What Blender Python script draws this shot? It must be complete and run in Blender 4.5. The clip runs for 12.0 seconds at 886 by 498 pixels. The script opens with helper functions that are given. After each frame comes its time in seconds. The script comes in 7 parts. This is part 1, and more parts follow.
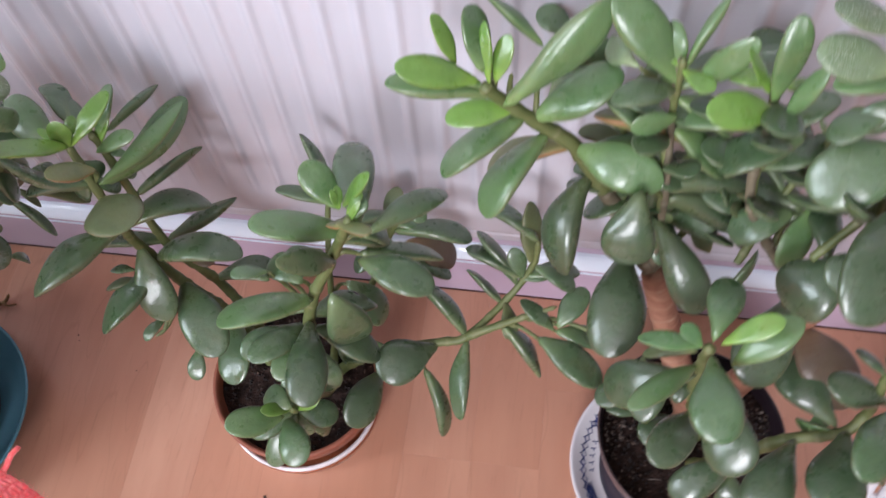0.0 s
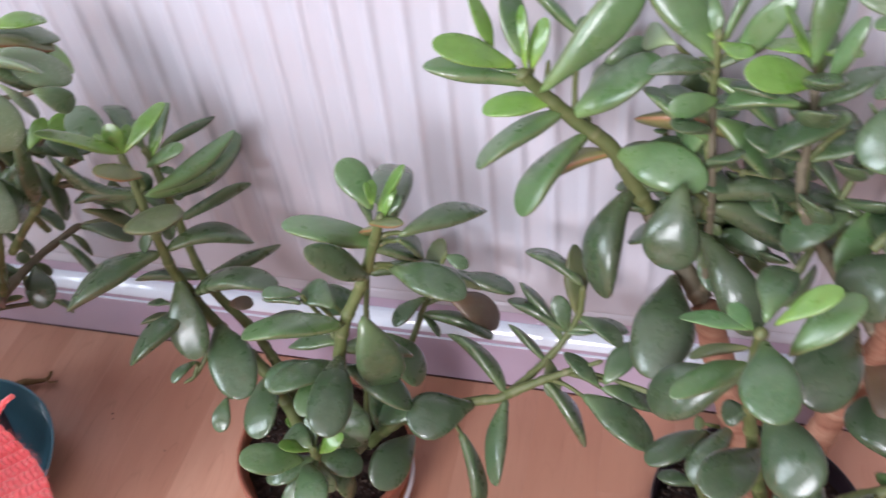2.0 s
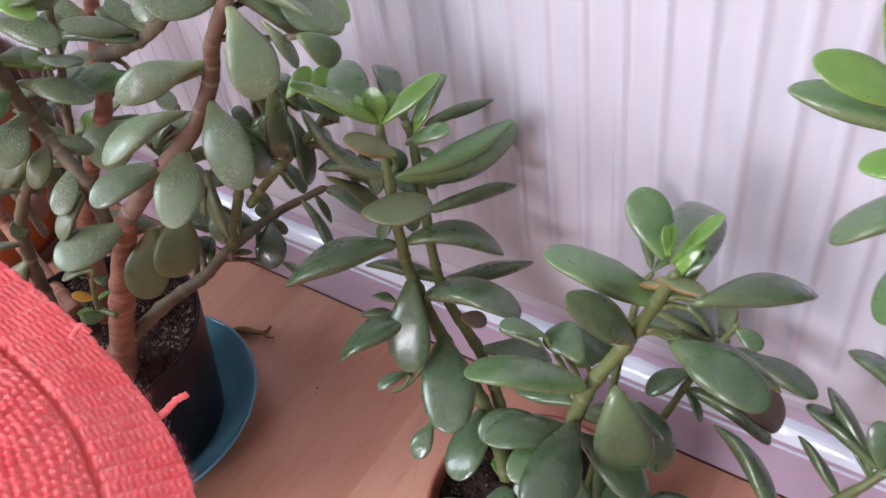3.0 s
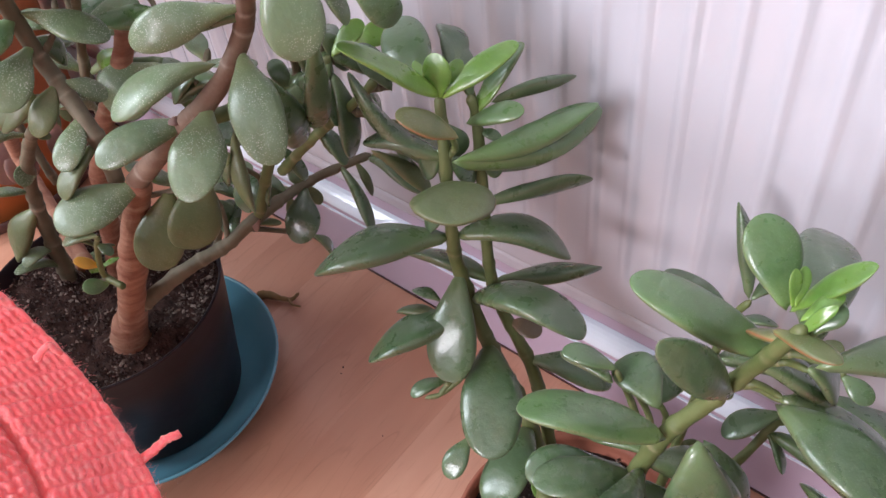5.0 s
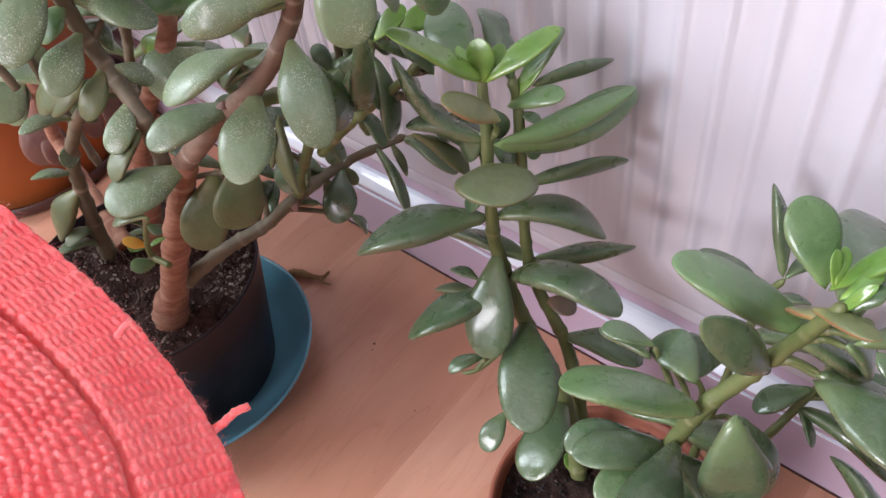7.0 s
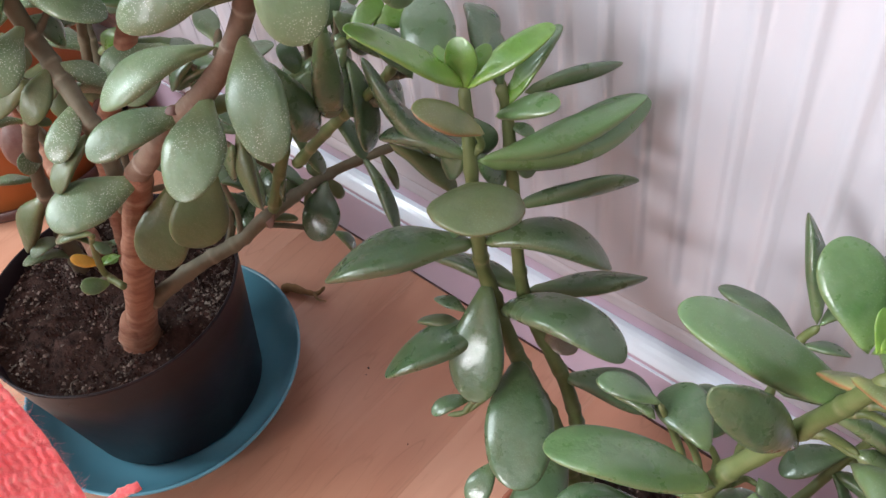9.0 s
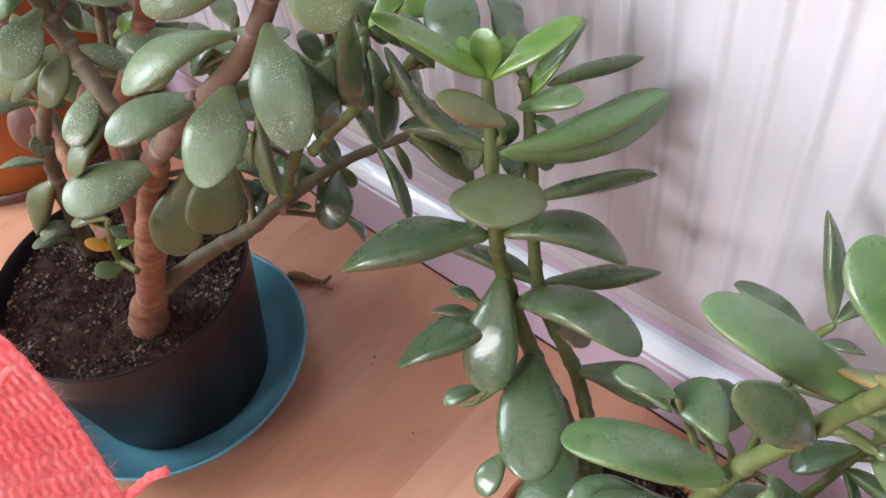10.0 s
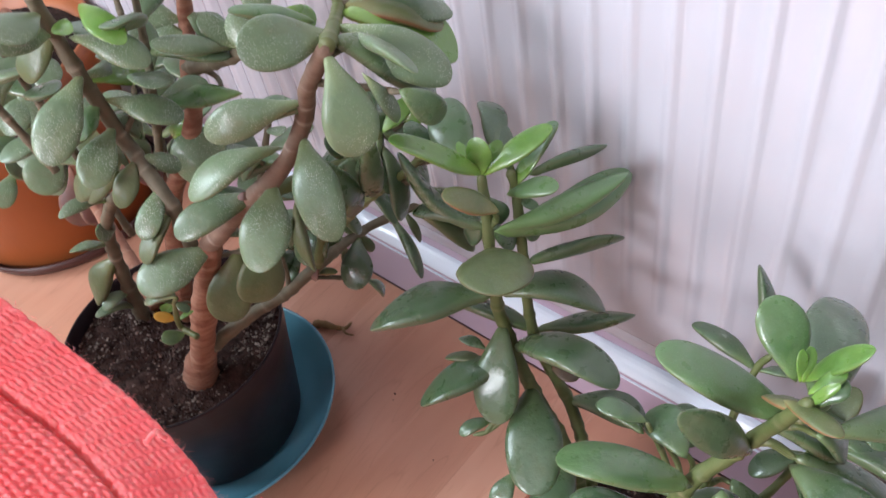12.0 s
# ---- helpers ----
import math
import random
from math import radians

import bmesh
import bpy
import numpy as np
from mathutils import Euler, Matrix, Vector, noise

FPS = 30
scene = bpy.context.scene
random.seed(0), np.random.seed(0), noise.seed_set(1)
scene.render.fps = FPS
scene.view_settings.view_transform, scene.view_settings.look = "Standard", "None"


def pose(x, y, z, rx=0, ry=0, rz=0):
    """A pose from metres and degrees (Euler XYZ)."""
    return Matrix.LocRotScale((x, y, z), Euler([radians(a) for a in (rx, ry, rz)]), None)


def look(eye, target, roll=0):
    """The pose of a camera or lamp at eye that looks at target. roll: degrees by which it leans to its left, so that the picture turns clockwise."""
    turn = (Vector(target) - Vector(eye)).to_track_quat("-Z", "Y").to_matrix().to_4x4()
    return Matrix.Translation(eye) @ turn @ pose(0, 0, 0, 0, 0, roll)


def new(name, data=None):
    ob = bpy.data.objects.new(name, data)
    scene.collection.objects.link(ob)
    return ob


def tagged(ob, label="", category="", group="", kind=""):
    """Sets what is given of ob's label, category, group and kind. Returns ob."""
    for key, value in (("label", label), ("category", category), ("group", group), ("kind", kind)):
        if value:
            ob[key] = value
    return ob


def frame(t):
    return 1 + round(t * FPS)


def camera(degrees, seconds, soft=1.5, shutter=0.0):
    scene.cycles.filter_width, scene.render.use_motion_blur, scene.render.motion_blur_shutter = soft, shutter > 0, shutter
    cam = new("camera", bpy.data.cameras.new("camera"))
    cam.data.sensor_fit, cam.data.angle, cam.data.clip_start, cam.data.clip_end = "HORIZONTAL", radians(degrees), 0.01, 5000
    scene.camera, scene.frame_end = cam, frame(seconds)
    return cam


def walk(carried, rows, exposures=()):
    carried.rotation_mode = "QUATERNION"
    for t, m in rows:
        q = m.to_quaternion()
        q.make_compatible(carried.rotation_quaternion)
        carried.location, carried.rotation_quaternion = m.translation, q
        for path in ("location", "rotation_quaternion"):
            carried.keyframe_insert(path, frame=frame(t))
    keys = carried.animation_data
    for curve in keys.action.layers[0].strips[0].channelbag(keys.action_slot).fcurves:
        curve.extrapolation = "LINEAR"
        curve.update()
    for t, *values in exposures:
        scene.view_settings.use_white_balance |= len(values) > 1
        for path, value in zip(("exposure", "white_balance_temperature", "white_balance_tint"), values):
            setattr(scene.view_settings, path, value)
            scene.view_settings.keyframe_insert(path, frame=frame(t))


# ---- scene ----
cam = camera(54.9, 12.0, shutter=0.4)
PATH = [
    (0.0, 0.0958, -0.3908, 0.8107, 28.84, 2.88, 7.94),
    (0.5, 0.1125, -0.4654, 0.7303, 33.70, 6.59, 4.43),
    (1.0, 0.1384, -0.5063, 0.7273, 34.42, 6.59, 4.05),
    (1.5, 0.1356, -0.4992, 0.7255, 39.36, 5.34, 5.39),
    (2.0, 0.1313, -0.4882, 0.7088, 44.45, 5.31, 12.88),
    (2.5, 0.1052, -0.4449, 0.6865, 45.40, 6.20, 23.46),
    (3.0, 0.0683, -0.3982, 0.6465, 45.79, 7.22, 33.57),
    (5.0, 0.0105, -0.3439, 0.6125, 42.60, 5.48, 38.72),
    (5.5, 0.0102, -0.3495, 0.6174, 42.15, 5.50, 39.05),
    (6.0, 0.0115, -0.3522, 0.6193, 41.91, 5.69, 39.30),
    (6.5, 0.0084, -0.3558, 0.6215, 41.63, 5.81, 39.34),
    (7.0, 0.0038, -0.3593, 0.6249, 41.12, 6.07, 39.19),
    (9.0, -0.0106, -0.3042, 0.5846, 41.47, 7.09, 41.71),
    (9.5, -0.0160, -0.3101, 0.5845, 41.26, 6.51, 42.04),
    (10.0, -0.0183, -0.3118, 0.5865, 40.90, 6.11, 42.31),
    (10.5, -0.0190, -0.3152, 0.5914, 40.64, 6.02, 42.36),
    (11.0, -0.0095, -0.3164, 0.6098, 40.61, 6.53, 42.64),
    (11.5, 0.0089, -0.3241, 0.6509, 40.69, 6.63, 42.54),
    (12.0, 0.0157, -0.3401, 0.6716, 42.08, 8.31, 40.03),
]
walk(cam, [(t, pose(x, y, z, rx, ry, rz)) for t, x, y, z, rx, ry, rz in PATH],
     exposures=((0.0, -0.15, 6300, 10), (0.5, -0.22, 6350, 13), (1.0, -0.10, 6300, 11), (1.5, -0.07, 6250, 10), (2.0, -0.11, 6250, 10), (2.6, -0.15, 6250, 11), (3.0, -0.17, 6250, 14), (5.0, -0.01, 6450, 11), (7.0, 0.03, 6450, 11), (9.0, 0.08, 6500, 3), (10.0, 0.17, 6500, 4), (11.0, 0.20, 6450, 4), (11.5, 0.15, 6400, 4), (12.0, 0.00, 6200, 6)))

# ---- light ----
world = bpy.data.worlds.new("world")
scene.world = world
world.use_nodes = True
wn = world.node_tree.nodes
sky = wn.new("ShaderNodeTexSky")
sky.sky_type, sky.sun_disc = "NISHITA", False
sky.sun_elevation, sky.sun_rotation = radians(40), radians(200)
wn["Background"].inputs["Strength"].default_value = 0.12
world.node_tree.links.new(sky.outputs["Color"], wn["Background"].inputs["Color"])

sun_lamp = bpy.data.lights.new("sun", "SUN")
sun_lamp.energy, sun_lamp.angle, sun_lamp.color = 1.0, radians(12), (1.0, 0.97, 0.93)
new("sun", sun_lamp).matrix_basis = look((0, -4, 4), (-0.6, 0, 0))


def window_light(name, eye, target, w, h, watts, colour):
    lamp = bpy.data.lights.new(name, "AREA")
    lamp.shape, lamp.size, lamp.size_y, lamp.energy, lamp.color = "RECTANGLE", w, h, watts, colour
    new(name, lamp).matrix_basis = look(eye, target)


window_light("window_light_left", (-2.05, -1.45, 1.60), (-0.6, -1.0, 0.9), 1.0, 1.35, 58, (0.86, 0.93, 1.0))
window_light("window_light_back", (-0.45, -3.05, 1.6), (-0.2, 0.0, 0.9), 1.0, 1.4, 106, (0.97, 0.94, 1.0))

# ---- materials ----


def tree(name):
    m = bpy.data.materials.new(name)
    m.use_nodes = True
    return m, m.node_tree.nodes, m.node_tree.links, m.node_tree.nodes["Principled BSDF"]


def blend(nodes, links, fac, a, b, mode="MIX"):
    mix = nodes.new("ShaderNodeMix")
    mix.data_type, mix.blend_type = "RGBA", mode
    for sock, v in (("Factor", fac), (6, a), (7, b)):
        s = mix.inputs[sock] if not isinstance(sock, str) else mix.inputs[0]
        if hasattr(v, "is_linked"):
            links.new(v, s)
        else:
            s.default_value = (*v, 1) if isinstance(v, tuple) else v
    return mix.outputs[2]


def ramp(nodes, links, value, lo, hi):
    r = nodes.new("ShaderNodeMapRange")
    r.inputs["From Min"].default_value, r.inputs["From Max"].default_value = lo, hi
    links.new(value, r.inputs["Value"])
    return r.outputs["Result"]


def noise_of(nodes, links, scale, detail=4.0, rough=0.55, space="Object", stretch=None):
    c = nodes.new("ShaderNodeNewGeometry").outputs["Position"] if space == "World" else nodes.new("ShaderNodeTexCoord").outputs[space]
    if stretch:
        mp = nodes.new("ShaderNodeMapping")
        mp.inputs["Scale"].default_value = stretch
        links.new(c, mp.inputs["Vector"])
        c = mp.outputs["Vector"]
    t = nodes.new("ShaderNodeTexNoise")
    t.inputs["Scale"].default_value, t.inputs["Detail"].default_value, t.inputs["Roughness"].default_value = scale, detail, rough
    links.new(c, t.inputs["Vector"])
    return t.outputs["Fac"]


def bump(nodes, links, bsdf, height, strength, distance):
    b = nodes.new("ShaderNodeBump")
    b.inputs["Strength"].default_value, b.inputs["Distance"].default_value = strength, distance
    links.new(height, b.inputs["Height"])
    links.new(b.outputs["Normal"], bsdf.inputs["Normal"])


def surface(name, c1, c2, scale, rough, bump_scale=0.0, bump_mm=0.0, metal=0.0, coat=0.0, spec=0.5, stretch=None, rough2=None, scar=None):
    m, n, k, b = tree(name)
    f = noise_of(n, k, scale, stretch=stretch)
    col = blend(n, k, ramp(n, k, f, 0.3, 0.7), c1, c2)
    if scar:
        at = n.new("ShaderNodeAttribute")
        at.attribute_name = "scar"
        part_of = n.new("ShaderNodeMath")
        part_of.operation = "MULTIPLY"
        k.new(at.outputs["Fac"], part_of.inputs[0])
        k.new(ramp(n, k, noise_of(n, k, 110, 3), 0.38, 0.62), part_of.inputs[1])
        col = blend(n, k, part_of.outputs[0], col, scar)
    k.new(col, b.inputs["Base Color"])
    b.inputs["Metallic"].default_value, b.inputs["Specular IOR Level"].default_value = metal, spec
    b.inputs["Coat Weight"].default_value = coat
    r = n.new("ShaderNodeMapRange")
    r.inputs["To Min"].default_value, r.inputs["To Max"].default_value = rough, rough2 or rough * 1.25
    k.new(noise_of(n, k, scale * 3), r.inputs["Value"])
    k.new(r.outputs["Result"], b.inputs["Roughness"])
    if bump_mm:
        bump(n, k, b, noise_of(n, k, bump_scale, 6), 0.6, bump_mm / 1000)
    return m


def times_of(nodes, links, a, b):
    q = nodes.new("ShaderNodeMath")
    q.operation = "MULTIPLY"
    for sock, v in zip(q.inputs, (a, b)):
        if hasattr(v, "is_linked"):
            links.new(v, sock)
        else:
            sock.default_value = v
    return q.outputs[0]


def mark_of(nodes, title):
    at = nodes.new("ShaderNodeAttribute")
    at.attribute_name = title
    return at.outputs["Fac"]


def leaf_material(name, c1, c2, rim, rim_amount, spots, rough, coat=0.0):
    """Fleshy leaf: mottled green, paler stalk, duller underside, tinted margin, pale pores and a waxy gloss."""
    m, n, k, b = tree(name)
    info = n.new("ShaderNodeObjectInfo").outputs["Random"]
    col = blend(n, k, ramp(n, k, noise_of(n, k, 30, 4, 0.62, "World"), 0.34, 0.66), c1, c2)
    col = blend(n, k, ramp(n, k, info, 0.0, 1.5), col, tuple(min(1, v * q) for v, q in zip(c2, (1.35, 1.35, 1.35))))
    col = blend(n, k, ramp(n, k, mark_of(n, "along"), 0.40, -0.10), col, tuple(min(1, v * q) for v, q in zip(c2, (2.3, 2.0, 1.7))))
    dull = tuple(v * q for v, q in zip(c2, (1.30, 1.0, 0.90)))
    col = blend(n, k, times_of(n, k, ramp(n, k, mark_of(n, "below"), 0.55, 0.95), 0.7), col, dull)
    col = blend(n, k, times_of(n, k, ramp(n, k, noise_of(n, k, 62, 5, 0.65, "World"), 0.52, 0.74), 0.55), col, tuple(v * q for v, q in zip(c1, (1.45, 1.0, 0.95))))
    col = blend(n, k, times_of(n, k, ramp(n, k, noise_of(n, k, 240, 3, 0.6, "World"), 0.50, 0.80), 0.35), col, tuple(min(1, v * q) for v, q in zip(c2, (1.30, 1.35, 1.45))))
    col = blend(n, k, times_of(n, k, mark_of(n, "rim"), rim_amount), col, rim)
    vor = n.new("ShaderNodeTexVoronoi")
    vor.inputs["Scale"].default_value = 1000
    k.new(n.new("ShaderNodeNewGeometry").outputs["Position"], vor.inputs["Vector"])
    mask = ramp(n, k, noise_of(n, k, 42, 3, 0.6, "World"), 0.40, 0.62)
    dots = times_of(n, k, ramp(n, k, vor.outputs["Distance"], 0.34, 0.18), mask)
    col = blend(n, k, times_of(n, k, dots, spots), col, (0.60, 0.66, 0.56))
    k.new(col, b.inputs["Base Color"])
    r = n.new("ShaderNodeMapRange")
    r.inputs["To Min"].default_value, r.inputs["To Max"].default_value = rough, rough + 0.24
    k.new(ramp(n, k, noise_of(n, k, 90, 5, 0.6, "World"), 0.30, 0.70), r.inputs["Value"])
    k.new(r.outputs["Result"], b.inputs["Roughness"])
    b.inputs["Specular IOR Level"].default_value = 0.62
    b.inputs["Coat Weight"].default_value, b.inputs["Coat Roughness"].default_value = coat, 0.13
    b.inputs["Subsurface Weight"].default_value = 0.15
    b.inputs["Subsurface Radius"].default_value = (0.003, 0.006, 0.0015)
    b.inputs["Subsurface Scale"].default_value = 0.7
    first = n.new("ShaderNodeBump")
    first.inputs["Strength"].default_value, first.inputs["Distance"].default_value = 0.5, 0.0022
    k.new(noise_of(n, k, 75, 4, 0.5, "World"), first.inputs["Height"])
    grain = n.new("ShaderNodeBump")
    grain.inputs["Strength"].default_value, grain.inputs["Distance"].default_value = 0.35, 0.0002
    k.new(noise_of(n, k, 900, 2, 0.5, "World"), grain.inputs["Height"])
    k.new(first.outputs["Normal"], grain.inputs["Normal"])
    k.new(grain.outputs["Normal"], b.inputs["Normal"])
    return m


MATURE = leaf_material("jade_leaf_mature", (0.048, 0.098, 0.038), (0.076, 0.122, 0.060), (0.15, 0.14, 0.08), 0.45, 0.10, 0.20, 0.38)
PALE_GREEN = leaf_material("jade_leaf_pale_green", (0.062, 0.150, 0.046), (0.088, 0.182, 0.068), (0.24, 0.32, 0.14), 0.5, 0.08, 0.20, 0.45)
PLUMP = leaf_material("jade_leaf_plump", (0.036, 0.074, 0.031), (0.060, 0.090, 0.047), (0.13, 0.13, 0.07), 0.3, 0.08, 0.20, 0.45)
PLUMP_FRESH = leaf_material("jade_leaf_plump_fresh", (0.050, 0.108, 0.040), (0.072, 0.128, 0.058), (0.18, 0.18, 0.09), 0.4, 0.10, 0.20, 0.45)
FRESH = leaf_material("jade_leaf_fresh", (0.064, 0.136, 0.044), (0.092, 0.164, 0.064), (0.20, 0.20, 0.10), 0.5, 0.10, 0.22, 0.38)
DUSTY = leaf_material("jade_leaf_dusty", (0.090, 0.142, 0.068), (0.140, 0.198, 0.108), (0.17, 0.20, 0.13), 0.35, 0.85, 0.28, 0.18)
YOUNG = leaf_material("jade_leaf_young", (0.086, 0.190, 0.030), (0.130, 0.245, 0.048), (0.24, 0.28, 0.08), 0.45, 0.05, 0.22, 0.45)
RED_EDGED = leaf_material("jade_leaf_red_edged", (0.100, 0.145, 0.048), (0.135, 0.140, 0.060), (0.36, 0.10, 0.05), 0.7, 0.1, 0.3)
OLIVE = leaf_material("jade_leaf_olive", (0.068, 0.108, 0.036), (0.094, 0.112, 0.050), (0.16, 0.10, 0.055), 0.4, 0.1, 0.32)
RUSSET = leaf_material("jade_leaf_russet", (0.078, 0.056, 0.034), (0.110, 0.076, 0.050), (0.16, 0.08, 0.05), 0.4, 0.1, 0.3)
YELLOW = leaf_material("jade_leaf_yellow", (0.62, 0.42, 0.06), (0.55, 0.30, 0.05), (0.5, 0.25, 0.05), 0.4, 0.0, 0.4)

WITHERED = leaf_material("withered_leaf", (0.085, 0.030, 0.026), (0.140, 0.062, 0.045), (0.17, 0.08, 0.05), 0.4, 0.0, 0.5)

GREEN = surface("green_stem", (0.092, 0.122, 0.036), (0.150, 0.165, 0.062), 60, 0.45, 300, 0.4, scar=(0.26, 0.24, 0.13))
WOOD = surface("grey_brown_stem", (0.105, 0.086, 0.052), (0.175, 0.148, 0.096), 70, 0.62, 260, 0.6, stretch=(1, 1, 0.4), scar=(0.33, 0.28, 0.21))
BARK = surface("reddish_bark", (0.205, 0.076, 0.044), (0.370, 0.190, 0.122), 60, 0.72, 240, 1.6, stretch=(0.8, 0.8, 3.4), scar=(0.40, 0.25, 0.17))
OLDWOOD = surface("greyish_bark", (0.155, 0.088, 0.060), (0.225, 0.148, 0.104), 60, 0.66, 210, 1.2, stretch=(0.9, 0.9, 2.2), scar=(0.36, 0.29, 0.24))
SOIL = surface("potting_soil", (0.010, 0.0055, 0.005), (0.042, 0.024, 0.019), 160, 0.95, 420, 3.0, spec=0.2)
CRUMB, cn, ck, cb = tree("grit")
ck.new(blend(cn, ck, ramp(cn, ck, cn.new("ShaderNodeNewGeometry").outputs["Random Per Island"], 0.70, 1.0), (0.012, 0.007, 0.006), (0.095, 0.058, 0.042)), cb.inputs["Base Color"])
cb.inputs["Roughness"].default_value = 0.9
PALE_CRUMB, gn, gk, gb = tree("pale_soil_grit")
gk.new(blend(gn, gk, ramp(gn, gk, gn.new("ShaderNodeNewGeometry").outputs["Random Per Island"], 0.74, 1.0), (0.040, 0.020, 0.016), (0.24, 0.175, 0.145)), gb.inputs["Base Color"])
gb.inputs["Roughness"].default_value = 0.9
FLAKE, fn, fk, fb = tree("mineral_flake")
fk.new(blend(fn, fk, fn.new("ShaderNodeNewGeometry").outputs["Random Per Island"], (0.045, 0.027, 0.021), (0.25, 0.20, 0.17)), fb.inputs["Base Color"])
fb.inputs["Roughness"].default_value = 0.9
OLD_SOIL = surface("old_reddish_soil", (0.015, 0.0070, 0.006), (0.066, 0.035, 0.028), 150, 0.95, 420, 3.0, spec=0.2)
TERRACOTTA = surface("terracotta", (0.240, 0.072, 0.042), (0.300, 0.098, 0.058), 28, 0.55, 200, 0.2)
BLACK_PLASTIC = surface("black_pot_plastic", (0.012, 0.007, 0.010), (0.017, 0.010, 0.014), 20, 0.34, 90, 0.2, spec=0.28)
GREY_PLASTIC = surface("smoky_pot_plastic", (0.016, 0.014, 0.026), (0.026, 0.023, 0.038), 22, 0.42, 90, 0.2)
# Dark pot plastic lightened: light on the rim is put into the colour.
LIT_RIM_PLASTIC = surface("lit_pot_rim_plastic", (0.105, 0.068, 0.068), (0.135, 0.090, 0.086), 18, 0.38, 90, 0.2)
TEAL = surface("teal_glaze", (0.105, 0.280, 0.370), (0.125, 0.315, 0.410), 14, 0.16, 80, 0.2, coat=0.3)
WHITE_GLAZE = surface("white_glaze", (0.74, 0.71, 0.74), (0.80, 0.78, 0.80), 12, 0.14, 60, 0.1, coat=0.4)
BLUE_PAINT = surface("cobalt_underglaze", (0.010, 0.022, 0.120), (0.030, 0.055, 0.210), 120, 0.2)
BROWN_BAND = surface("brown_band_glaze", (0.26, 0.075, 0.030), (0.32, 0.100, 0.045), 30, 0.25)
ORANGE = surface("orange_pot_plastic", (0.33, 0.092, 0.024), (0.38, 0.112, 0.030), 9, 0.38, 70, 0.15)
DARK_SAUCER = surface("dark_brown_saucer", (0.040, 0.012, 0.010), (0.060, 0.020, 0.016), 14, 0.4)
WHITE_ENAMEL = surface("white_enamel", (0.545, 0.530, 0.590), (0.590, 0.574, 0.634), 3, 0.12, 35, 0.15, coat=0.5)
# Lilac from the floor's reflection and low shade is put into this colour.
SKIRTING = surface("reflection_tinted_plastic", (0.465, 0.362, 0.465), (0.505, 0.402, 0.505), 5, 0.18, 60, 0.1)
# Bluish white: sky reflected on the ledge is put into the colour.
WHITE_TRIM = surface("sky_tinted_white_trim", (0.78, 0.85, 0.95), (0.81, 0.87, 0.97), 6, 0.10, 40, 0.05, coat=0.4)
# Dark plaster so the unseen walls bounce less fill light.
PLASTER = surface("painted_plaster", (0.29, 0.27, 0.26), (0.33, 0.31, 0.30), 2.5, 0.8, 60, 0.4)
CEILING = surface("white_ceiling_paint", (0.64, 0.65, 0.67), (0.68, 0.69, 0.71), 2.5, 0.85, 60, 0.3)
BEECH = surface("beech_wood", (0.40, 0.24, 0.14), (0.50, 0.32, 0.20), 18, 0.5, 90, 0.2, stretch=(3, 3, 0.3))
WHITE_TUBE = surface("white_coated_wire", (0.78, 0.75, 0.78), (0.84, 0.81, 0.83), 20, 0.28)
DRY_LEAF = surface("dry_leaf", (0.17, 0.095, 0.04), (0.26, 0.16, 0.07), 80, 0.8, 300, 0.5)


def laminate():
    m, n, k, b = tree("beech_laminate")
    info = n.new("ShaderNodeObjectInfo").outputs["Random"]
    isl = n.new("ShaderNodeNewGeometry").outputs["Random Per Island"]
    tone = n.new("ShaderNodeMath")
    tone.operation = "ADD"
    k.new(info, tone.inputs[0])
    k.new(isl, tone.inputs[1])
    fr = n.new("ShaderNodeMath")
    fr.operation = "FRACT"
    k.new(tone.outputs[0], fr.inputs[0])
    col = blend(n, k, fr.outputs[0], (0.545, 0.272, 0.176), (0.630, 0.348, 0.240))
    broad = noise_of(n, k, 9, 3, stretch=(2.2, 0.35, 1))
    col = blend(n, k, ramp(n, k, broad, 0.35, 0.75), col, (0.450, 0.210, 0.135))
    grain = noise_of(n, k, 55, 7, 0.65, stretch=(2.6, 0.12, 1))
    col = blend(n, k, ramp(n, k, grain, 0.60, 0.80), col, (0.350, 0.180, 0.112))
    veins = n.new("ShaderNodeMath")
    veins.operation = "PINGPONG"
    veins.inputs[1].default_value = 0.05
    k.new(noise_of(n, k, 11, 1.5, 0.45, stretch=(2.0, 0.28, 1)), veins.inputs[0])
    fade = n.new("ShaderNodeMath")
    fade.operation = "MULTIPLY"
    k.new(ramp(n, k, veins.outputs[0], 0.0050, 0.0), fade.inputs[0])
    k.new(ramp(n, k, noise_of(n, k, 5, 2), 0.42, 0.62), fade.inputs[1])
    weak = n.new("ShaderNodeMath")
    weak.operation = "MULTIPLY"
    weak.inputs[1].default_value = 0.42
    k.new(fade.outputs[0], weak.inputs[0])
    col = blend(n, k, weak.outputs[0], col, (0.330, 0.150, 0.088))
    flecks = noise_of(n, k, 120, 3, 0.55, stretch=(2.4, 0.22, 1))
    col = blend(n, k, times_of(n, k, ramp(n, k, flecks, 0.60, 0.76), 0.30), col, (0.340, 0.160, 0.095))
    k.new(col, b.inputs["Base Color"])
    r = n.new("ShaderNodeMapRange")
    r.inputs["To Min"].default_value, r.inputs["To Max"].default_value = 0.24, 0.38
    k.new(broad, r.inputs["Value"])
    k.new(r.outputs["Result"], b.inputs["Roughness"])
    bump(n, k, b, grain, 0.12, 0.0008)
    return m


LAMINATE = laminate()


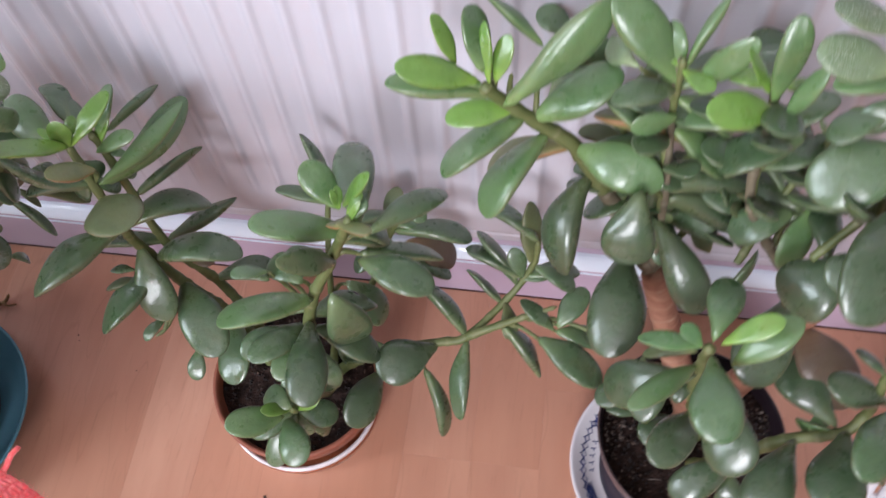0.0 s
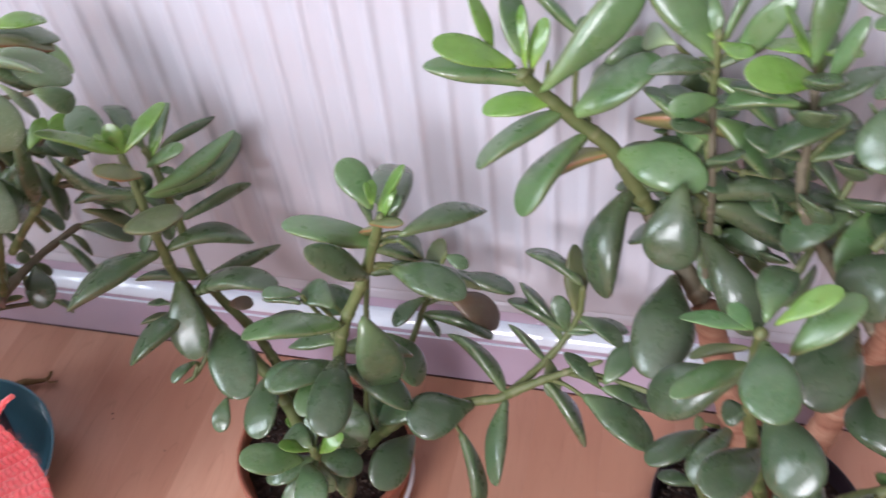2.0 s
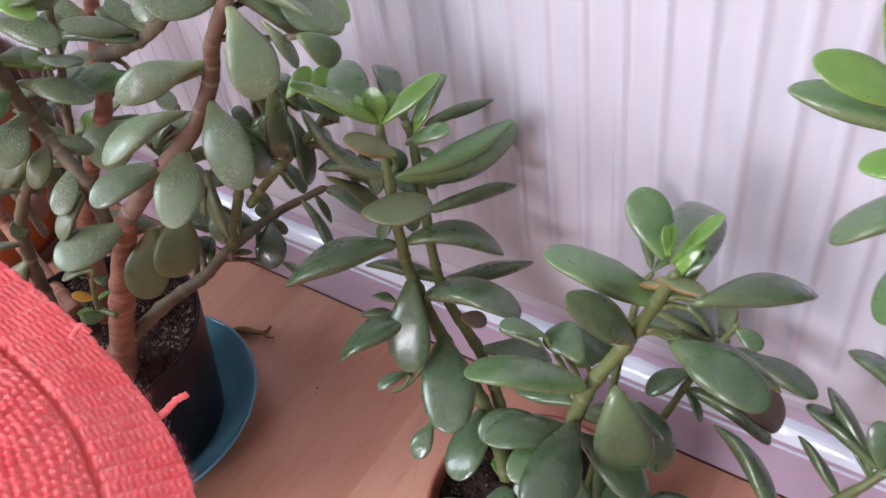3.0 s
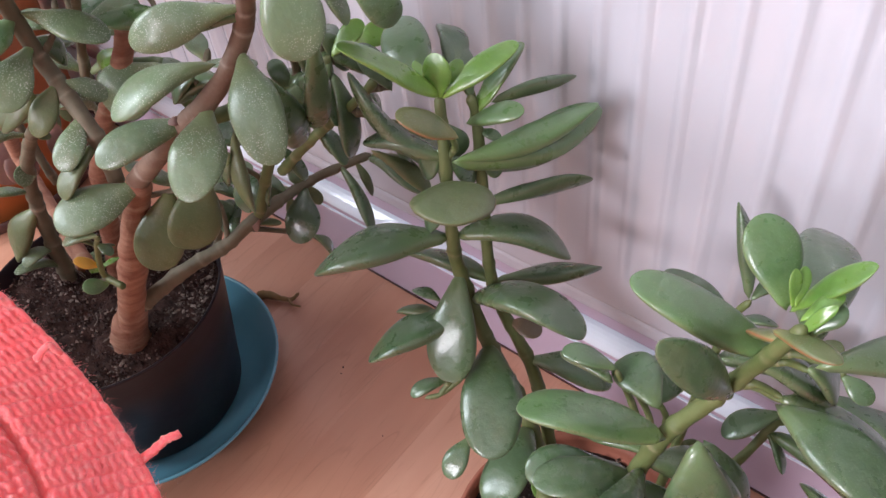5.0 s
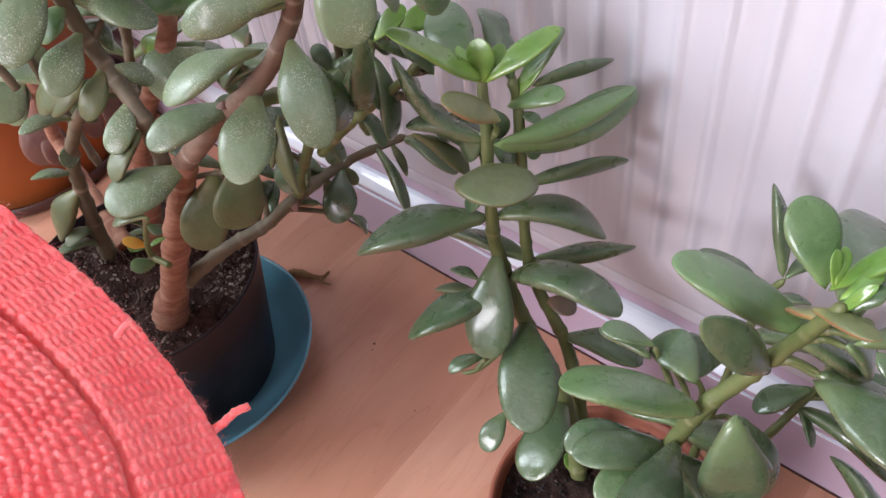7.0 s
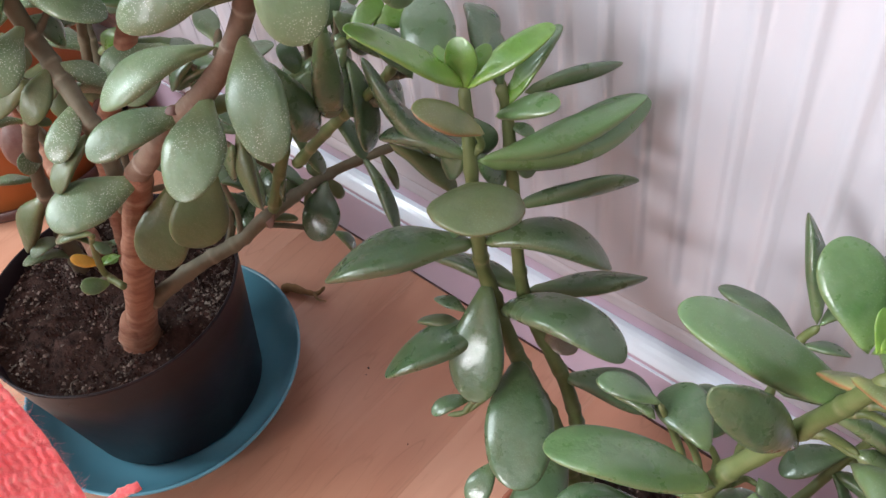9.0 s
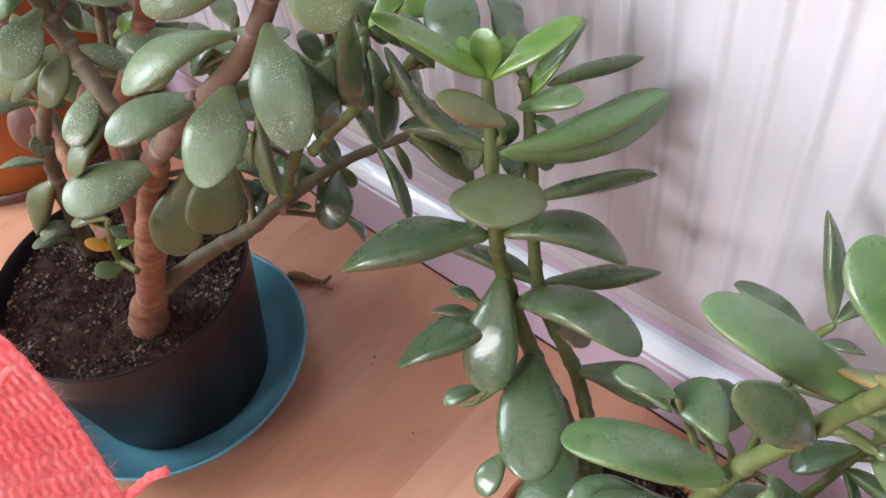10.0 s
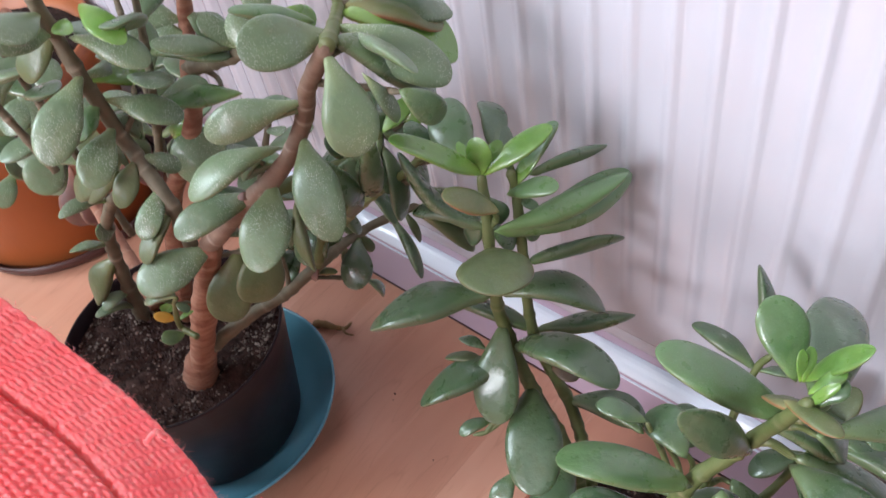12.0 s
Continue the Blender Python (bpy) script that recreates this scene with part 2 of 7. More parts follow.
def knit():
    """Coral knitted wool: rows of stitches along the mesh's own u and v."""
    m, n, k, b = tree("coral_knit")
    f = noise_of(n, k, 26, 4)
    fine = noise_of(n, k, 420, 3)
    col = blend(n, k, ramp(n, k, f, 0.35, 0.7), (1.0, 0.145, 0.162), (1.0, 0.235, 0.245))
    col = blend(n, k, ramp(n, k, fine, 0.50, 0.95), col, (1.0, 0.42, 0.38))
    k.new(col, b.inputs["Base Color"])
    b.inputs["Roughness"].default_value, b.inputs["Specular IOR Level"].default_value = 0.95, 0.15
    b.inputs["Sheen Weight"].default_value, b.inputs["Sheen Roughness"].default_value = 0.9, 0.45
    b.inputs["Sheen Tint"].default_value = (1.0, 0.52, 0.46, 1)
    b.inputs["Subsurface Weight"].default_value = 0.5
    b.inputs["Subsurface Radius"].default_value = (0.004, 0.0012, 0.001)
    b.inputs["Subsurface Scale"].default_value = 1.0
    bump(n, k, b, noise_of(n, k, 700, 3), 0.7, 0.001)
    return m


KNIT = knit()

# ---- builders ----


def to_mesh(bm, name, material, smooth=True):
    me = bpy.data.meshes.new(name)
    bm.normal_update()
    bm.to_mesh(me)
    bm.free()
    me.materials.append(material)
    if smooth:
        for p in me.polygons:
            p.use_smooth = True
    return me


def part(name, bm, material, parent=None, label="", smooth=True):
    """Links a bmesh in world metres as one mesh object, under a thing or a part."""
    ob = new(name, to_mesh(bm, name, material, smooth))
    attach(ob, parent, Matrix())
    return tagged(ob, label)


def attach(ob, parent, m):
    ob.parent = parent
    if parent is None:
        ob.matrix_basis = m
        return
    above = parent.matrix_basis
    if parent.parent:
        above = parent.parent.matrix_basis @ above
    ob.matrix_basis = above.inverted() @ m


def thing(name, x, y, z, label, category, group=""):
    e = new(name)
    e.empty_display_size = 0.05
    e.matrix_basis = pose(x, y, z)
    return tagged(e, label, category, group)


def lathe(profile, x, y, z=0.0, seg=72, wobble=0.0):
    """Turns (radius, height) pairs about the vertical through (x, y)."""
    bm = bmesh.new()
    rings = []
    for r, h in profile:
        ring = []
        for i in range(seg):
            a = 2 * math.pi * i / seg
            q = r * (1 + wobble * math.sin(2 * a + 0.7))
            ring.append(bm.verts.new((x + q * math.cos(a), y + q * math.sin(a), z + h)))
        rings.append(ring)
    for a, b in zip(rings[:-1], rings[1:]):
        for i in range(seg):
            bm.faces.new((a[i], a[(i + 1) % seg], b[(i + 1) % seg], b[i]))
    for ring in (rings[0], rings[-1]):
        bm.faces.new(ring if ring is rings[-1] else ring[::-1])
    return bm


def box(x0, x1, y0, y1, z0, z1, bevel=0.0):
    bm = bmesh.new()
    bmesh.ops.create_cube(bm, size=1)
    for v in bm.verts:
        v.co = Vector(((x0 + x1) / 2 + v.co.x * (x1 - x0), (y0 + y1) / 2 + v.co.y * (y1 - y0), (z0 + z1) / 2 + v.co.z * (z1 - z0)))
    if bevel:
        bmesh.ops.bevel(bm, geom=bm.edges[:], offset=bevel, segments=2, affect="EDGES")
    return bm


def spline(pts, per=6):
    """A smooth line through the points."""
    p = [Vector(q) for q in pts]
    p = [p[0] * 2 - p[1]] + p + [p[-1] * 2 - p[-2]]
    line = []
    for i in range(1, len(p) - 2):
        for j in range(per):
            t = j / per
            a, b, c, d = p[i - 1], p[i], p[i + 1], p[i + 2]
            line.append(0.5 * (2 * b + (c - a) * t + (2 * a - 5 * b + 4 * c - d) * t * t + (3 * b - a - 3 * c + d) * t ** 3))
    line.append(p[-2])
    return line


def tube(line, r0, r1, seg=10, rings=0.0, seed=0, ring_size=0.2):
    """A tapering tube; rings adds swollen leaf scars along it, as jade stems have."""
    bm = bmesh.new()
    scar = bm.verts.layers.float.new("scar")
    rnd = random.Random(seed)
    if rings:
        fine = [line[0]]
        for a, b in zip(line[:-1], line[1:]):
            k = max(1, int((b - a).length / (0.0012 if rings < 0.015 else 0.0018)))
            fine += [a.lerp(b, (i + 1) / k) for i in range(k)]
        line = fine
    n, prev, side = len(line), None, None
    lengths = [0.0]
    for a, b in zip(line[:-1], line[1:]):
        lengths.append(lengths[-1] + (b - a).length)
    nodes, at = [], rings * rnd.uniform(0.2, 0.8)
    while rings and at < lengths[-1]:
        nodes.append(at)
        at += rings * rnd.uniform(0.45, 1.6)
    for i, q in enumerate(line):
        d = (line[min(i + 1, n - 1)] - line[max(i - 1, 0)]).normalized()
        if side is None:
            side = d.orthogonal().normalized()
        side = (side - d * side.dot(d)).normalized()
        up = d.cross(side)
        r = r0 + (r1 - r0) * lengths[i] / lengths[-1]
        r *= 1 - 0.7 * max(0.0, 1 - (lengths[-1] - lengths[i]) / 0.004) ** 2 if rings else 1.0
        mark = 0.0
        if rings:
            near = min((abs(lengths[i] - p) for p in nodes), default=1.0)
            r *= 0.97 + ring_size * math.exp(-(near / 0.0022) ** 2)
            mark = math.exp(-(near / 0.0007) ** 2)
        ring = []
        for j in range(seg):
            way = side * math.cos(2 * math.pi * j / seg) + up * math.sin(2 * math.pi * j / seg)
            v = bm.verts.new(q + way * r * (1 + (0.14 * noise.noise((q + way * r) * 90) if rings else 0)))
            v[scar] = mark
            ring.append(v)
        if prev:
            for j in range(seg):
                bm.faces.new((prev[j], prev[(j + 1) % seg], ring[(j + 1) % seg], ring[j]))
        else:
            bm.faces.new(ring[::-1])
        prev = ring
    bm.faces.new(prev)
    return bm


def leaf_mesh(name, material, arch, broad, twist, plump=0.28, fold=0.1, phase=0.0, neck=0.0):
    """A fleshy leaf with a blunt round end, one unit long, wide and thick, to be scaled."""
    rows, seg = 20, 20
    verts, faces, rim, along, below = [(0, 0, 0)], [], [0.0], [0.0], [0.5]
    peak = 0.57 + 0.05 * broad + 0.04 * neck
    for i in range(1, rows):
        s = 0.55 * math.sin(math.pi / 2 * i / rows) + 0.45 * (1 - (1 - i / rows) ** 2)
        if s < peak:
            w = 0.17 + 0.83 * math.sin(math.pi / 2 * s / peak) ** (1.45 - 0.25 * broad + 0.6 * neck)
        else:
            w = math.sqrt(max(0.0, 1 - ((s - peak) / (1 - peak)) ** 2.25))
        th = (0.46 + 0.54 * math.sin(math.pi * min(1, s ** 1.1))) * math.sqrt(max(0.0, 1 - s ** 9))
        for j in range(seg):
            a = 2 * math.pi * j / seg
            x = 0.5 * w * math.cos(a) * (1 + 0.045 * math.sin(5 * s + phase + 1.7 * (math.cos(a) > 0)))
            z = 0.5 * th * math.sin(a) * (0.70 if math.sin(a) > 0 else 1.0)
            tw = twist * s
            lift = arch * 4 * s * (1 - s) + z * plump + x * math.sin(tw) + fold * abs(x) * s
            lift += 0.06 * x * math.sin(5.5 * s + phase) + 0.012 * math.sin(7 * s + 2 * phase) * s
            verts.append((x * math.cos(tw), s, lift))
            rim.append(abs(math.cos(a)) ** 30 + (0.4 if i == rows - 1 else 0))
            along.append(s)
            below.append(0.5 - 0.5 * math.sin(a))
    verts.append((0, 1.0, 0))
    rim.append(1.0)
    along.append(1.0)
    below.append(0.5)
    ring = lambda i: 1 + (i - 1) * seg
    for j in range(seg):
        faces.append((0, ring(1) + (j + 1) % seg, ring(1) + j))
        faces.append((len(verts) - 1, ring(rows - 1) + j, ring(rows - 1) + (j + 1) % seg))
        for i in range(1, rows - 1):
            faces.append((ring(i) + j, ring(i) + (j + 1) % seg, ring(i + 1) + (j + 1) % seg, ring(i + 1) + j))
    me = bpy.data.meshes.new(name)
    me.from_pydata(verts, [], faces)
    me.materials.append(material)
    for title, values in (("rim", [min(1.0, v) for v in rim]), ("along", along), ("below", below)):
        me.attributes.new(title, "FLOAT", "POINT").data.foreach_set("value", values)
    for p in me.polygons:
        p.use_smooth = True
    me.update()
    return me


leaf_shapes = {}
leaf_count = [0]


def leaf(plant, base, tip, face, width, arch, material):
    """One leaf from its stalk to its tip; face is the way its upper side looks."""
    base, tip, up = Vector(base), Vector(tip), Vector(face)
    along = tip - base
    length = along.length
    y = along.normalized()
    z = (up - y * up.dot(y)).normalized()
    x = y.cross(z)
    k = leaf_count[0]
    leaf_count[0] += 1
    key = (material.name, round(arch / 0.06), k % 6)
    plump = 0.27 if material is DUSTY else 0.19 if material in (YOUNG, PALE_GREEN) else 0.42 if material in (PLUMP, PLUMP_FRESH) else 0.29
    broad = (0.0, 0.5, 0.2) if material is DUSTY else (1.3, 1.7, 1.0) if material is PLUMP else (0.7, 1.1, 0.5) if material is PLUMP_FRESH else (0.5, 1.1, 0.1)
    if key not in leaf_shapes:
        leaf_shapes[key] = leaf_mesh("leaf", material, key[1] * 0.06, broad[k % 3], (0.12, -0.18, 0.05, -0.08, 0.16, -0.12)[k % 6], plump, 0.03 if material in (PLUMP, PLUMP_FRESH, DUSTY) else 0.07, k % 6 * 1.05, (1.0, 0.6, 1.3)[k % 3] if material in (PLUMP, PLUMP_FRESH) else (0.7, 1.1, 0.5)[k % 3] if material is DUSTY else 0.0)
    ob = new("leaf", leaf_shapes[key])
    m = Matrix.Translation(base) @ Matrix((x, y, z)).transposed().to_4x4() @ Matrix.Diagonal((width * 1.04, length, length * 0.55 + width * 0.45, 1))
    attach(ob, plant, m)
    look_of = {"jade_leaf_yellow": "yellowed leaf", "withered_leaf": "withered brown leaf", "jade_leaf_russet": "reddish-brown leaf", "jade_leaf_red_edged": "leaf with a reddish edge", "jade_leaf_young": "bright green young leaf", "jade_leaf_dusty": "grey-green leaf with pale dots"}
    return tagged(ob, look_of.get(material.name, ""))


def stem(plant, pts, r0, r1, material):
    line = spline(pts, 14)
    rings = 0.022 if material not in (BARK, OLDWOOD) else 0.017
    return part("stem", tube(line, r0, r1, 12, rings, len(pts), 0.035 if material is BARK else 0.07 if material is OLDWOOD else 0.18), material, plant)


def shoot(plant, pts, r0, r1, material, tones, pairs, length, seed, top=True):
    """A stem with leaves in crosswise pairs, as jade grows; for growth that only shows in part."""
    rnd = random.Random(seed)
    stem(plant, pts, r0, r1, material)
    line = spline(pts, 8)
    n = len(line)
    for i in range(pairs):
        f = 0.35 + 0.65 * i / max(1, pairs - 1)
        j = min(n - 2, int(f * (n - 1)))
        p, d = line[j], (line[j + 1] - line[j - 1]).normalized()
        s = d.orthogonal().normalized()
        s = Matrix.Rotation(i * math.pi / 2 + rnd.uniform(-0.4, 0.4) + seed, 3, d) @ s
        for sign in (1, -1):
            ln = length * rnd.uniform(0.75, 1.15) * (0.6 if i == pairs - 1 and top else 1)
            way = (s * sign + d * rnd.uniform(0.15, 0.7) + Vector((0, 0, rnd.uniform(-0.25, 0.1)))).normalized()
            face = (d + s * sign * -0.4 + Vector((0, 0, 0.6))).normalized()
            leaf(plant, p, p + way * ln, face, ln * rnd.uniform(0.42, 0.55), rnd.uniform(0.02, 0.14), tones[i * len(tones) // pairs])


def soil(plant, x, y, z, r, seed, crumbs=260, grain=None, earth=None, flakes=0):
    """Crumbly soil filling a pot, with loose grains on it."""
    rnd = random.Random(seed)
    bm = bmesh.new()
    rings, prev = 14, None
    for i in range(1, rings + 1):
        q = r * i / rings
        ring = []
        for j in range(56):
            a = 2 * math.pi * j / 56
            p = Vector((x + q * math.cos(a), y + q * math.sin(a), z))
            p.z += 0.006 * (noise.noise(p * 60) + 0.6 * noise.noise(p * 150)) - 0.003 * (i / rings) ** 4
            ring.append(bm.verts.new(p))
        if prev:
            for j in range(56):
                bm.faces.new((prev[j], ring[j], ring[(j + 1) % 56], prev[(j + 1) % 56]))
        else:
            bm.faces.new(ring)
        prev = ring
    part("soil", bm, earth or SOIL, plant, "dark crumbly potting soil")
    verts, faces = [], []
    for i in range(crumbs):
        a, q, s = rnd.uniform(0, 6.283), r * math.sqrt(rnd.random()) * 0.97, rnd.uniform(0.0004, 0.0021)
        c = Vector((x + q * math.cos(a), y + q * math.sin(a), 0))
        c.z = z + 0.004 * noise.noise(c * 60) + 0.001
        b = len(verts)
        for d in ((1, 0, 0), (-1, 0, 0), (0, 1, 0), (0, -1, 0), (0, 0, 1), (0, 0, -1)):
            verts.append(c + Vector(d) * s * rnd.uniform(0.5, 1.3))
        for f in ((0, 2, 4), (2, 1, 4), (1, 3, 4), (3, 0, 4), (2, 0, 5), (1, 2, 5), (3, 1, 5), (0, 3, 5)):
            faces.append([b + v for v in f])
    me = bpy.data.meshes.new("grit")
    me.from_pydata(verts, [], faces)
    me.materials.append(grain or CRUMB)
    ob = new("grit", me)
    attach(ob, plant, Matrix())
    tagged(ob, kind="stuff")
    if not flakes:
        return
    verts, faces = [], []
    while len(faces) < flakes * 6:
        a, q = rnd.uniform(0, 6.283), r * math.sqrt(rnd.random()) * 0.97
        c = Vector((x + q * math.cos(a), y + q * math.sin(a), z))
        patch = noise.noise(Vector((c.x, c.y, seed)) * 38) + 0.5 * max(0.0, q / r - 0.8) * 5
        if patch < rnd.uniform(0.05, 0.6):
            continue
        s = rnd.uniform(0.0007, 0.0027) * rnd.uniform(0.6, 1.2)
        c.z = z + 0.006 * (noise.noise(Vector((c.x, c.y, z)) * 60) + 0.6 * noise.noise(Vector((c.x, c.y, z)) * 150)) + 0.0006
        turn = Matrix.Rotation(rnd.uniform(0, 6.28), 3, "Z") @ Matrix.Rotation(rnd.uniform(-0.6, 0.6), 3, "X")
        b = len(verts)
        for d in ((1, 0.2, 0), (0.1, 0.7, 0.1), (-0.9, 0.1, 0), (-0.2, -0.6, 0.1), (0, 0, 0.45), (0, 0, -0.3)):
            verts.append(c + turn @ (Vector(d) * s * rnd.uniform(0.6, 1.2)))
        for f in ((0, 1, 4), (1, 2, 4), (2, 3, 4), (3, 0, 4), (1, 0, 5), (2, 1, 5), (3, 2, 5), (0, 3, 5)):
            faces.append([b + v for v in f])
    me = bpy.data.meshes.new("mineral_crust")
    me.from_pydata(verts, [], faces)
    me.materials.append(FLAKE)
    ob = new("mineral_crust", me)
    attach(ob, plant, Matrix())
    tagged(ob, "pale mineral crust on the soil", kind="stuff")
    for i in range(9):
        a, q = rnd.uniform(0, 6.283), r * rnd.uniform(0.2, 0.85)
        p = Vector((x + q * math.cos(a), y + q * math.sin(a), z + 0.004))
        w = rnd.uniform(0, 6.283)
        pts = [p + Vector((math.cos(w + 0.7 * k * rnd.uniform(-1, 1)), math.sin(w), 0)) * 0.006 * k + Vector((0, 0, 0.002 * math.sin(k * 1.9))) for k in range(4)]
        part("root_fibre", tube(spline(pts, 4), 0.0004, 0.0002, 5), FLAKE, plant)


# ---- structure ----
X0, X1, Y0, H = -2.1, 1.9, -3.1, 2.5
PITCH = 0.0255


def fluted_panel():
    """Pressed white panel: upright channels with sloping lower ends inside a grooved border."""
    xs = []
    edge = 0.399
    i = -64
    while -0.190 + i * PITCH < X1 - 0.05:
        c = -0.190 + i * PITCH
        for o in (0.0, 0.0014, 0.0024, 0.0034, 0.0044, 0.0056, 0.0090, 0.0128, 0.0165, 0.0199, 0.0211, 0.0221, 0.0231, 0.0241):
            xs.append((c + o, o))
        i += 1
    xs = [q for q in xs if X0 + 0.02 < q[0] < X1 - 0.02]
    zs = [0.1225, 0.1245, 0.1255, 0.1265, 0.1275, 0.1285, 0.1300, 0.1330, 0.1370, 0.142, 0.150, 0.153, 0.156, 0.160, 0.165, 0.170, 0.174, 0.177, 0.182, 0.20, 0.30, 0.60, 0.98, 1.00, 1.02]
    verts, faces = [], []
    for z in zs:
        deep = min(1, max(0, (z - 0.153) / 0.024)) if z < 0.99 else 0.0
        deep = deep * deep * (3 - 2 * deep)
        for x, o in xs:
            d = 0.0018 * deep * min(1, max(0, (min(o, PITCH - o) - 0.0010) / 0.0046)) if x < 0.382 else 0.0
            rx, rz = max(0.0, x - edge + 0.014), max(0.0, 0.1265 + 0.014 - z)
            far = math.hypot(rx, rz) - 0.014 if rx and rz else max(x - edge, 0.1265 - z)
            d += 0.0012 * math.exp(-(far / 0.0014) ** 2)
            verts.append((x, d, z))
    w = len(xs)
    lip = [(0.0085, 0.1135), (0.0016, 0.1135), (0.0004, 0.1139), (0.0, 0.1148), (0.0, 0.1180)]
    base = len(verts)
    for y, z in lip:
        for x, o in xs:
            verts.append((x, y, z))
    rows = [base + a * w for a in range(len(lip))] + [a * w for a in range(len(zs))]
    for a, b in zip(rows[:-1], rows[1:]):
        for q in range(w - 1):
            faces.append((a + q, a + q + 1, b + q + 1, b + q))
    me = bpy.data.meshes.new("wall_panel")
    me.from_pydata(verts, [], faces)
    me.materials.append(WHITE_ENAMEL)
    for p in me.polygons:
        p.use_smooth = True
    return tagged(new("wall_panel", me), "glossy white fluted panel along the wall", "wall panel", kind="structure")


fluted_panel()


def wall(name, x0, x1, y0, y1, z0, z1, label):
    ob = part(name, box(x0, x1, y0, y1, z0, z1), PLASTER, None, label, smooth=False)
    return tagged(ob, category="wall", kind="structure")


# Walls and ceiling out of view, added to enclose and shape the light.
wall("wall_north", X0 - 0.15, X1 + 0.15, 0.016, 0.166, 0, H, "pale painted wall behind the white panel")
wall("wall_east", X1, X1 + 0.15, Y0, 0.016, 0, H, "unseen painted plaster wall")
wall("wall_west", X0 - 0.15, X0, Y0, -2.25, 0, H, "unseen painted plaster wall beside the window")
wall("wall_west_near", X0 - 0.15, X0, -0.65, 0.016, 0, H, "unseen painted plaster wall beside the window")
wall("wall_west_below", X0 - 0.15, X0, -2.25, -0.65, 0, 0.85, "unseen painted plaster wall below the window")
wall("wall_west_above", X0 - 0.15, X0, -2.25, -0.65, 2.25, H, "unseen painted plaster wall above the window")
wall("wall_south", X0 - 0.15, -1.30, Y0 - 0.15, Y0, 0, H, "unseen painted plaster wall")
wall("wall_south_far", 0.40, X1 + 0.15, Y0 - 0.15, Y0, 0, H, "unseen painted plaster wall")
wall("wall_south_below", -1.30, 0.40, Y0 - 0.15, Y0, 0, 0.85, "unseen painted plaster wall below the window")
wall("wall_south_above", -1.30, 0.40, Y0 - 0.15, Y0, 2.35, H, "unseen painted plaster wall above the window")
tagged(part("ceiling", box(X0 - 0.15, X1 + 0.15, Y0 - 0.15, 0.15, H, H + 0.12), CEILING, None, "unseen plain white ceiling", smooth=False), category="ceiling", kind="structure")


def sweep_x(profile, x0, x1):
    """Runs a (y, z) outline along the wall."""
    bm = bmesh.new()
    ends = []
    for x in (x0, x1):
        ends.append([bm.verts.new((x, y, z)) for y, z in profile])
    n = len(profile)
    for i in range(n):
        bm.faces.new((ends[0][i], ends[1][i], ends[1][(i + 1) % n], ends[0][(i + 1) % n]))
    bm.faces.new(ends[0][::-1])
    bm.faces.new(ends[1])
    return bm


skirting = part("baseboard", sweep_x([(0.016, 0.0015), (0.0, 0.0015), (0.0, 0.0615), (0.0010, 0.0625), (0.0010, 0.0650), (0.0, 0.0660), (0.0, 0.0752), (0.016, 0.0752)], X0, X1), SKIRTING, None, "white plastic skirting with a fine groove, lilac floor reflection in its colour", smooth=False)
tagged(skirting, category="skirting", kind="structure")
bar = [(0.0155, 0.0756), (-0.0030, 0.0756), (-0.0040, 0.0763), (-0.0041, 0.0780), (-0.0034, 0.0806), (-0.0022, 0.0832), (-0.0004, 0.0858), (0.0020, 0.0881), (0.0048, 0.0897), (0.0080, 0.0905), (0.0155, 0.0908)]
rail = part("trim", sweep_x(bar, X0, X1), WHITE_TRIM, None, "rounded glossy white ledge on top of the skirting", smooth=False)
tagged(rail, category="trim", kind="structure")
bead = part("trim", sweep_x([(0.0010, 0.0630), (-0.0008, 0.0633), (-0.0008, 0.0645), (0.0010, 0.0648)], X0, X1), WHITE_TRIM, None, "thin white bead along the skirting", smooth=False)
tagged(bead, category="trim", kind="structure")
back = part("trim", sweep_x([(0.0155, 0.0912), (0.0080, 0.0912), (0.0080, 0.1133), (0.0155, 0.1133)], X0, X1), SKIRTING, None, "white strip between ledge and panel, lilac shade in its colour", smooth=False)
tagged(back, category="trim", kind="structure")
gap = part("trim", sweep_x([(0.0, 0.0), (-0.0012, 0.0), (-0.0012, 0.0016), (0.0, 0.0016)], X0, X1), DARK_SAUCER, None, "dark joint between floor and skirting", smooth=False)
tagged(gap, category="joint", kind="structure")

# ---- things ----

# terracotta pot in a white bowl, with the tall upright stems
MX, MY = -0.107, -0.147
bowl = thing("planter_bowl", MX - 0.004, MY, 0, "low white glazed bowl with a brown stripe on the floor", "bowl")
bowl_body = part("body", lathe([(0.0, 0.001), (0.060, 0.001), (0.066, 0.006), (0.0700, 0.024), (0.0735, 0.043), (0.0728, 0.0455), (0.0705, 0.0455), (0.0690, 0.042), (0.0650, 0.020), (0.0600, 0.009), (0.0, 0.0085)], MX - 0.004, MY), WHITE_GLAZE, bowl)
part("stripe", lathe([(0.0695, 0.0250), (0.0715, 0.0255), (0.0735, 0.0375), (0.0715, 0.0380)], MX - 0.004, MY), BROWN_BAND, bowl_body, "glossy brown painted stripe")
mid_plant = thing("potted_jade_plant", MX, MY, 0.009, "jade plant with tall leafy stems in a terracotta pot", "potted plant", "row of jade plants")
part("pot", lathe([(0.0, 0.010), (0.052, 0.010), (0.055, 0.013), (0.066, 0.066), (0.0705, 0.067), (0.0760, 0.092), (0.0752, 0.0955), (0.0722, 0.0955), (0.0705, 0.090), (0.066, 0.068), (0.0, 0.067)], MX, MY), TERRACOTTA, mid_plant, "plain terracotta pot")
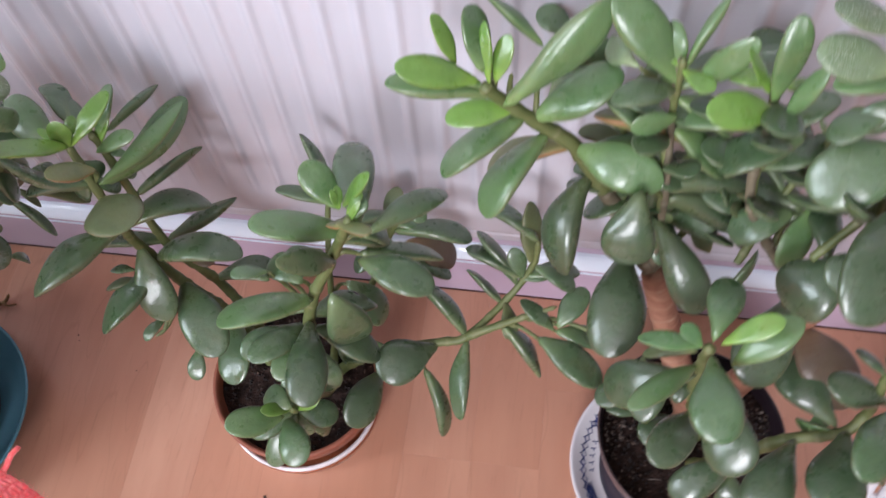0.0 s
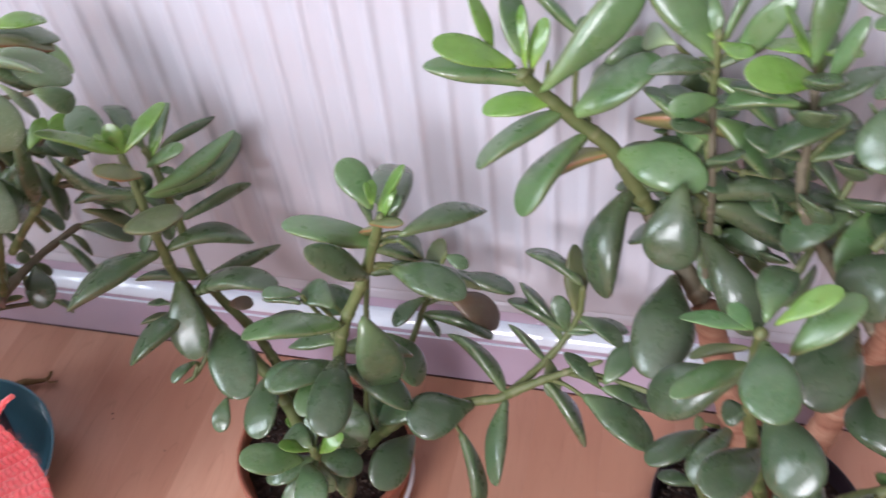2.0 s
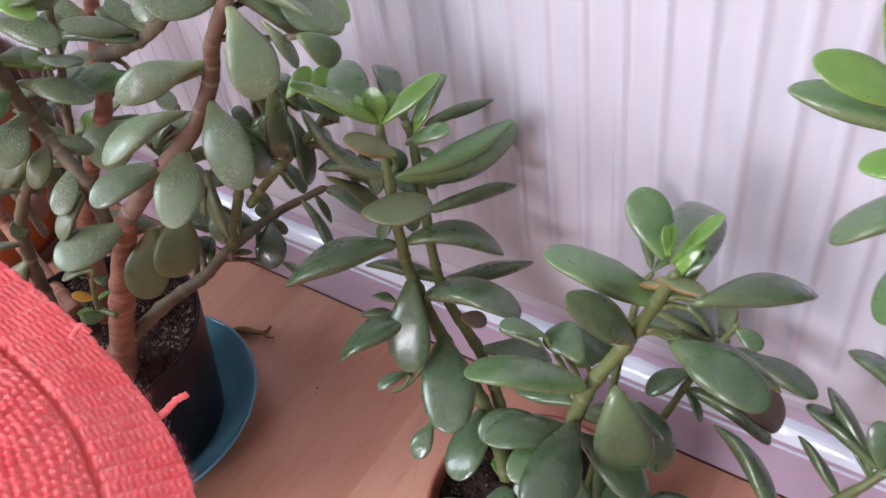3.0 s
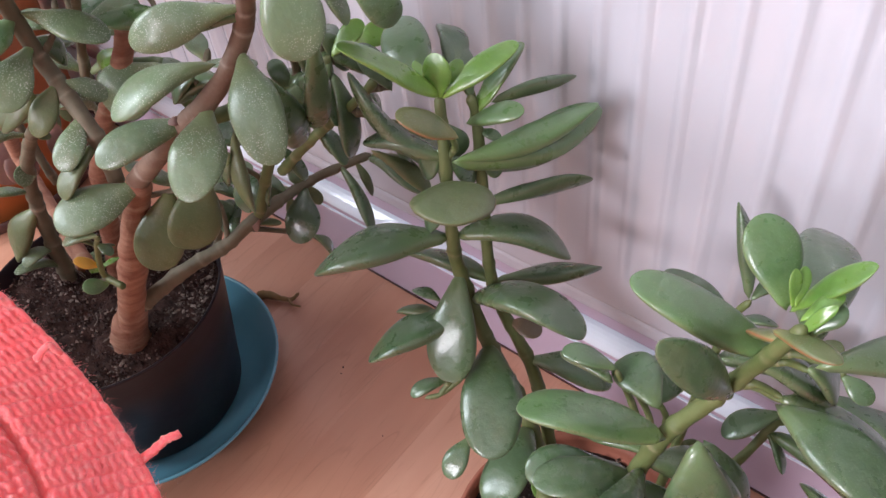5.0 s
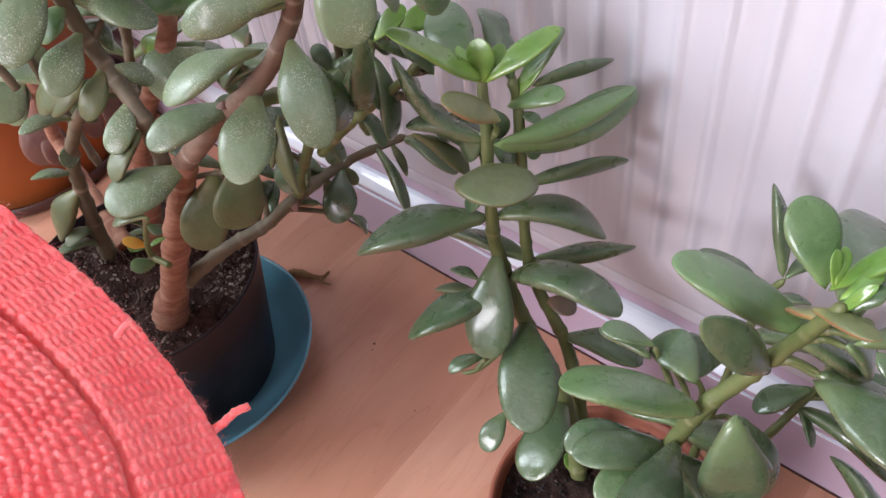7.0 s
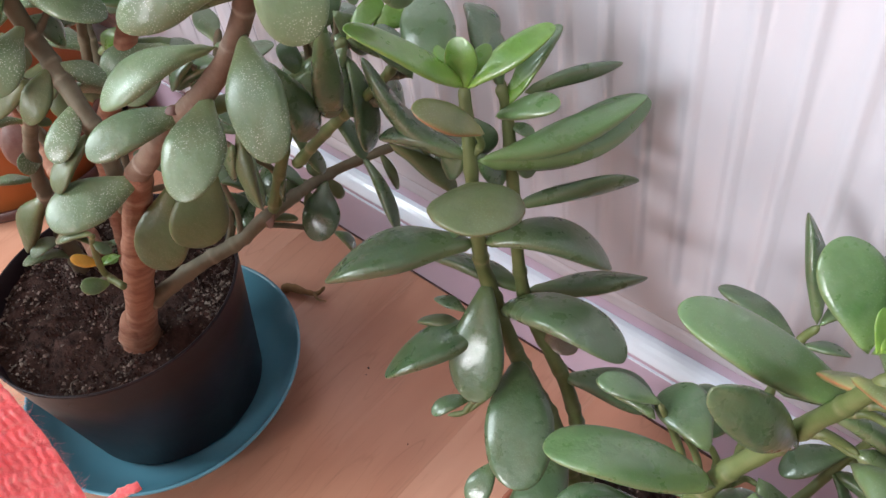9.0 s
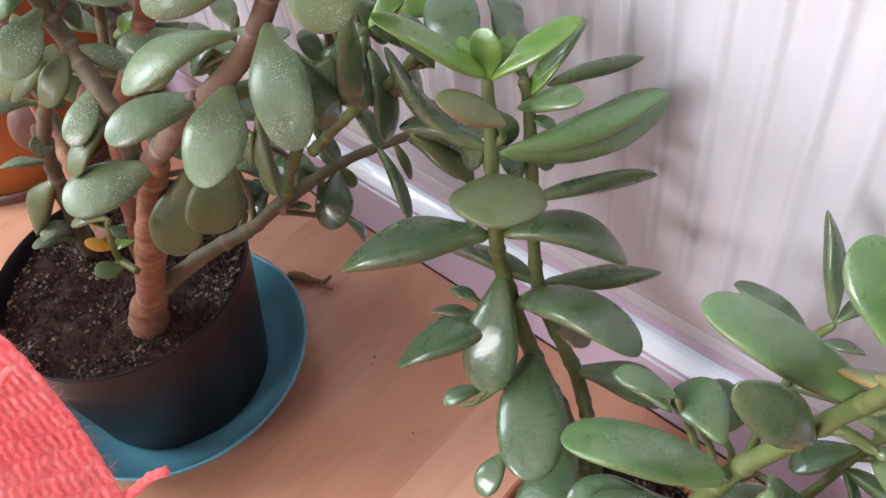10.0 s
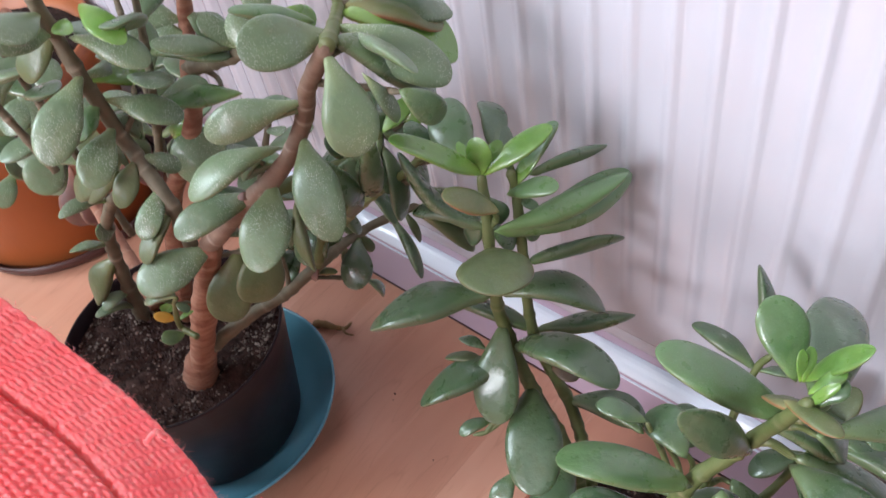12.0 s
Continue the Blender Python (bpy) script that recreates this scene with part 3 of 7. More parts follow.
soil(mid_plant, MX, MY, 0.084, 0.0690, 3, 900)
stem(mid_plant, [(-0.130, -0.137, 0.070), (-0.158, -0.118, 0.140), (-0.189, -0.113, 0.192), (-0.213, -0.106, 0.238), (-0.212, -0.110, 0.277), (-0.214, -0.106, 0.326), (-0.224, -0.094, 0.355)], 0.0060, 0.0030, GREEN)
stem(mid_plant, [(-0.132, -0.124, 0.070), (-0.165, -0.100, 0.160), (-0.197, -0.096, 0.225), (-0.206, -0.088, 0.300), (-0.213, -0.080, 0.335), (-0.218, -0.078, 0.347)], 0.0050, 0.0028, GREEN)
stem(mid_plant, [(-0.090, -0.155, 0.070), (-0.078, -0.152, 0.170), (-0.069, -0.140, 0.235), (-0.047, -0.127, 0.288), (-0.030, -0.128, 0.335), (-0.024, -0.128, 0.352)], 0.0068, 0.0032, GREEN)
stem(mid_plant, [(-0.078, -0.137, 0.070), (-0.062, -0.134, 0.100), (-0.020, -0.130, 0.140), (0.024, -0.125, 0.156), (0.045, -0.120, 0.162), (0.076, -0.088, 0.178), (0.093, -0.071, 0.205), (0.096, -0.066, 0.235)], 0.0052, 0.0024, GREEN)
stem(mid_plant, [(0.045, -0.120, 0.162), (0.075, -0.112, 0.178), (0.115, -0.098, 0.190)], 0.0040, 0.0018, GREEN)
stem(mid_plant, [(-0.090, -0.172, 0.070), (-0.083, -0.195, 0.150), (-0.076, -0.208, 0.195)], 0.0050, 0.0030, GREEN)
stem(mid_plant, [(-0.085, -0.125, 0.070), (-0.072, -0.115, 0.105), (-0.045, -0.080, 0.150), (-0.030, -0.055, 0.190), (-0.012, -0.045, 0.235)], 0.0040, 0.0020, GREEN)
stem(mid_plant, [(-0.189, -0.113, 0.192), (-0.205, -0.140, 0.165), (-0.215, -0.150, 0.160)], 0.0025, 0.0015, GREEN)
stem(mid_plant, [(-0.080, -0.130, 0.070), (-0.072, -0.120, 0.130), (-0.072, -0.085, 0.200), (-0.070, -0.060, 0.247), (-0.064, -0.055, 0.265)], 0.0035, 0.0020, GREEN)
stem(mid_plant, [(-0.207, -0.143, 0.164), (-0.205, -0.137, 0.170), (-0.203, -0.140, 0.178)], 0.0021, 0.0015, GREEN)
stem(mid_plant, [(-0.153, -0.121, 0.128), (-0.166, -0.132, 0.136), (-0.179, -0.152, 0.150)], 0.0021, 0.0015, GREEN)
stem(mid_plant, [(-0.199, -0.110, 0.211), (-0.208, -0.111, 0.216), (-0.218, -0.121, 0.225)], 0.0021, 0.0015, GREEN)
stem(mid_plant, [(-0.193, -0.112, 0.200), (-0.204, -0.114, 0.206), (-0.216, -0.125, 0.217)], 0.0021, 0.0015, GREEN)
stem(mid_plant, [(-0.071, -0.142, 0.224), (-0.083, -0.132, 0.242), (-0.097, -0.130, 0.267)], 0.0021, 0.0015, GREEN)
stem(mid_plant, [(-0.213, -0.108, 0.297), (-0.229, -0.096, 0.308), (-0.246, -0.090, 0.323)], 0.0021, 0.0015, GREEN)
stem(mid_plant, [(-0.033, -0.128, 0.327), (-0.025, -0.124, 0.330), (-0.014, -0.125, 0.334)], 0.0021, 0.0015, GREEN)
stem(mid_plant, [(-0.044, -0.127, 0.296), (-0.035, -0.124, 0.300), (-0.023, -0.129, 0.307)], 0.0021, 0.0015, GREEN)
stem(mid_plant, [(-0.046, -0.127, 0.292), (-0.037, -0.123, 0.296), (-0.023, -0.126, 0.300)], 0.0021, 0.0015, GREEN)
stem(mid_plant, [(-0.072, -0.100, 0.171), (-0.066, -0.091, 0.174), (-0.058, -0.092, 0.178)], 0.0021, 0.0015, GREEN)
stem(mid_plant, [(-0.033, -0.059, 0.183), (-0.023, -0.054, 0.186), (-0.012, -0.055, 0.190)], 0.0021, 0.0015, GREEN)
stem(mid_plant, [(-0.036, -0.128, 0.319), (-0.027, -0.124, 0.323), (-0.017, -0.127, 0.328)], 0.0021, 0.0015, GREEN)
stem(mid_plant, [(-0.041, -0.132, 0.120), (-0.032, -0.132, 0.120), (-0.024, -0.144, 0.123)], 0.0021, 0.0015, GREEN)
stem(mid_plant, [(-0.013, -0.129, 0.143), (-0.000, -0.132, 0.139), (0.013, -0.144, 0.136)], 0.0021, 0.0015, GREEN)
stem(mid_plant, [(0.075, -0.112, 0.178), (0.088, -0.112, 0.174), (0.105, -0.121, 0.173)], 0.0021, 0.0015, GREEN)
stem(mid_plant, [(0.088, -0.107, 0.182), (0.102, -0.107, 0.178), (0.117, -0.114, 0.177)], 0.0021, 0.0015, GREEN)
stem(mid_plant, [(0.088, -0.107, 0.182), (0.102, -0.107, 0.178), (0.113, -0.113, 0.179)], 0.0021, 0.0015, GREEN)
stem(mid_plant, [(0.092, -0.106, 0.183), (0.104, -0.105, 0.179), (0.118, -0.110, 0.180)], 0.0021, 0.0015, GREEN)
stem(mid_plant, [(-0.215, -0.079, 0.339), (-0.221, -0.074, 0.346), (-0.229, -0.075, 0.357)], 0.0021, 0.0015, GREEN)
stem(mid_plant, [(-0.214, -0.106, 0.326), (-0.210, -0.102, 0.333), (-0.208, -0.106, 0.344)], 0.0021, 0.0015, GREEN)
stem(mid_plant, [(-0.065, -0.138, 0.244), (-0.068, -0.131, 0.251), (-0.073, -0.131, 0.261)], 0.0021, 0.0015, GREEN)
stem(mid_plant, [(-0.069, -0.140, 0.235), (-0.076, -0.132, 0.246), (-0.085, -0.131, 0.260)], 0.0021, 0.0015, GREEN)
stem(mid_plant, [(0.095, -0.105, 0.184), (0.123, -0.105, 0.178), (0.151, -0.113, 0.180)], 0.0021, 0.0015, GREEN)
stem(mid_plant, [(0.095, -0.105, 0.184), (0.123, -0.105, 0.178), (0.151, -0.114, 0.179)], 0.0021, 0.0015, GREEN)
leaf(mid_plant, (-0.229, -0.098, 0.356), (-0.268, -0.073, 0.372), (0.15, -0.37, 0.92), 0.025, 0.08, MATURE)
leaf(mid_plant, (-0.223, -0.094, 0.354), (-0.242, -0.137, 0.402), (0.76, 0.31, 0.57), 0.017, 0.07, YOUNG)
leaf(mid_plant, (-0.223, -0.095, 0.353), (-0.225, -0.092, 0.378), (0.45, -0.88, 0.13), 0.014, 0.06, YOUNG)
leaf(mid_plant, (-0.224, -0.094, 0.355), (-0.220, -0.079, 0.368), (0.02, -0.65, 0.76), 0.009, 0.07, YOUNG)
leaf(mid_plant, (-0.224, -0.094, 0.355), (-0.241, -0.091, 0.367), (0.58, 0.11, 0.80), 0.009, 0.07, YOUNG)
leaf(mid_plant, (-0.217, -0.084, 0.333), (-0.185, -0.077, 0.350), (-0.38, -0.29, 0.88), 0.013, 0.07, FRESH)
leaf(mid_plant, (-0.210, -0.071, 0.341), (-0.192, -0.019, 0.331), (-0.22, 0.26, 0.94), 0.009, 0.06, MATURE)
leaf(mid_plant, (-0.215, -0.107, 0.326), (-0.268, -0.112, 0.363), (0.49, 0.44, 0.75), 0.018, -0.20, MATURE)
leaf(mid_plant, (-0.214, -0.106, 0.326), (-0.259, -0.118, 0.327), (-0.07, 0.35, 0.94), 0.020, 0.09, MATURE)
leaf(mid_plant, (-0.213, -0.107, 0.310), (-0.175, -0.145, 0.334), (-0.21, 0.37, 0.90), 0.039, 0.08, OLIVE)
leaf(mid_plant, (-0.204, -0.089, 0.287), (-0.169, -0.036, 0.280), (-0.31, 0.32, 0.89), 0.014, 0.04, MATURE)
leaf(mid_plant, (-0.212, -0.110, 0.274), (-0.267, -0.167, 0.262), (-0.26, 0.05, 0.96), 0.034, 0.09, MATURE)
leaf(mid_plant, (-0.212, -0.110, 0.274), (-0.165, -0.065, 0.245), (0.23, 0.33, 0.91), 0.030, 0.22, MATURE)
leaf(mid_plant, (-0.198, -0.095, 0.231), (-0.252, -0.108, 0.233), (-0.06, 0.34, 0.94), 0.023, 0.09, MATURE)
leaf(mid_plant, (-0.198, -0.095, 0.231), (-0.156, -0.043, 0.221), (-0.32, 0.42, 0.85), 0.020, 0.02, MATURE)
leaf(mid_plant, (-0.213, -0.106, 0.241), (-0.193, -0.148, 0.194), (0.26, -0.67, 0.70), 0.029, 0.08, MATURE)
leaf(mid_plant, (-0.205, -0.108, 0.223), (-0.128, -0.109, 0.243), (-0.25, 0.17, 0.95), 0.033, 0.25, MATURE)
leaf(mid_plant, (-0.201, -0.110, 0.215), (-0.235, -0.170, 0.207), (-0.30, 0.04, 0.95), 0.029, 0.09, MATURE)
leaf(mid_plant, (-0.191, -0.112, 0.196), (-0.147, -0.167, 0.180), (-0.04, -0.31, 0.95), 0.036, 0.08, MATURE)
leaf(mid_plant, (-0.158, -0.118, 0.140), (-0.144, -0.176, 0.137), (-0.01, -0.06, 1.00), 0.030, 0.09, MATURE)
leaf(mid_plant, (-0.202, -0.139, 0.179), (-0.216, -0.160, 0.175), (-0.17, -0.06, 0.98), 0.011, 0.09, MATURE)
leaf(mid_plant, (-0.179, -0.151, 0.151), (-0.178, -0.177, 0.139), (0.11, -0.40, 0.91), 0.015, 0.10, MATURE)
leaf(mid_plant, (-0.186, -0.097, 0.203), (-0.167, -0.091, 0.199), (0.30, -0.28, 0.91), 0.013, 0.10, RUSSET)
leaf(mid_plant, (-0.217, -0.121, 0.225), (-0.238, -0.123, 0.224), (-0.06, 0.17, 0.98), 0.009, 0.09, MATURE)
leaf(mid_plant, (-0.215, -0.125, 0.217), (-0.241, -0.136, 0.214), (-0.30, 0.46, 0.83), 0.012, 0.09, OLIVE)
leaf(mid_plant, (-0.173, -0.099, 0.176), (-0.128, -0.072, 0.155), (0.18, 0.41, 0.89), 0.024, 0.10, MATURE)
leaf(mid_plant, (-0.096, -0.130, 0.267), (-0.122, -0.138, 0.272), (0.17, 0.08, 0.98), 0.012, 0.08, MATURE)
leaf(mid_plant, (-0.194, -0.122, 0.183), (-0.165, -0.137, 0.153), (0.74, 0.19, 0.64), 0.019, 0.11, MATURE)
leaf(mid_plant, (-0.245, -0.091, 0.325), (-0.254, -0.086, 0.290), (-0.24, -0.97, -0.07), 0.015, 0.12, MATURE)
leaf(mid_plant, (-0.214, -0.106, 0.322), (-0.265, -0.092, 0.300), (-0.25, 0.41, 0.88), 0.024, 0.10, MATURE)
leaf(mid_plant, (-0.048, -0.141, 0.265), (-0.037, -0.145, 0.192), (0.42, -0.90, 0.11), 0.033, 0.12, MATURE)
leaf(mid_plant, (-0.031, -0.115, 0.311), (-0.094, -0.131, 0.336), (0.40, -0.11, 0.91), 0.025, 0.08, FRESH)
leaf(mid_plant, (-0.016, -0.129, 0.334), (0.030, -0.080, 0.317), (0.20, 0.14, 0.97), 0.019, 0.10, MATURE)
leaf(mid_plant, (-0.024, -0.135, 0.309), (0.031, -0.153, 0.310), (0.01, 0.05, 1.00), 0.025, 0.09, MATURE)
leaf(mid_plant, (-0.026, -0.127, 0.303), (0.027, -0.102, 0.260), (0.50, 0.32, 0.81), 0.019, 0.11, MATURE)
leaf(mid_plant, (-0.070, -0.141, 0.230), (-0.114, -0.138, 0.214), (-0.31, 0.17, 0.94), 0.020, 0.10, MATURE)
leaf(mid_plant, (-0.071, -0.143, 0.219), (-0.059, -0.214, 0.222), (0.04, 0.05, 1.00), 0.031, 0.12, PLUMP)
leaf(mid_plant, (-0.073, -0.145, 0.208), (-0.108, -0.185, 0.225), (0.39, 0.05, 0.92), 0.023, 0.20, MATURE)
leaf(mid_plant, (-0.073, -0.145, 0.208), (-0.020, -0.152, 0.176), (0.52, 0.07, 0.85), 0.026, 0.15, MATURE)
leaf(mid_plant, (-0.060, -0.090, 0.181), (-0.029, -0.104, 0.138), (0.77, -0.16, 0.62), 0.029, 0.15, MATURE)
leaf(mid_plant, (-0.071, -0.142, 0.224), (-0.035, -0.105, 0.176), (0.49, 0.48, 0.73), 0.029, 0.11, MATURE)
leaf(mid_plant, (-0.035, -0.063, 0.177), (0.025, -0.067, 0.162), (0.23, 0.62, 0.75), 0.026, 0.10, MATURE)
leaf(mid_plant, (-0.035, -0.063, 0.177), (-0.018, -0.074, 0.163), (0.65, 0.14, 0.74), 0.010, 0.11, MATURE)
leaf(mid_plant, (-0.028, -0.054, 0.194), (-0.022, -0.021, 0.224), (-0.70, -0.40, 0.59), 0.019, 0.07, OLIVE)
leaf(mid_plant, (-0.021, -0.050, 0.212), (0.016, -0.050, 0.204), (0.22, 0.27, 0.94), 0.016, 0.10, MATURE)
leaf(mid_plant, (-0.014, -0.046, 0.231), (0.005, -0.049, 0.224), (0.27, -0.46, 0.84), 0.011, 0.10, MATURE)
leaf(mid_plant, (-0.030, -0.055, 0.190), (-0.054, -0.080, 0.178), (-0.41, -0.03, 0.91), 0.015, 0.10, MATURE)
leaf(mid_plant, (-0.024, -0.052, 0.205), (0.042, -0.053, 0.205), (0.01, 0.56, 0.83), 0.028, 0.09, MATURE)
leaf(mid_plant, (-0.014, -0.054, 0.194), (0.026, -0.048, 0.157), (0.66, -0.35, 0.66), 0.028, 0.11, RUSSET)
leaf(mid_plant, (-0.018, -0.128, 0.330), (-0.008, -0.111, 0.300), (0.74, 0.45, 0.51), 0.015, 0.11, MATURE)
leaf(mid_plant, (-0.036, -0.128, 0.319), (-0.009, -0.102, 0.278), (0.46, 0.59, 0.67), 0.023, 0.11, MATURE)
leaf(mid_plant, (0.022, -0.127, 0.153), (-0.023, -0.161, 0.166), (0.37, -0.15, 0.92), 0.035, 0.10, PLUMP)
leaf(mid_plant, (-0.027, -0.143, 0.122), (-0.044, -0.198, 0.134), (0.49, 0.05, 0.87), 0.030, 0.10, PLUMP)
leaf(mid_plant, (0.011, -0.142, 0.139), (0.032, -0.184, 0.089), (0.93, 0.03, 0.38), 0.018, 0.11, MATURE)
leaf(mid_plant, (0.046, -0.121, 0.161), (0.047, -0.182, 0.133), (-0.73, -0.29, 0.62), 0.019, 0.10, MATURE)
leaf(mid_plant, (0.045, -0.120, 0.162), (-0.008, -0.083, 0.179), (0.53, 0.42, 0.74), 0.028, 0.20, MATURE)
leaf(mid_plant, (0.072, -0.113, 0.177), (0.107, -0.135, 0.129), (0.83, 0.35, 0.44), 0.026, 0.11, MATURE)
leaf(mid_plant, (0.101, -0.119, 0.174), (0.155, -0.150, 0.162), (0.25, 0.06, 0.97), 0.027, 0.10, MATURE)
leaf(mid_plant, (0.115, -0.114, 0.178), (0.157, -0.111, 0.157), (0.45, -0.08, 0.89), 0.020, 0.10, MATURE)
leaf(mid_plant, (0.115, -0.114, 0.178), (0.086, -0.097, 0.193), (0.44, -0.08, 0.89), 0.015, 0.08, MATURE)
leaf(mid_plant, (0.117, -0.112, 0.179), (0.137, -0.080, 0.192), (-0.08, -0.32, 0.94), 0.020, 0.08, MATURE)
leaf(mid_plant, (0.071, -0.093, 0.175), (0.039, -0.071, 0.186), (0.56, 0.43, 0.71), 0.017, 0.08, MATURE)
leaf(mid_plant, (0.086, -0.078, 0.194), (0.038, -0.061, 0.205), (0.36, 0.54, 0.76), 0.022, 0.08, MATURE)
leaf(mid_plant, (0.083, -0.081, 0.189), (0.045, -0.048, 0.211), (0.70, 0.43, 0.56), 0.023, 0.08, MATURE)
leaf(mid_plant, (0.086, -0.078, 0.194), (0.076, -0.065, 0.220), (0.43, -0.73, 0.53), 0.014, 0.06, MATURE)
leaf(mid_plant, (0.091, -0.072, 0.208), (0.086, -0.042, 0.253), (0.58, -0.64, 0.50), 0.020, 0.07, OLIVE)
leaf(mid_plant, (0.087, -0.077, 0.196), (0.131, -0.061, 0.183), (0.21, 0.22, 0.95), 0.020, 0.10, MATURE)
leaf(mid_plant, (0.073, -0.091, 0.177), (0.080, -0.121, 0.167), (0.54, -0.14, 0.83), 0.014, 0.10, OLIVE)
leaf(mid_plant, (0.096, -0.066, 0.235), (0.050, -0.040, 0.240), (0.33, 0.42, 0.84), 0.022, 0.09, MATURE)
leaf(mid_plant, (0.084, -0.079, 0.192), (0.108, -0.074, 0.194), (-0.17, 0.21, 0.96), 0.010, 0.09, MATURE)
leaf(mid_plant, (0.082, -0.082, 0.187), (0.067, -0.067, 0.202), (0.72, 0.05, 0.69), 0.011, 0.07, MATURE)
leaf(mid_plant, (0.093, -0.071, 0.205), (0.128, -0.084, 0.194), (0.33, 0.09, 0.94), 0.017, 0.10, MATURE)
leaf(mid_plant, (-0.085, -0.210, 0.179), (-0.122, -0.229, 0.201), (0.50, 0.01, 0.86), 0.023, 0.08, FRESH)
leaf(mid_plant, (-0.087, -0.206, 0.169), (-0.066, -0.244, 0.172), (0.01, 0.10, 1.00), 0.025, 0.09, PLUMP_FRESH)
leaf(mid_plant, (-0.078, -0.204, 0.180), (-0.057, -0.195, 0.196), (-0.34, -0.55, 0.76), 0.012, 0.07, YOUNG)
leaf(mid_plant, (-0.077, -0.206, 0.188), (-0.097, -0.215, 0.204), (0.55, 0.23, 0.80), 0.011, 0.07, YOUNG)
leaf(mid_plant, (-0.080, -0.200, 0.169), (-0.048, -0.199, 0.159), (0.29, -0.23, 0.93), 0.021, 0.10, MATURE)
leaf(mid_plant, (-0.080, -0.202, 0.172), (-0.111, -0.225, 0.168), (0.13, -0.33, 0.93), 0.018, 0.09, MATURE)
leaf(mid_plant, (-0.080, -0.200, 0.169), (-0.095, -0.241, 0.144), (0.03, -0.52, 0.85), 0.021, 0.10, MATURE)
leaf(mid_plant, (-0.078, -0.205, 0.184), (-0.084, -0.182, 0.201), (-0.43, -0.60, 0.67), 0.012, 0.07, MATURE)
leaf(mid_plant, (-0.076, -0.208, 0.195), (-0.101, -0.195, 0.189), (-0.25, -0.01, 0.97), 0.019, 0.10, MATURE)
leaf(mid_plant, (-0.081, -0.199, 0.165), (-0.076, -0.210, 0.134), (0.27, -0.89, 0.37), 0.018, 0.12, MATURE)
leaf(mid_plant, (-0.080, -0.152, 0.153), (-0.065, -0.171, 0.126), (0.60, -0.47, 0.65), 0.024, 0.11, MATURE)
leaf(mid_plant, (-0.135, -0.122, 0.078), (-0.164, -0.110, 0.100), (0.65, 0.31, 0.69), 0.016, 0.07, MATURE)
leaf(mid_plant, (-0.082, -0.196, 0.154), (-0.063, -0.197, 0.112), (0.88, -0.24, 0.42), 0.019, 0.12, MATURE)
leaf(mid_plant, (-0.137, -0.132, 0.088), (-0.147, -0.119, 0.088), (0.17, 0.13, 0.98), 0.016, 0.09, MATURE)
leaf(mid_plant, (-0.227, -0.077, 0.356), (-0.257, -0.047, 0.358), (0.39, 0.35, 0.85), 0.018, 0.09, MATURE)
leaf(mid_plant, (-0.223, -0.095, 0.353), (-0.197, -0.063, 0.376), (-0.20, -0.47, 0.86), 0.014, 0.07, YOUNG)
leaf(mid_plant, (-0.214, -0.076, 0.342), (-0.205, -0.048, 0.365), (-0.26, -0.58, 0.78), 0.016, 0.07, FRESH)
leaf(mid_plant, (-0.212, -0.081, 0.329), (-0.200, -0.077, 0.325), (0.42, -0.30, 0.86), 0.006, 0.10, MATURE)
leaf(mid_plant, (-0.205, -0.104, 0.343), (-0.225, -0.125, 0.363), (0.53, 0.25, 0.81), 0.015, 0.07, RED_EDGED)
leaf(mid_plant, (-0.211, -0.105, 0.325), (-0.179, -0.014, 0.312), (-0.20, 0.20, 0.96), 0.020, -0.12, FRESH)
leaf(mid_plant, (-0.211, -0.105, 0.325), (-0.170, -0.032, 0.331), (0.08, -0.13, 0.99), 0.015, -0.10, FRESH)
leaf(mid_plant, (-0.215, -0.091, 0.312), (-0.192, 0.007, 0.288), (-0.26, 0.29, 0.92), 0.014, -0.14, MATURE)
leaf(mid_plant, (-0.034, -0.118, 0.344), (-0.057, -0.100, 0.369), (0.51, -0.40, 0.76), 0.020, 0.07, FRESH)
leaf(mid_plant, (-0.020, -0.129, 0.344), (-0.039, -0.050, 0.325), (-0.15, 0.19, 0.97), 0.028, 0.08, MATURE)
leaf(mid_plant, (-0.034, -0.112, 0.337), (-0.011, -0.109, 0.376), (-0.74, -0.50, 0.45), 0.012, 0.08, YOUNG)
leaf(mid_plant, (-0.027, -0.125, 0.350), (-0.017, -0.114, 0.361), (-0.56, -0.25, 0.79), 0.007, 0.07, YOUNG)
leaf(mid_plant, (-0.021, -0.127, 0.347), (-0.017, -0.114, 0.357), (-0.32, -0.47, 0.82), 0.012, 0.08, PLUMP_FRESH)
leaf(mid_plant, (-0.031, -0.125, 0.355), (-0.035, -0.119, 0.369), (0.68, -0.58, 0.45), 0.005, 0.07, YOUNG)
leaf(mid_plant, (-0.030, -0.125, 0.356), (-0.033, -0.114, 0.367), (0.69, -0.43, 0.58), 0.005, 0.07, YOUNG)
leaf(mid_plant, (-0.026, -0.128, 0.345), (-0.017, -0.122, 0.363), (-0.36, -0.82, 0.45), 0.005, 0.06, YOUNG)
leaf(mid_plant, (-0.035, -0.127, 0.341), (-0.007, -0.139, 0.355), (-0.43, 0.09, 0.90), 0.010, 0.07, RED_EDGED)
leaf(mid_plant, (-0.028, -0.128, 0.339), (-0.043, -0.114, 0.315), (-0.60, 0.48, 0.64), 0.013, 0.11, RED_EDGED)
leaf(mid_plant, (-0.043, -0.127, 0.287), (-0.064, -0.161, 0.349), (0.93, -0.33, 0.14), 0.019, 0.06, MATURE)
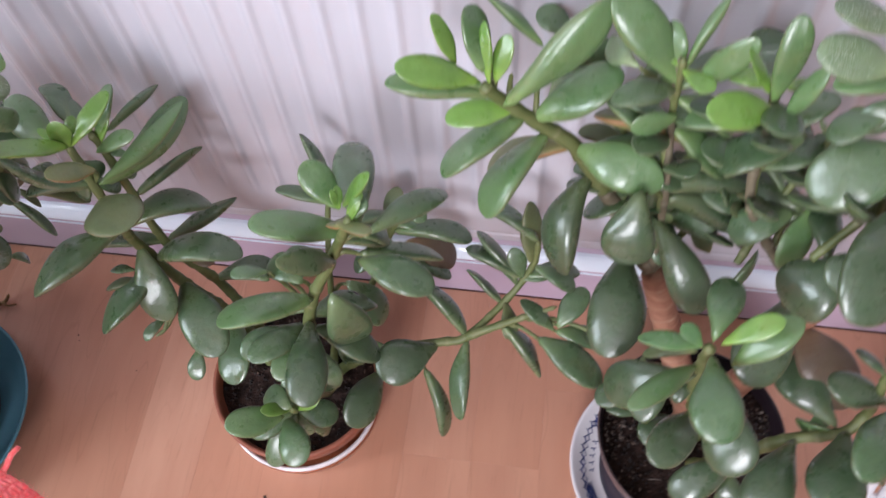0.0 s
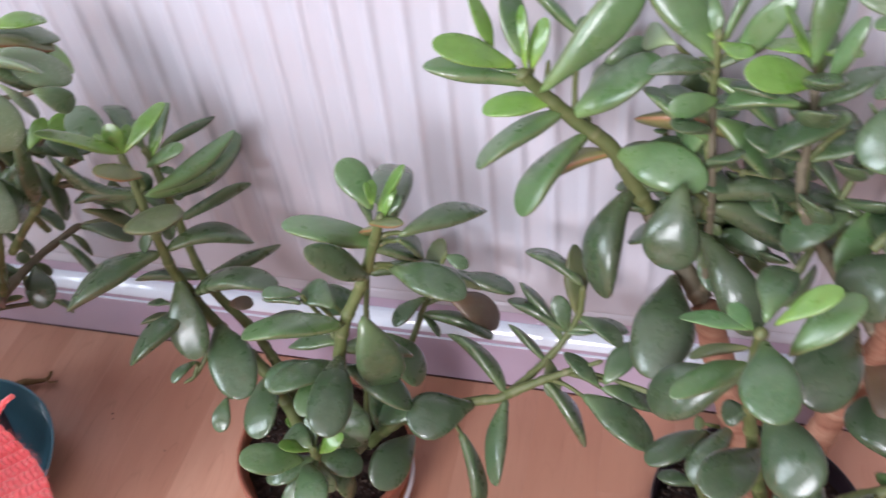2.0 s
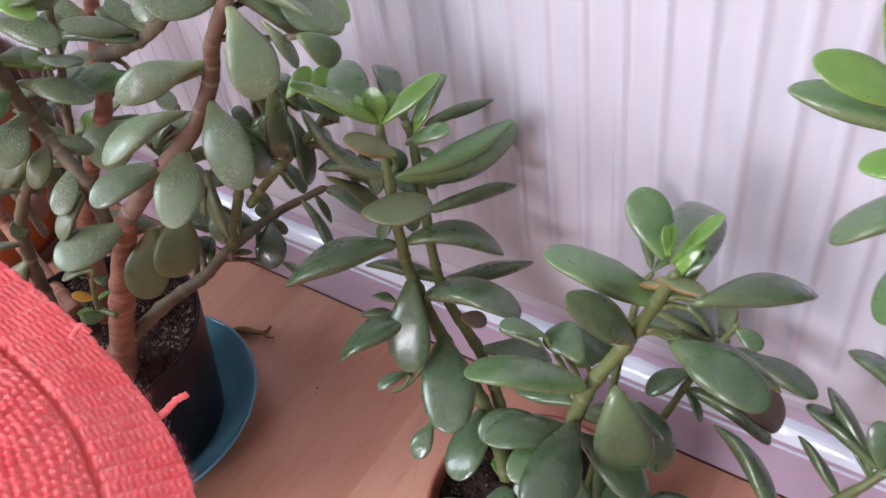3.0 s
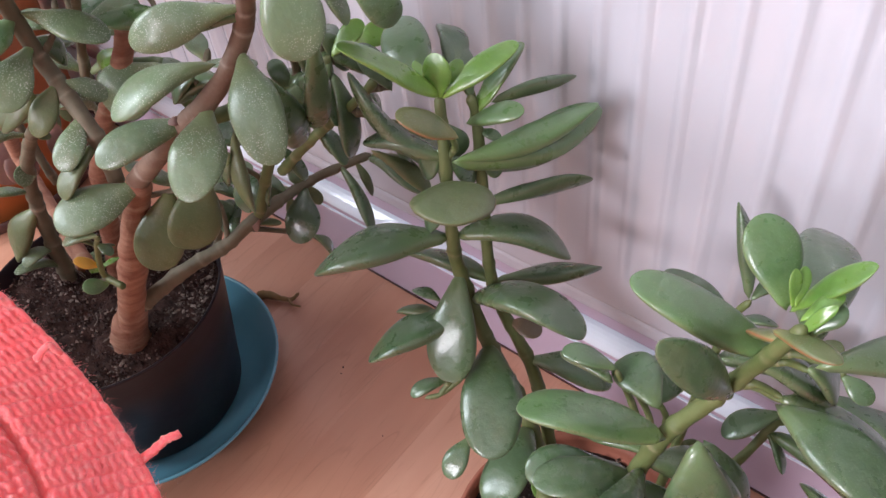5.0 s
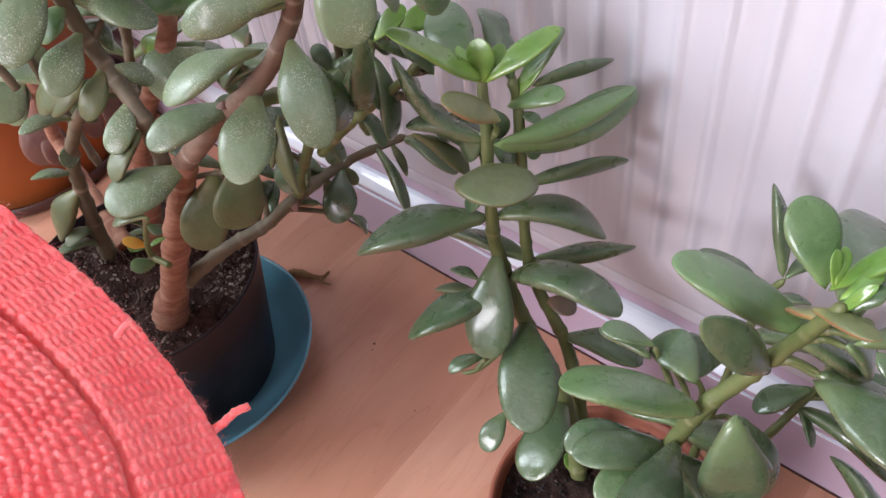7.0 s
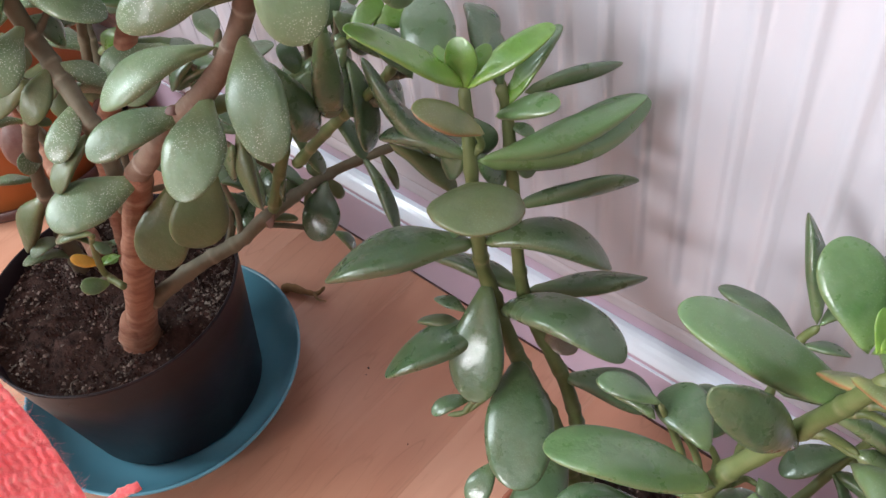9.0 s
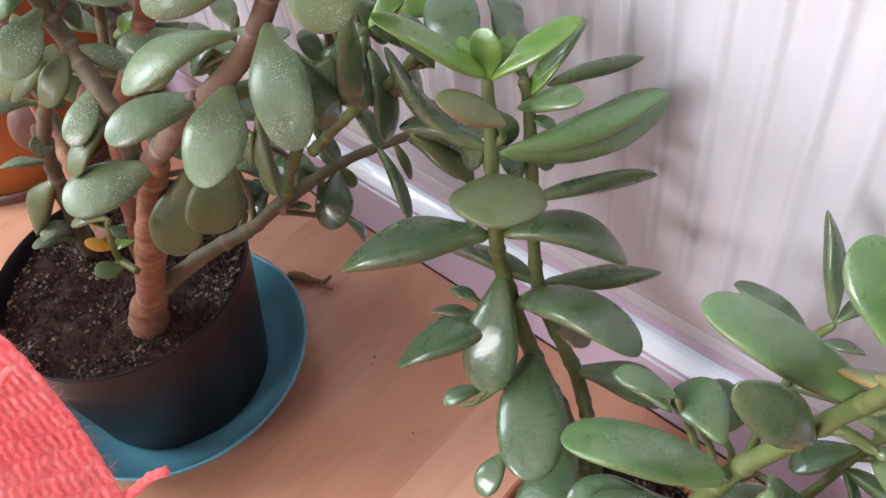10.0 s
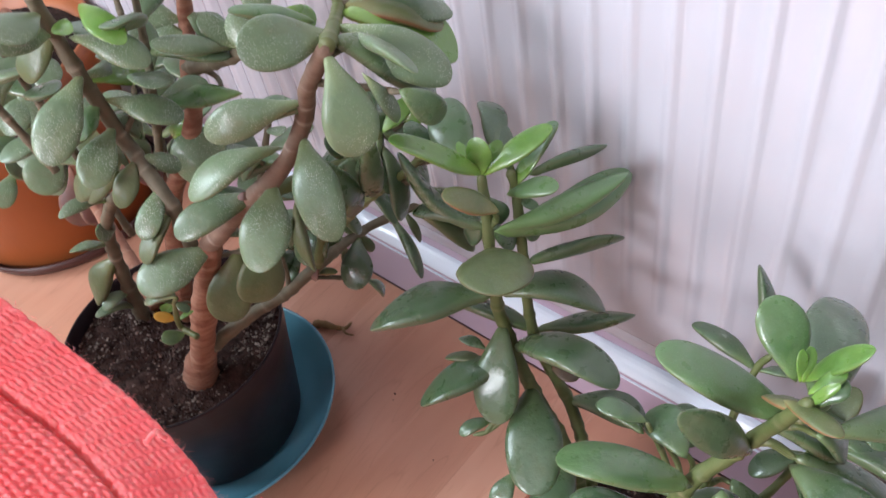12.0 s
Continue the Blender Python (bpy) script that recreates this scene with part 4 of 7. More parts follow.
leaf(mid_plant, (-0.076, -0.080, 0.212), (-0.097, -0.111, 0.235), (0.76, -0.05, 0.64), 0.024, 0.08, PLUMP_FRESH)
leaf(mid_plant, (-0.071, -0.134, 0.260), (-0.101, -0.115, 0.256), (-0.11, -0.01, 0.99), 0.021, 0.09, MATURE)
leaf(mid_plant, (-0.065, -0.055, 0.265), (-0.088, -0.031, 0.302), (0.86, 0.07, 0.50), 0.014, 0.07, MATURE)
leaf(mid_plant, (-0.069, -0.059, 0.250), (-0.112, -0.054, 0.256), (0.17, 0.37, 0.91), 0.014, 0.09, MATURE)
leaf(mid_plant, (-0.064, -0.055, 0.265), (-0.056, -0.035, 0.268), (-0.28, -0.05, 0.96), 0.009, 0.09, MATURE)
leaf(mid_plant, (-0.069, -0.059, 0.250), (-0.048, -0.052, 0.252), (-0.22, 0.34, 0.91), 0.009, 0.09, MATURE)
leaf(mid_plant, (-0.095, -0.135, 0.262), (-0.128, -0.128, 0.255), (-0.15, 0.27, 0.95), 0.014, 0.09, MATURE)
leaf(mid_plant, (-0.216, -0.082, 0.335), (-0.206, -0.055, 0.358), (-0.19, -0.59, 0.78), 0.013, 0.07, YOUNG)
leaf(mid_plant, (-0.217, -0.078, 0.345), (-0.248, -0.058, 0.364), (0.59, 0.16, 0.79), 0.018, 0.08, MATURE)
leaf(mid_plant, (-0.212, -0.081, 0.332), (-0.207, -0.071, 0.337), (0.29, -0.57, 0.77), 0.006, 0.08, RED_EDGED)
leaf(mid_plant, (-0.062, -0.142, 0.253), (-0.121, -0.178, 0.272), (0.21, 0.16, 0.96), 0.028, 0.12, FRESH)
leaf(mid_plant, (-0.080, -0.144, 0.210), (-0.117, -0.179, 0.219), (0.32, -0.08, 0.95), 0.023, 0.08, PLUMP_FRESH)
leaf(mid_plant, (-0.132, -0.124, 0.070), (-0.149, -0.131, 0.095), (0.84, -0.07, 0.54), 0.013, 0.07, YOUNG)
leaf(mid_plant, (-0.071, -0.070, 0.227), (-0.019, -0.035, 0.200), (0.00, 0.60, 0.80), 0.029, 0.10, MATURE)
leaf(mid_plant, (-0.076, -0.149, 0.186), (-0.065, -0.175, 0.144), (0.18, -0.82, 0.54), 0.035, 0.12, MATURE)
leaf(mid_plant, (-0.074, -0.146, 0.203), (-0.090, -0.191, 0.207), (0.33, -0.02, 0.94), 0.024, 0.09, FRESH)
leaf(mid_plant, (-0.020, -0.130, 0.140), (-0.062, -0.127, 0.119), (-0.43, -0.40, 0.81), 0.024, 0.10, MATURE)
leaf(mid_plant, (-0.072, -0.111, 0.148), (-0.057, -0.125, 0.087), (0.82, -0.47, 0.31), 0.027, 0.12, MATURE)
leaf(mid_plant, (0.150, -0.113, 0.180), (0.170, -0.104, 0.188), (-0.17, -0.41, 0.90), 0.010, 0.08, MATURE)
leaf(mid_plant, (0.150, -0.114, 0.179), (0.170, -0.125, 0.173), (0.22, -0.14, 0.96), 0.010, 0.10, MATURE)
leaf(mid_plant, (-0.216, -0.104, 0.331), (-0.230, -0.108, 0.309), (-0.02, -0.98, 0.19), 0.012, 0.12, MATURE)
leaf(mid_plant, (-0.215, -0.105, 0.328), (-0.207, -0.093, 0.304), (0.96, -0.09, 0.28), 0.012, 0.12, MATURE)
leaf(mid_plant, (-0.213, -0.108, 0.297), (-0.224, -0.117, 0.279), (0.02, -0.92, 0.39), 0.010, 0.11, MATURE)
leaf(mid_plant, (-0.210, -0.083, 0.320), (-0.200, -0.080, 0.302), (0.85, -0.35, 0.40), 0.011, 0.12, MATURE)
leaf(mid_plant, (-0.220, -0.099, 0.343), (-0.213, -0.093, 0.321), (0.93, -0.31, 0.19), 0.013, 0.12, MATURE)
leaf(mid_plant, (-0.205, -0.089, 0.294), (-0.215, -0.097, 0.273), (-0.11, -0.91, 0.40), 0.010, 0.12, MATURE)

# black pot on a blue and white plate
RX, RY = 0.233, -0.167
plate = thing("plate", RX, RY, 0, "white plate with a blue painted border under a pot", "plate")
dish = part("dish", lathe([(0.0, 0.001), (0.052, 0.001), (0.054, 0.003), (0.0660, 0.0050), (0.0800, 0.0120), (0.0884, 0.0203), (0.0896, 0.0218), (0.0896, 0.0229), (0.0886, 0.0236), (0.0872, 0.0234), (0.0858, 0.0224), (0.0775, 0.0140), (0.0690, 0.0085), (0.0620, 0.0062), (0.0, 0.0060)], RX, RY, 0, 96), WHITE_GLAZE, plate)


def plate_height(r):
    if r > 0.0775:
        return 0.0145 + (r - 0.0775) * 1.012
    return 0.0090 + (r - 0.0690) * (0.647 if r > 0.0690 else 0.329)


def border():
    """Brushed blue ornament round the plate: scallops, ticks and netted fields."""
    bm = bmesh.new()

    def stroke(pts, w):
        prev = None
        for i, (r, a) in enumerate(pts):
            b = pts[min(i + 1, len(pts) - 1)]
            c = pts[max(i - 1, 0)]
            d = Vector((b[0] * math.cos(b[1]) - c[0] * math.cos(c[1]), b[0] * math.sin(b[1]) - c[0] * math.sin(c[1]), 0)).normalized()
            nrm = Vector((-d.y, d.x, 0)) * w
            q = Vector((RX + r * math.cos(a), RY + r * math.sin(a), plate_height(r)))
            pair = (bm.verts.new(q + nrm), bm.verts.new(q - nrm))
            if prev:
                bm.faces.new((prev[0], prev[1], pair[1], pair[0]))
            prev = pair

    n = 62
    for i in range(n):
        a0, a1 = 2 * math.pi * i / n, 2 * math.pi * (i + 1) / n
        stroke([(0.0758 + 0.0028 * math.sin(math.pi * j / 6), a0 + (a1 - a0) * j / 6) for j in range(7)], 0.00055)
        stroke([(0.0735 + 0.0025 * math.sin(math.pi * j / 6), a0 + (a1 - a0) * (j / 6 + 0.5)) for j in range(7)], 0.00032)
        stroke([(0.0788, (a0 + a1) / 2), (0.0808, (a0 + a1) / 2 + 0.012)], 0.0003)
    for field in range(6):
        mid = field * math.pi / 3 + 0.45
        for j in range(-5, 6):
            stroke([(0.0700, mid + j * 0.026 - 0.04), (0.0772, mid + j * 0.026 + 0.04)], 0.00035)
            stroke([(0.0700, mid + j * 0.026 + 0.04), (0.0772, mid + j * 0.026 - 0.04)], 0.00035)
        for j in range(5):
            a = mid + 0.30 + j * 0.10
            stroke([(0.0660, a), (0.0680, a + 0.03), (0.0668, a + 0.055)], 0.0005)
            stroke([(0.0690, a + 0.02), (0.0705, a + 0.045)], 0.0006)
    return bm


part("painted_border", border(), BLUE_PAINT, dish, "blue scalloped border with netted fields", smooth=False)
right_plant = thing("potted_jade_plant", RX, RY, 0.009, "jade plant with plump drooping leaves in a black plastic pot", "potted plant", "row of jade plants")
black_pot = part("pot", lathe([(0.0, 0.0064), (0.0600, 0.0064), (0.0612, 0.0072), (0.0612, 0.0098), (0.0606, 0.0112), (0.0695, 0.104), (0.0660, 0.104), (0.056, 0.014), (0.0, 0.013)], RX, RY), GREY_PLASTIC, right_plant, "smoky black plastic pot")
part("rim", lathe([(0.0698, 0.104), (0.0724, 0.1045), (0.0752, 0.1238), (0.0749, 0.1250), (0.0742, 0.1252), (0.0733, 0.120), (0.0706, 0.1045)], RX, RY), LIT_RIM_PLASTIC, black_pot, "matt plastic rim, its lit look put into the colour")
part("inner_wall", lathe([(0.0692, 0.104), (0.0703, 0.1046), (0.0730, 0.1215), (0.0738, 0.1256), (0.0733, 0.1258), (0.0720, 0.1215), (0.0692, 0.1050)], RX, RY), BLACK_PLASTIC, black_pot, "black inner side of the pot")
soil(right_plant, RX, RY, 0.111, 0.0705, 5, 1500, flakes=260)
stem(right_plant, [(0.228, -0.160, 0.110), (0.230, -0.150, 0.130), (0.211, -0.130, 0.180), (0.177, -0.100, 0.270)], 0.0135, 0.0095, BARK)
stem(right_plant, [(0.177, -0.100, 0.270), (0.150, -0.070, 0.295), (0.136, -0.066, 0.317)], 0.0075, 0.0062, WOOD)
stem(right_plant, [(0.136, -0.066, 0.317), (0.112, -0.066, 0.363), (0.085, -0.068, 0.389), (0.061, -0.072, 0.416), (0.055, -0.073, 0.425)], 0.0062, 0.0040, GREEN)
stem(right_plant, [(0.245, -0.150, 0.112), (0.267, -0.130, 0.194), (0.283, -0.120, 0.271), (0.282, -0.130, 0.344), (0.279, -0.135, 0.380)], 0.0120, 0.0070, BARK)
stem(right_plant, [(0.177, -0.100, 0.270), (0.172, -0.085, 0.350), (0.165, -0.072, 0.410), (0.163, -0.069, 0.438), (0.162, -0.066, 0.452)], 0.0030, 0.0020, WOOD)
stem(right_plant, [(0.283, -0.120, 0.271), (0.225, -0.095, 0.350), (0.218, -0.080, 0.410), (0.215, -0.075, 0.435), (0.214, -0.074, 0.450)], 0.0042, 0.0024, WOOD)
stem(right_plant, [(0.240, -0.165, 0.112), (0.215, -0.180, 0.220), (0.200, -0.190, 0.300), (0.197, -0.192, 0.358)], 0.0050, 0.0035, GREEN)
stem(right_plant, [(0.235, -0.190, 0.112), (0.252, -0.200, 0.165), (0.265, -0.197, 0.201), (0.285, -0.192, 0.216), (0.311, -0.190, 0.234), (0.322, -0.180, 0.251), (0.319, -0.170, 0.297)], 0.0060, 0.0030, GREEN)
stem(right_plant, [(0.200, -0.160, 0.112), (0.190, -0.165, 0.150), (0.185, -0.170, 0.175)], 0.0040, 0.0030, GREEN)
stem(right_plant, [(0.172, -0.086, 0.343), (0.163, -0.089, 0.354), (0.153, -0.102, 0.367)], 0.0021, 0.0015, GREEN)
stem(right_plant, [(0.061, -0.072, 0.416), (0.061, -0.065, 0.424), (0.059, -0.065, 0.435)], 0.0021, 0.0015, GREEN)
stem(right_plant, [(0.071, -0.070, 0.405), (0.070, -0.064, 0.414), (0.071, -0.065, 0.427)], 0.0021, 0.0015, GREEN)
stem(right_plant, [(0.087, -0.068, 0.387), (0.086, -0.059, 0.405), (0.087, -0.057, 0.432)], 0.0021, 0.0015, GREEN)
stem(right_plant, [(0.096, -0.067, 0.378), (0.094, -0.060, 0.388), (0.094, -0.059, 0.400)], 0.0021, 0.0015, GREEN)
stem(right_plant, [(0.164, -0.070, 0.429), (0.169, -0.065, 0.436), (0.176, -0.068, 0.446)], 0.0021, 0.0015, GREEN)
stem(right_plant, [(0.221, -0.086, 0.385), (0.229, -0.081, 0.394), (0.235, -0.085, 0.406)], 0.0021, 0.0015, GREEN)
stem(right_plant, [(0.244, -0.103, 0.324), (0.247, -0.096, 0.333), (0.248, -0.097, 0.344)], 0.0021, 0.0015, GREEN)
stem(right_plant, [(0.170, -0.082, 0.365), (0.180, -0.076, 0.374), (0.186, -0.077, 0.387)], 0.0021, 0.0015, GREEN)
stem(right_plant, [(0.164, -0.071, 0.422), (0.153, -0.065, 0.430), (0.141, -0.066, 0.442)], 0.0021, 0.0015, GREEN)
stem(right_plant, [(0.281, -0.131, 0.350), (0.287, -0.112, 0.385), (0.289, -0.103, 0.432)], 0.0021, 0.0015, GREEN)
stem(right_plant, [(0.254, -0.107, 0.310), (0.257, -0.096, 0.328), (0.259, -0.094, 0.351)], 0.0021, 0.0015, GREEN)
stem(right_plant, [(0.280, -0.134, 0.374), (0.280, -0.109, 0.410), (0.279, -0.091, 0.459)], 0.0021, 0.0015, GREEN)
stem(right_plant, [(0.259, -0.110, 0.304), (0.262, -0.098, 0.321), (0.264, -0.096, 0.343)], 0.0021, 0.0015, GREEN)
stem(right_plant, [(0.280, -0.133, 0.362), (0.287, -0.123, 0.379), (0.291, -0.126, 0.403)], 0.0021, 0.0015, GREEN)
stem(right_plant, [(0.280, -0.133, 0.362), (0.290, -0.124, 0.379), (0.300, -0.128, 0.401)], 0.0021, 0.0015, GREEN)
stem(right_plant, [(0.249, -0.105, 0.317), (0.253, -0.096, 0.330), (0.255, -0.094, 0.347)], 0.0021, 0.0015, GREEN)
stem(right_plant, [(0.282, -0.128, 0.332), (0.276, -0.124, 0.338), (0.269, -0.124, 0.346)], 0.0021, 0.0015, GREEN)
stem(right_plant, [(0.249, -0.105, 0.317), (0.253, -0.095, 0.331), (0.253, -0.090, 0.348)], 0.0021, 0.0015, GREEN)
stem(right_plant, [(0.219, -0.138, 0.159), (0.207, -0.133, 0.164), (0.192, -0.137, 0.172)], 0.0021, 0.0015, GREEN)
stem(right_plant, [(0.228, -0.160, 0.110), (0.222, -0.152, 0.114), (0.214, -0.154, 0.120)], 0.0021, 0.0015, GREEN)
stem(right_plant, [(0.216, -0.135, 0.167), (0.203, -0.131, 0.172), (0.190, -0.135, 0.181)], 0.0021, 0.0015, GREEN)
leaf(right_plant, (0.192, -0.193, 0.357), (0.156, -0.193, 0.361), (0.11, 0.07, 0.99), 0.012, 0.09, PALE_GREEN)
leaf(right_plant, (0.198, -0.190, 0.360), (0.209, -0.148, 0.359), (0.06, -0.01, 1.00), 0.021, 0.09, PLUMP_FRESH)
leaf(right_plant, (0.202, -0.191, 0.360), (0.231, -0.183, 0.383), (-0.63, 0.03, 0.77), 0.013, 0.07, YOUNG)
leaf(right_plant, (0.199, -0.194, 0.351), (0.202, -0.247, 0.356), (-0.24, 0.08, 0.97), 0.028, 0.12, PLUMP_FRESH)
leaf(right_plant, (0.212, -0.196, 0.343), (0.244, -0.177, 0.373), (-0.58, -0.27, 0.77), 0.019, 0.07, FRESH)
leaf(right_plant, (0.193, -0.193, 0.357), (0.180, -0.183, 0.364), (0.32, -0.23, 0.92), 0.010, 0.08, PALE_GREEN)
leaf(right_plant, (0.196, -0.198, 0.328), (0.145, -0.198, 0.292), (-0.49, -0.54, 0.69), 0.030, 0.08, PLUMP)
leaf(right_plant, (0.196, -0.192, 0.328), (0.155, -0.227, 0.338), (0.15, 0.12, 0.98), 0.014, 0.10, FRESH)
leaf(right_plant, (0.211, -0.192, 0.293), (0.230, -0.243, 0.287), (-0.30, -0.23, 0.93), 0.033, 0.08, PLUMP)
leaf(right_plant, (0.196, -0.185, 0.333), (0.165, -0.185, 0.319), (-0.41, 0.07, 0.91), 0.008, 0.10, OLIVE)
leaf(right_plant, (0.204, -0.188, 0.280), (0.188, -0.191, 0.276), (-0.17, -0.36, 0.92), 0.015, 0.10, PLUMP)
leaf(right_plant, (0.155, -0.099, 0.371), (0.150, -0.128, 0.327), (-0.29, -0.78, 0.55), 0.031, 0.10, PLUMP)
leaf(right_plant, (0.157, -0.087, 0.280), (0.148, -0.173, 0.279), (0.05, -0.01, 1.00), 0.037, 0.10, PLUMP)
leaf(right_plant, (0.126, -0.066, 0.336), (0.114, -0.115, 0.280), (-0.83, -0.32, 0.46), 0.032, 0.25, PLUMP)
leaf(right_plant, (0.168, -0.088, 0.324), (0.206, -0.138, 0.287), (0.27, -0.44, 0.86), 0.025, 0.15, PLUMP)
leaf(right_plant, (0.114, -0.066, 0.359), (0.166, -0.077, 0.366), (-0.19, -0.34, 0.92), 0.031, 0.12, PLUMP)
leaf(right_plant, (0.054, -0.072, 0.426), (0.007, -0.083, 0.447), (0.45, -0.50, 0.74), 0.018, 0.07, YOUNG)
leaf(right_plant, (0.061, -0.073, 0.415), (-0.001, -0.081, 0.429), (0.18, 0.31, 0.93), 0.015, 0.08, FRESH)
leaf(right_plant, (0.057, -0.073, 0.422), (0.033, -0.067, 0.421), (-0.03, 0.11, 0.99), 0.010, 0.09, FRESH)
leaf(right_plant, (0.075, -0.070, 0.400), (0.033, -0.081, 0.399), (0.01, -0.17, 0.99), 0.018, 0.09, YOUNG)
leaf(right_plant, (0.081, -0.069, 0.394), (0.033, -0.105, 0.374), (-0.32, -0.09, 0.94), 0.027, 0.10, FRESH)
leaf(right_plant, (0.096, -0.067, 0.378), (0.060, -0.116, 0.349), (-0.57, -0.07, 0.82), 0.028, 0.12, FRESH)
leaf(right_plant, (0.112, -0.066, 0.363), (0.057, -0.065, 0.330), (-0.51, 0.14, 0.85), 0.027, 0.11, RED_EDGED)
leaf(right_plant, (0.085, -0.068, 0.389), (0.135, -0.057, 0.426), (-0.42, -0.54, 0.73), 0.027, 0.07, FRESH)
leaf(right_plant, (0.112, -0.066, 0.363), (0.168, -0.091, 0.364), (-0.24, -0.50, 0.83), 0.029, 0.12, FRESH)
leaf(right_plant, (0.039, -0.067, 0.432), (0.025, -0.058, 0.463), (0.80, -0.38, 0.46), 0.011, 0.07, YOUNG)
leaf(right_plant, (0.055, -0.070, 0.431), (0.044, -0.044, 0.458), (0.51, -0.50, 0.70), 0.020, 0.07, FRESH)
leaf(right_plant, (0.059, -0.072, 0.423), (0.054, -0.054, 0.456), (-0.41, -0.83, 0.38), 0.009, 0.07, YOUNG)
leaf(right_plant, (0.062, -0.070, 0.423), (0.069, -0.057, 0.450), (-0.51, -0.71, 0.49), 0.012, 0.07, YOUNG)
leaf(right_plant, (0.067, -0.079, 0.413), (0.122, -0.051, 0.477), (0.53, -0.84, -0.08), 0.020, 0.07, FRESH)
leaf(right_plant, (0.093, -0.061, 0.400), (0.116, -0.024, 0.401), (-0.13, 0.06, 0.99), 0.018, 0.09, DUSTY)
leaf(right_plant, (0.168, -0.075, 0.413), (0.141, -0.087, 0.414), (0.39, -0.80, 0.45), 0.015, 0.08, FRESH)
leaf(right_plant, (0.168, -0.077, 0.385), (0.126, -0.061, 0.408), (0.44, -0.13, 0.89), 0.021, 0.08, FRESH)
leaf(right_plant, (0.211, -0.086, 0.420), (0.171, -0.080, 0.416), (-0.09, -0.02, 1.00), 0.015, 0.10, FRESH)
leaf(right_plant, (0.218, -0.083, 0.433), (0.176, -0.096, 0.446), (0.41, -0.55, 0.73), 0.020, 0.08, YOUNG)
leaf(right_plant, (0.166, -0.070, 0.433), (0.123, -0.049, 0.479), (0.44, -0.58, 0.68), 0.023, 0.07, FRESH)
leaf(right_plant, (0.164, -0.067, 0.444), (0.155, -0.052, 0.464), (-0.43, -0.80, 0.42), 0.014, 0.06, FRESH)
leaf(right_plant, (0.166, -0.067, 0.444), (0.183, -0.046, 0.478), (-0.85, -0.15, 0.51), 0.009, 0.07, FRESH)
leaf(right_plant, (0.240, -0.080, 0.412), (0.195, -0.093, 0.389), (-0.44, -0.09, 0.90), 0.029, 0.10, MATURE)
leaf(right_plant, (0.251, -0.092, 0.350), (0.215, -0.103, 0.331), (-0.41, -0.27, 0.87), 0.024, 0.10, MATURE)
leaf(right_plant, (0.190, -0.078, 0.388), (0.123, -0.050, 0.376), (0.04, 0.47, 0.88), 0.031, 0.09, RED_EDGED)
leaf(right_plant, (0.142, -0.068, 0.443), (0.124, -0.040, 0.430), (-0.73, -0.20, 0.65), 0.015, 0.10, DUSTY)
leaf(right_plant, (0.163, -0.069, 0.436), (0.157, -0.057, 0.418), (-0.80, -0.59, -0.15), 0.013, 0.11, FRESH)
leaf(right_plant, (0.164, -0.071, 0.424), (0.204, -0.065, 0.390), (0.65, -0.18, 0.74), 0.022, 0.11, FRESH)
leaf(right_plant, (0.167, -0.075, 0.395), (0.152, -0.063, 0.361), (-0.79, -0.60, 0.13), 0.016, 0.12, FRESH)
leaf(right_plant, (0.166, -0.074, 0.400), (0.206, -0.075, 0.361), (0.67, -0.28, 0.69), 0.024, 0.11, FRESH)
leaf(right_plant, (0.293, -0.102, 0.433), (0.236, -0.117, 0.412), (-0.16, -0.55, 0.82), 0.035, 0.10, MATURE)
leaf(right_plant, (0.281, -0.091, 0.461), (0.252, -0.096, 0.441), (-0.38, -0.59, 0.71), 0.015, 0.11, MATURE)
leaf(right_plant, (0.279, -0.135, 0.380), (0.262, -0.165, 0.382), (0.17, -0.05, 0.98), 0.035, 0.09, PLUMP)
leaf(right_plant, (0.172, -0.070, 0.435), (0.196, -0.074, 0.478), (-0.22, -0.97, 0.03), 0.016, 0.07, FRESH)
leaf(right_plant, (0.209, -0.083, 0.447), (0.192, -0.078, 0.474), (0.50, -0.73, 0.46), 0.008, 0.06, YOUNG)
leaf(right_plant, (0.211, -0.086, 0.444), (0.212, -0.075, 0.497), (0.12, -0.97, 0.20), 0.016, 0.07, FRESH)
leaf(right_plant, (0.219, -0.092, 0.436), (0.230, -0.089, 0.476), (-0.86, -0.43, 0.27), 0.011, 0.07, FRESH)
leaf(right_plant, (0.101, -0.037, 0.409), (0.129, -0.027, 0.413), (0.30, -0.92, 0.27), 0.021, 0.08, MATURE)
leaf(right_plant, (0.088, -0.049, 0.433), (0.052, -0.037, 0.460), (0.62, 0.00, 0.79), 0.009, 0.07, FRESH)
leaf(right_plant, (0.260, -0.096, 0.484), (0.217, -0.094, 0.495), (0.20, -0.50, 0.84), 0.022, 0.08, DUSTY)
leaf(right_plant, (0.256, -0.089, 0.502), (0.221, -0.080, 0.510), (0.13, -0.31, 0.94), 0.019, 0.08, DUSTY)
leaf(right_plant, (0.264, -0.101, 0.481), (0.229, -0.102, 0.479), (-0.06, 0.05, 1.00), 0.014, 0.08, FRESH)
leaf(right_plant, (0.271, -0.091, 0.451), (0.239, -0.105, 0.440), (-0.34, 0.01, 0.94), 0.018, 0.09, MATURE)
leaf(right_plant, (0.106, -0.015, 0.409), (0.081, -0.006, 0.418), (0.26, -0.16, 0.95), 0.017, 0.08, MATURE)
leaf(right_plant, (0.145, -0.031, 0.385), (0.172, -0.014, 0.390), (0.41, -0.80, 0.43), 0.022, 0.08, MATURE)
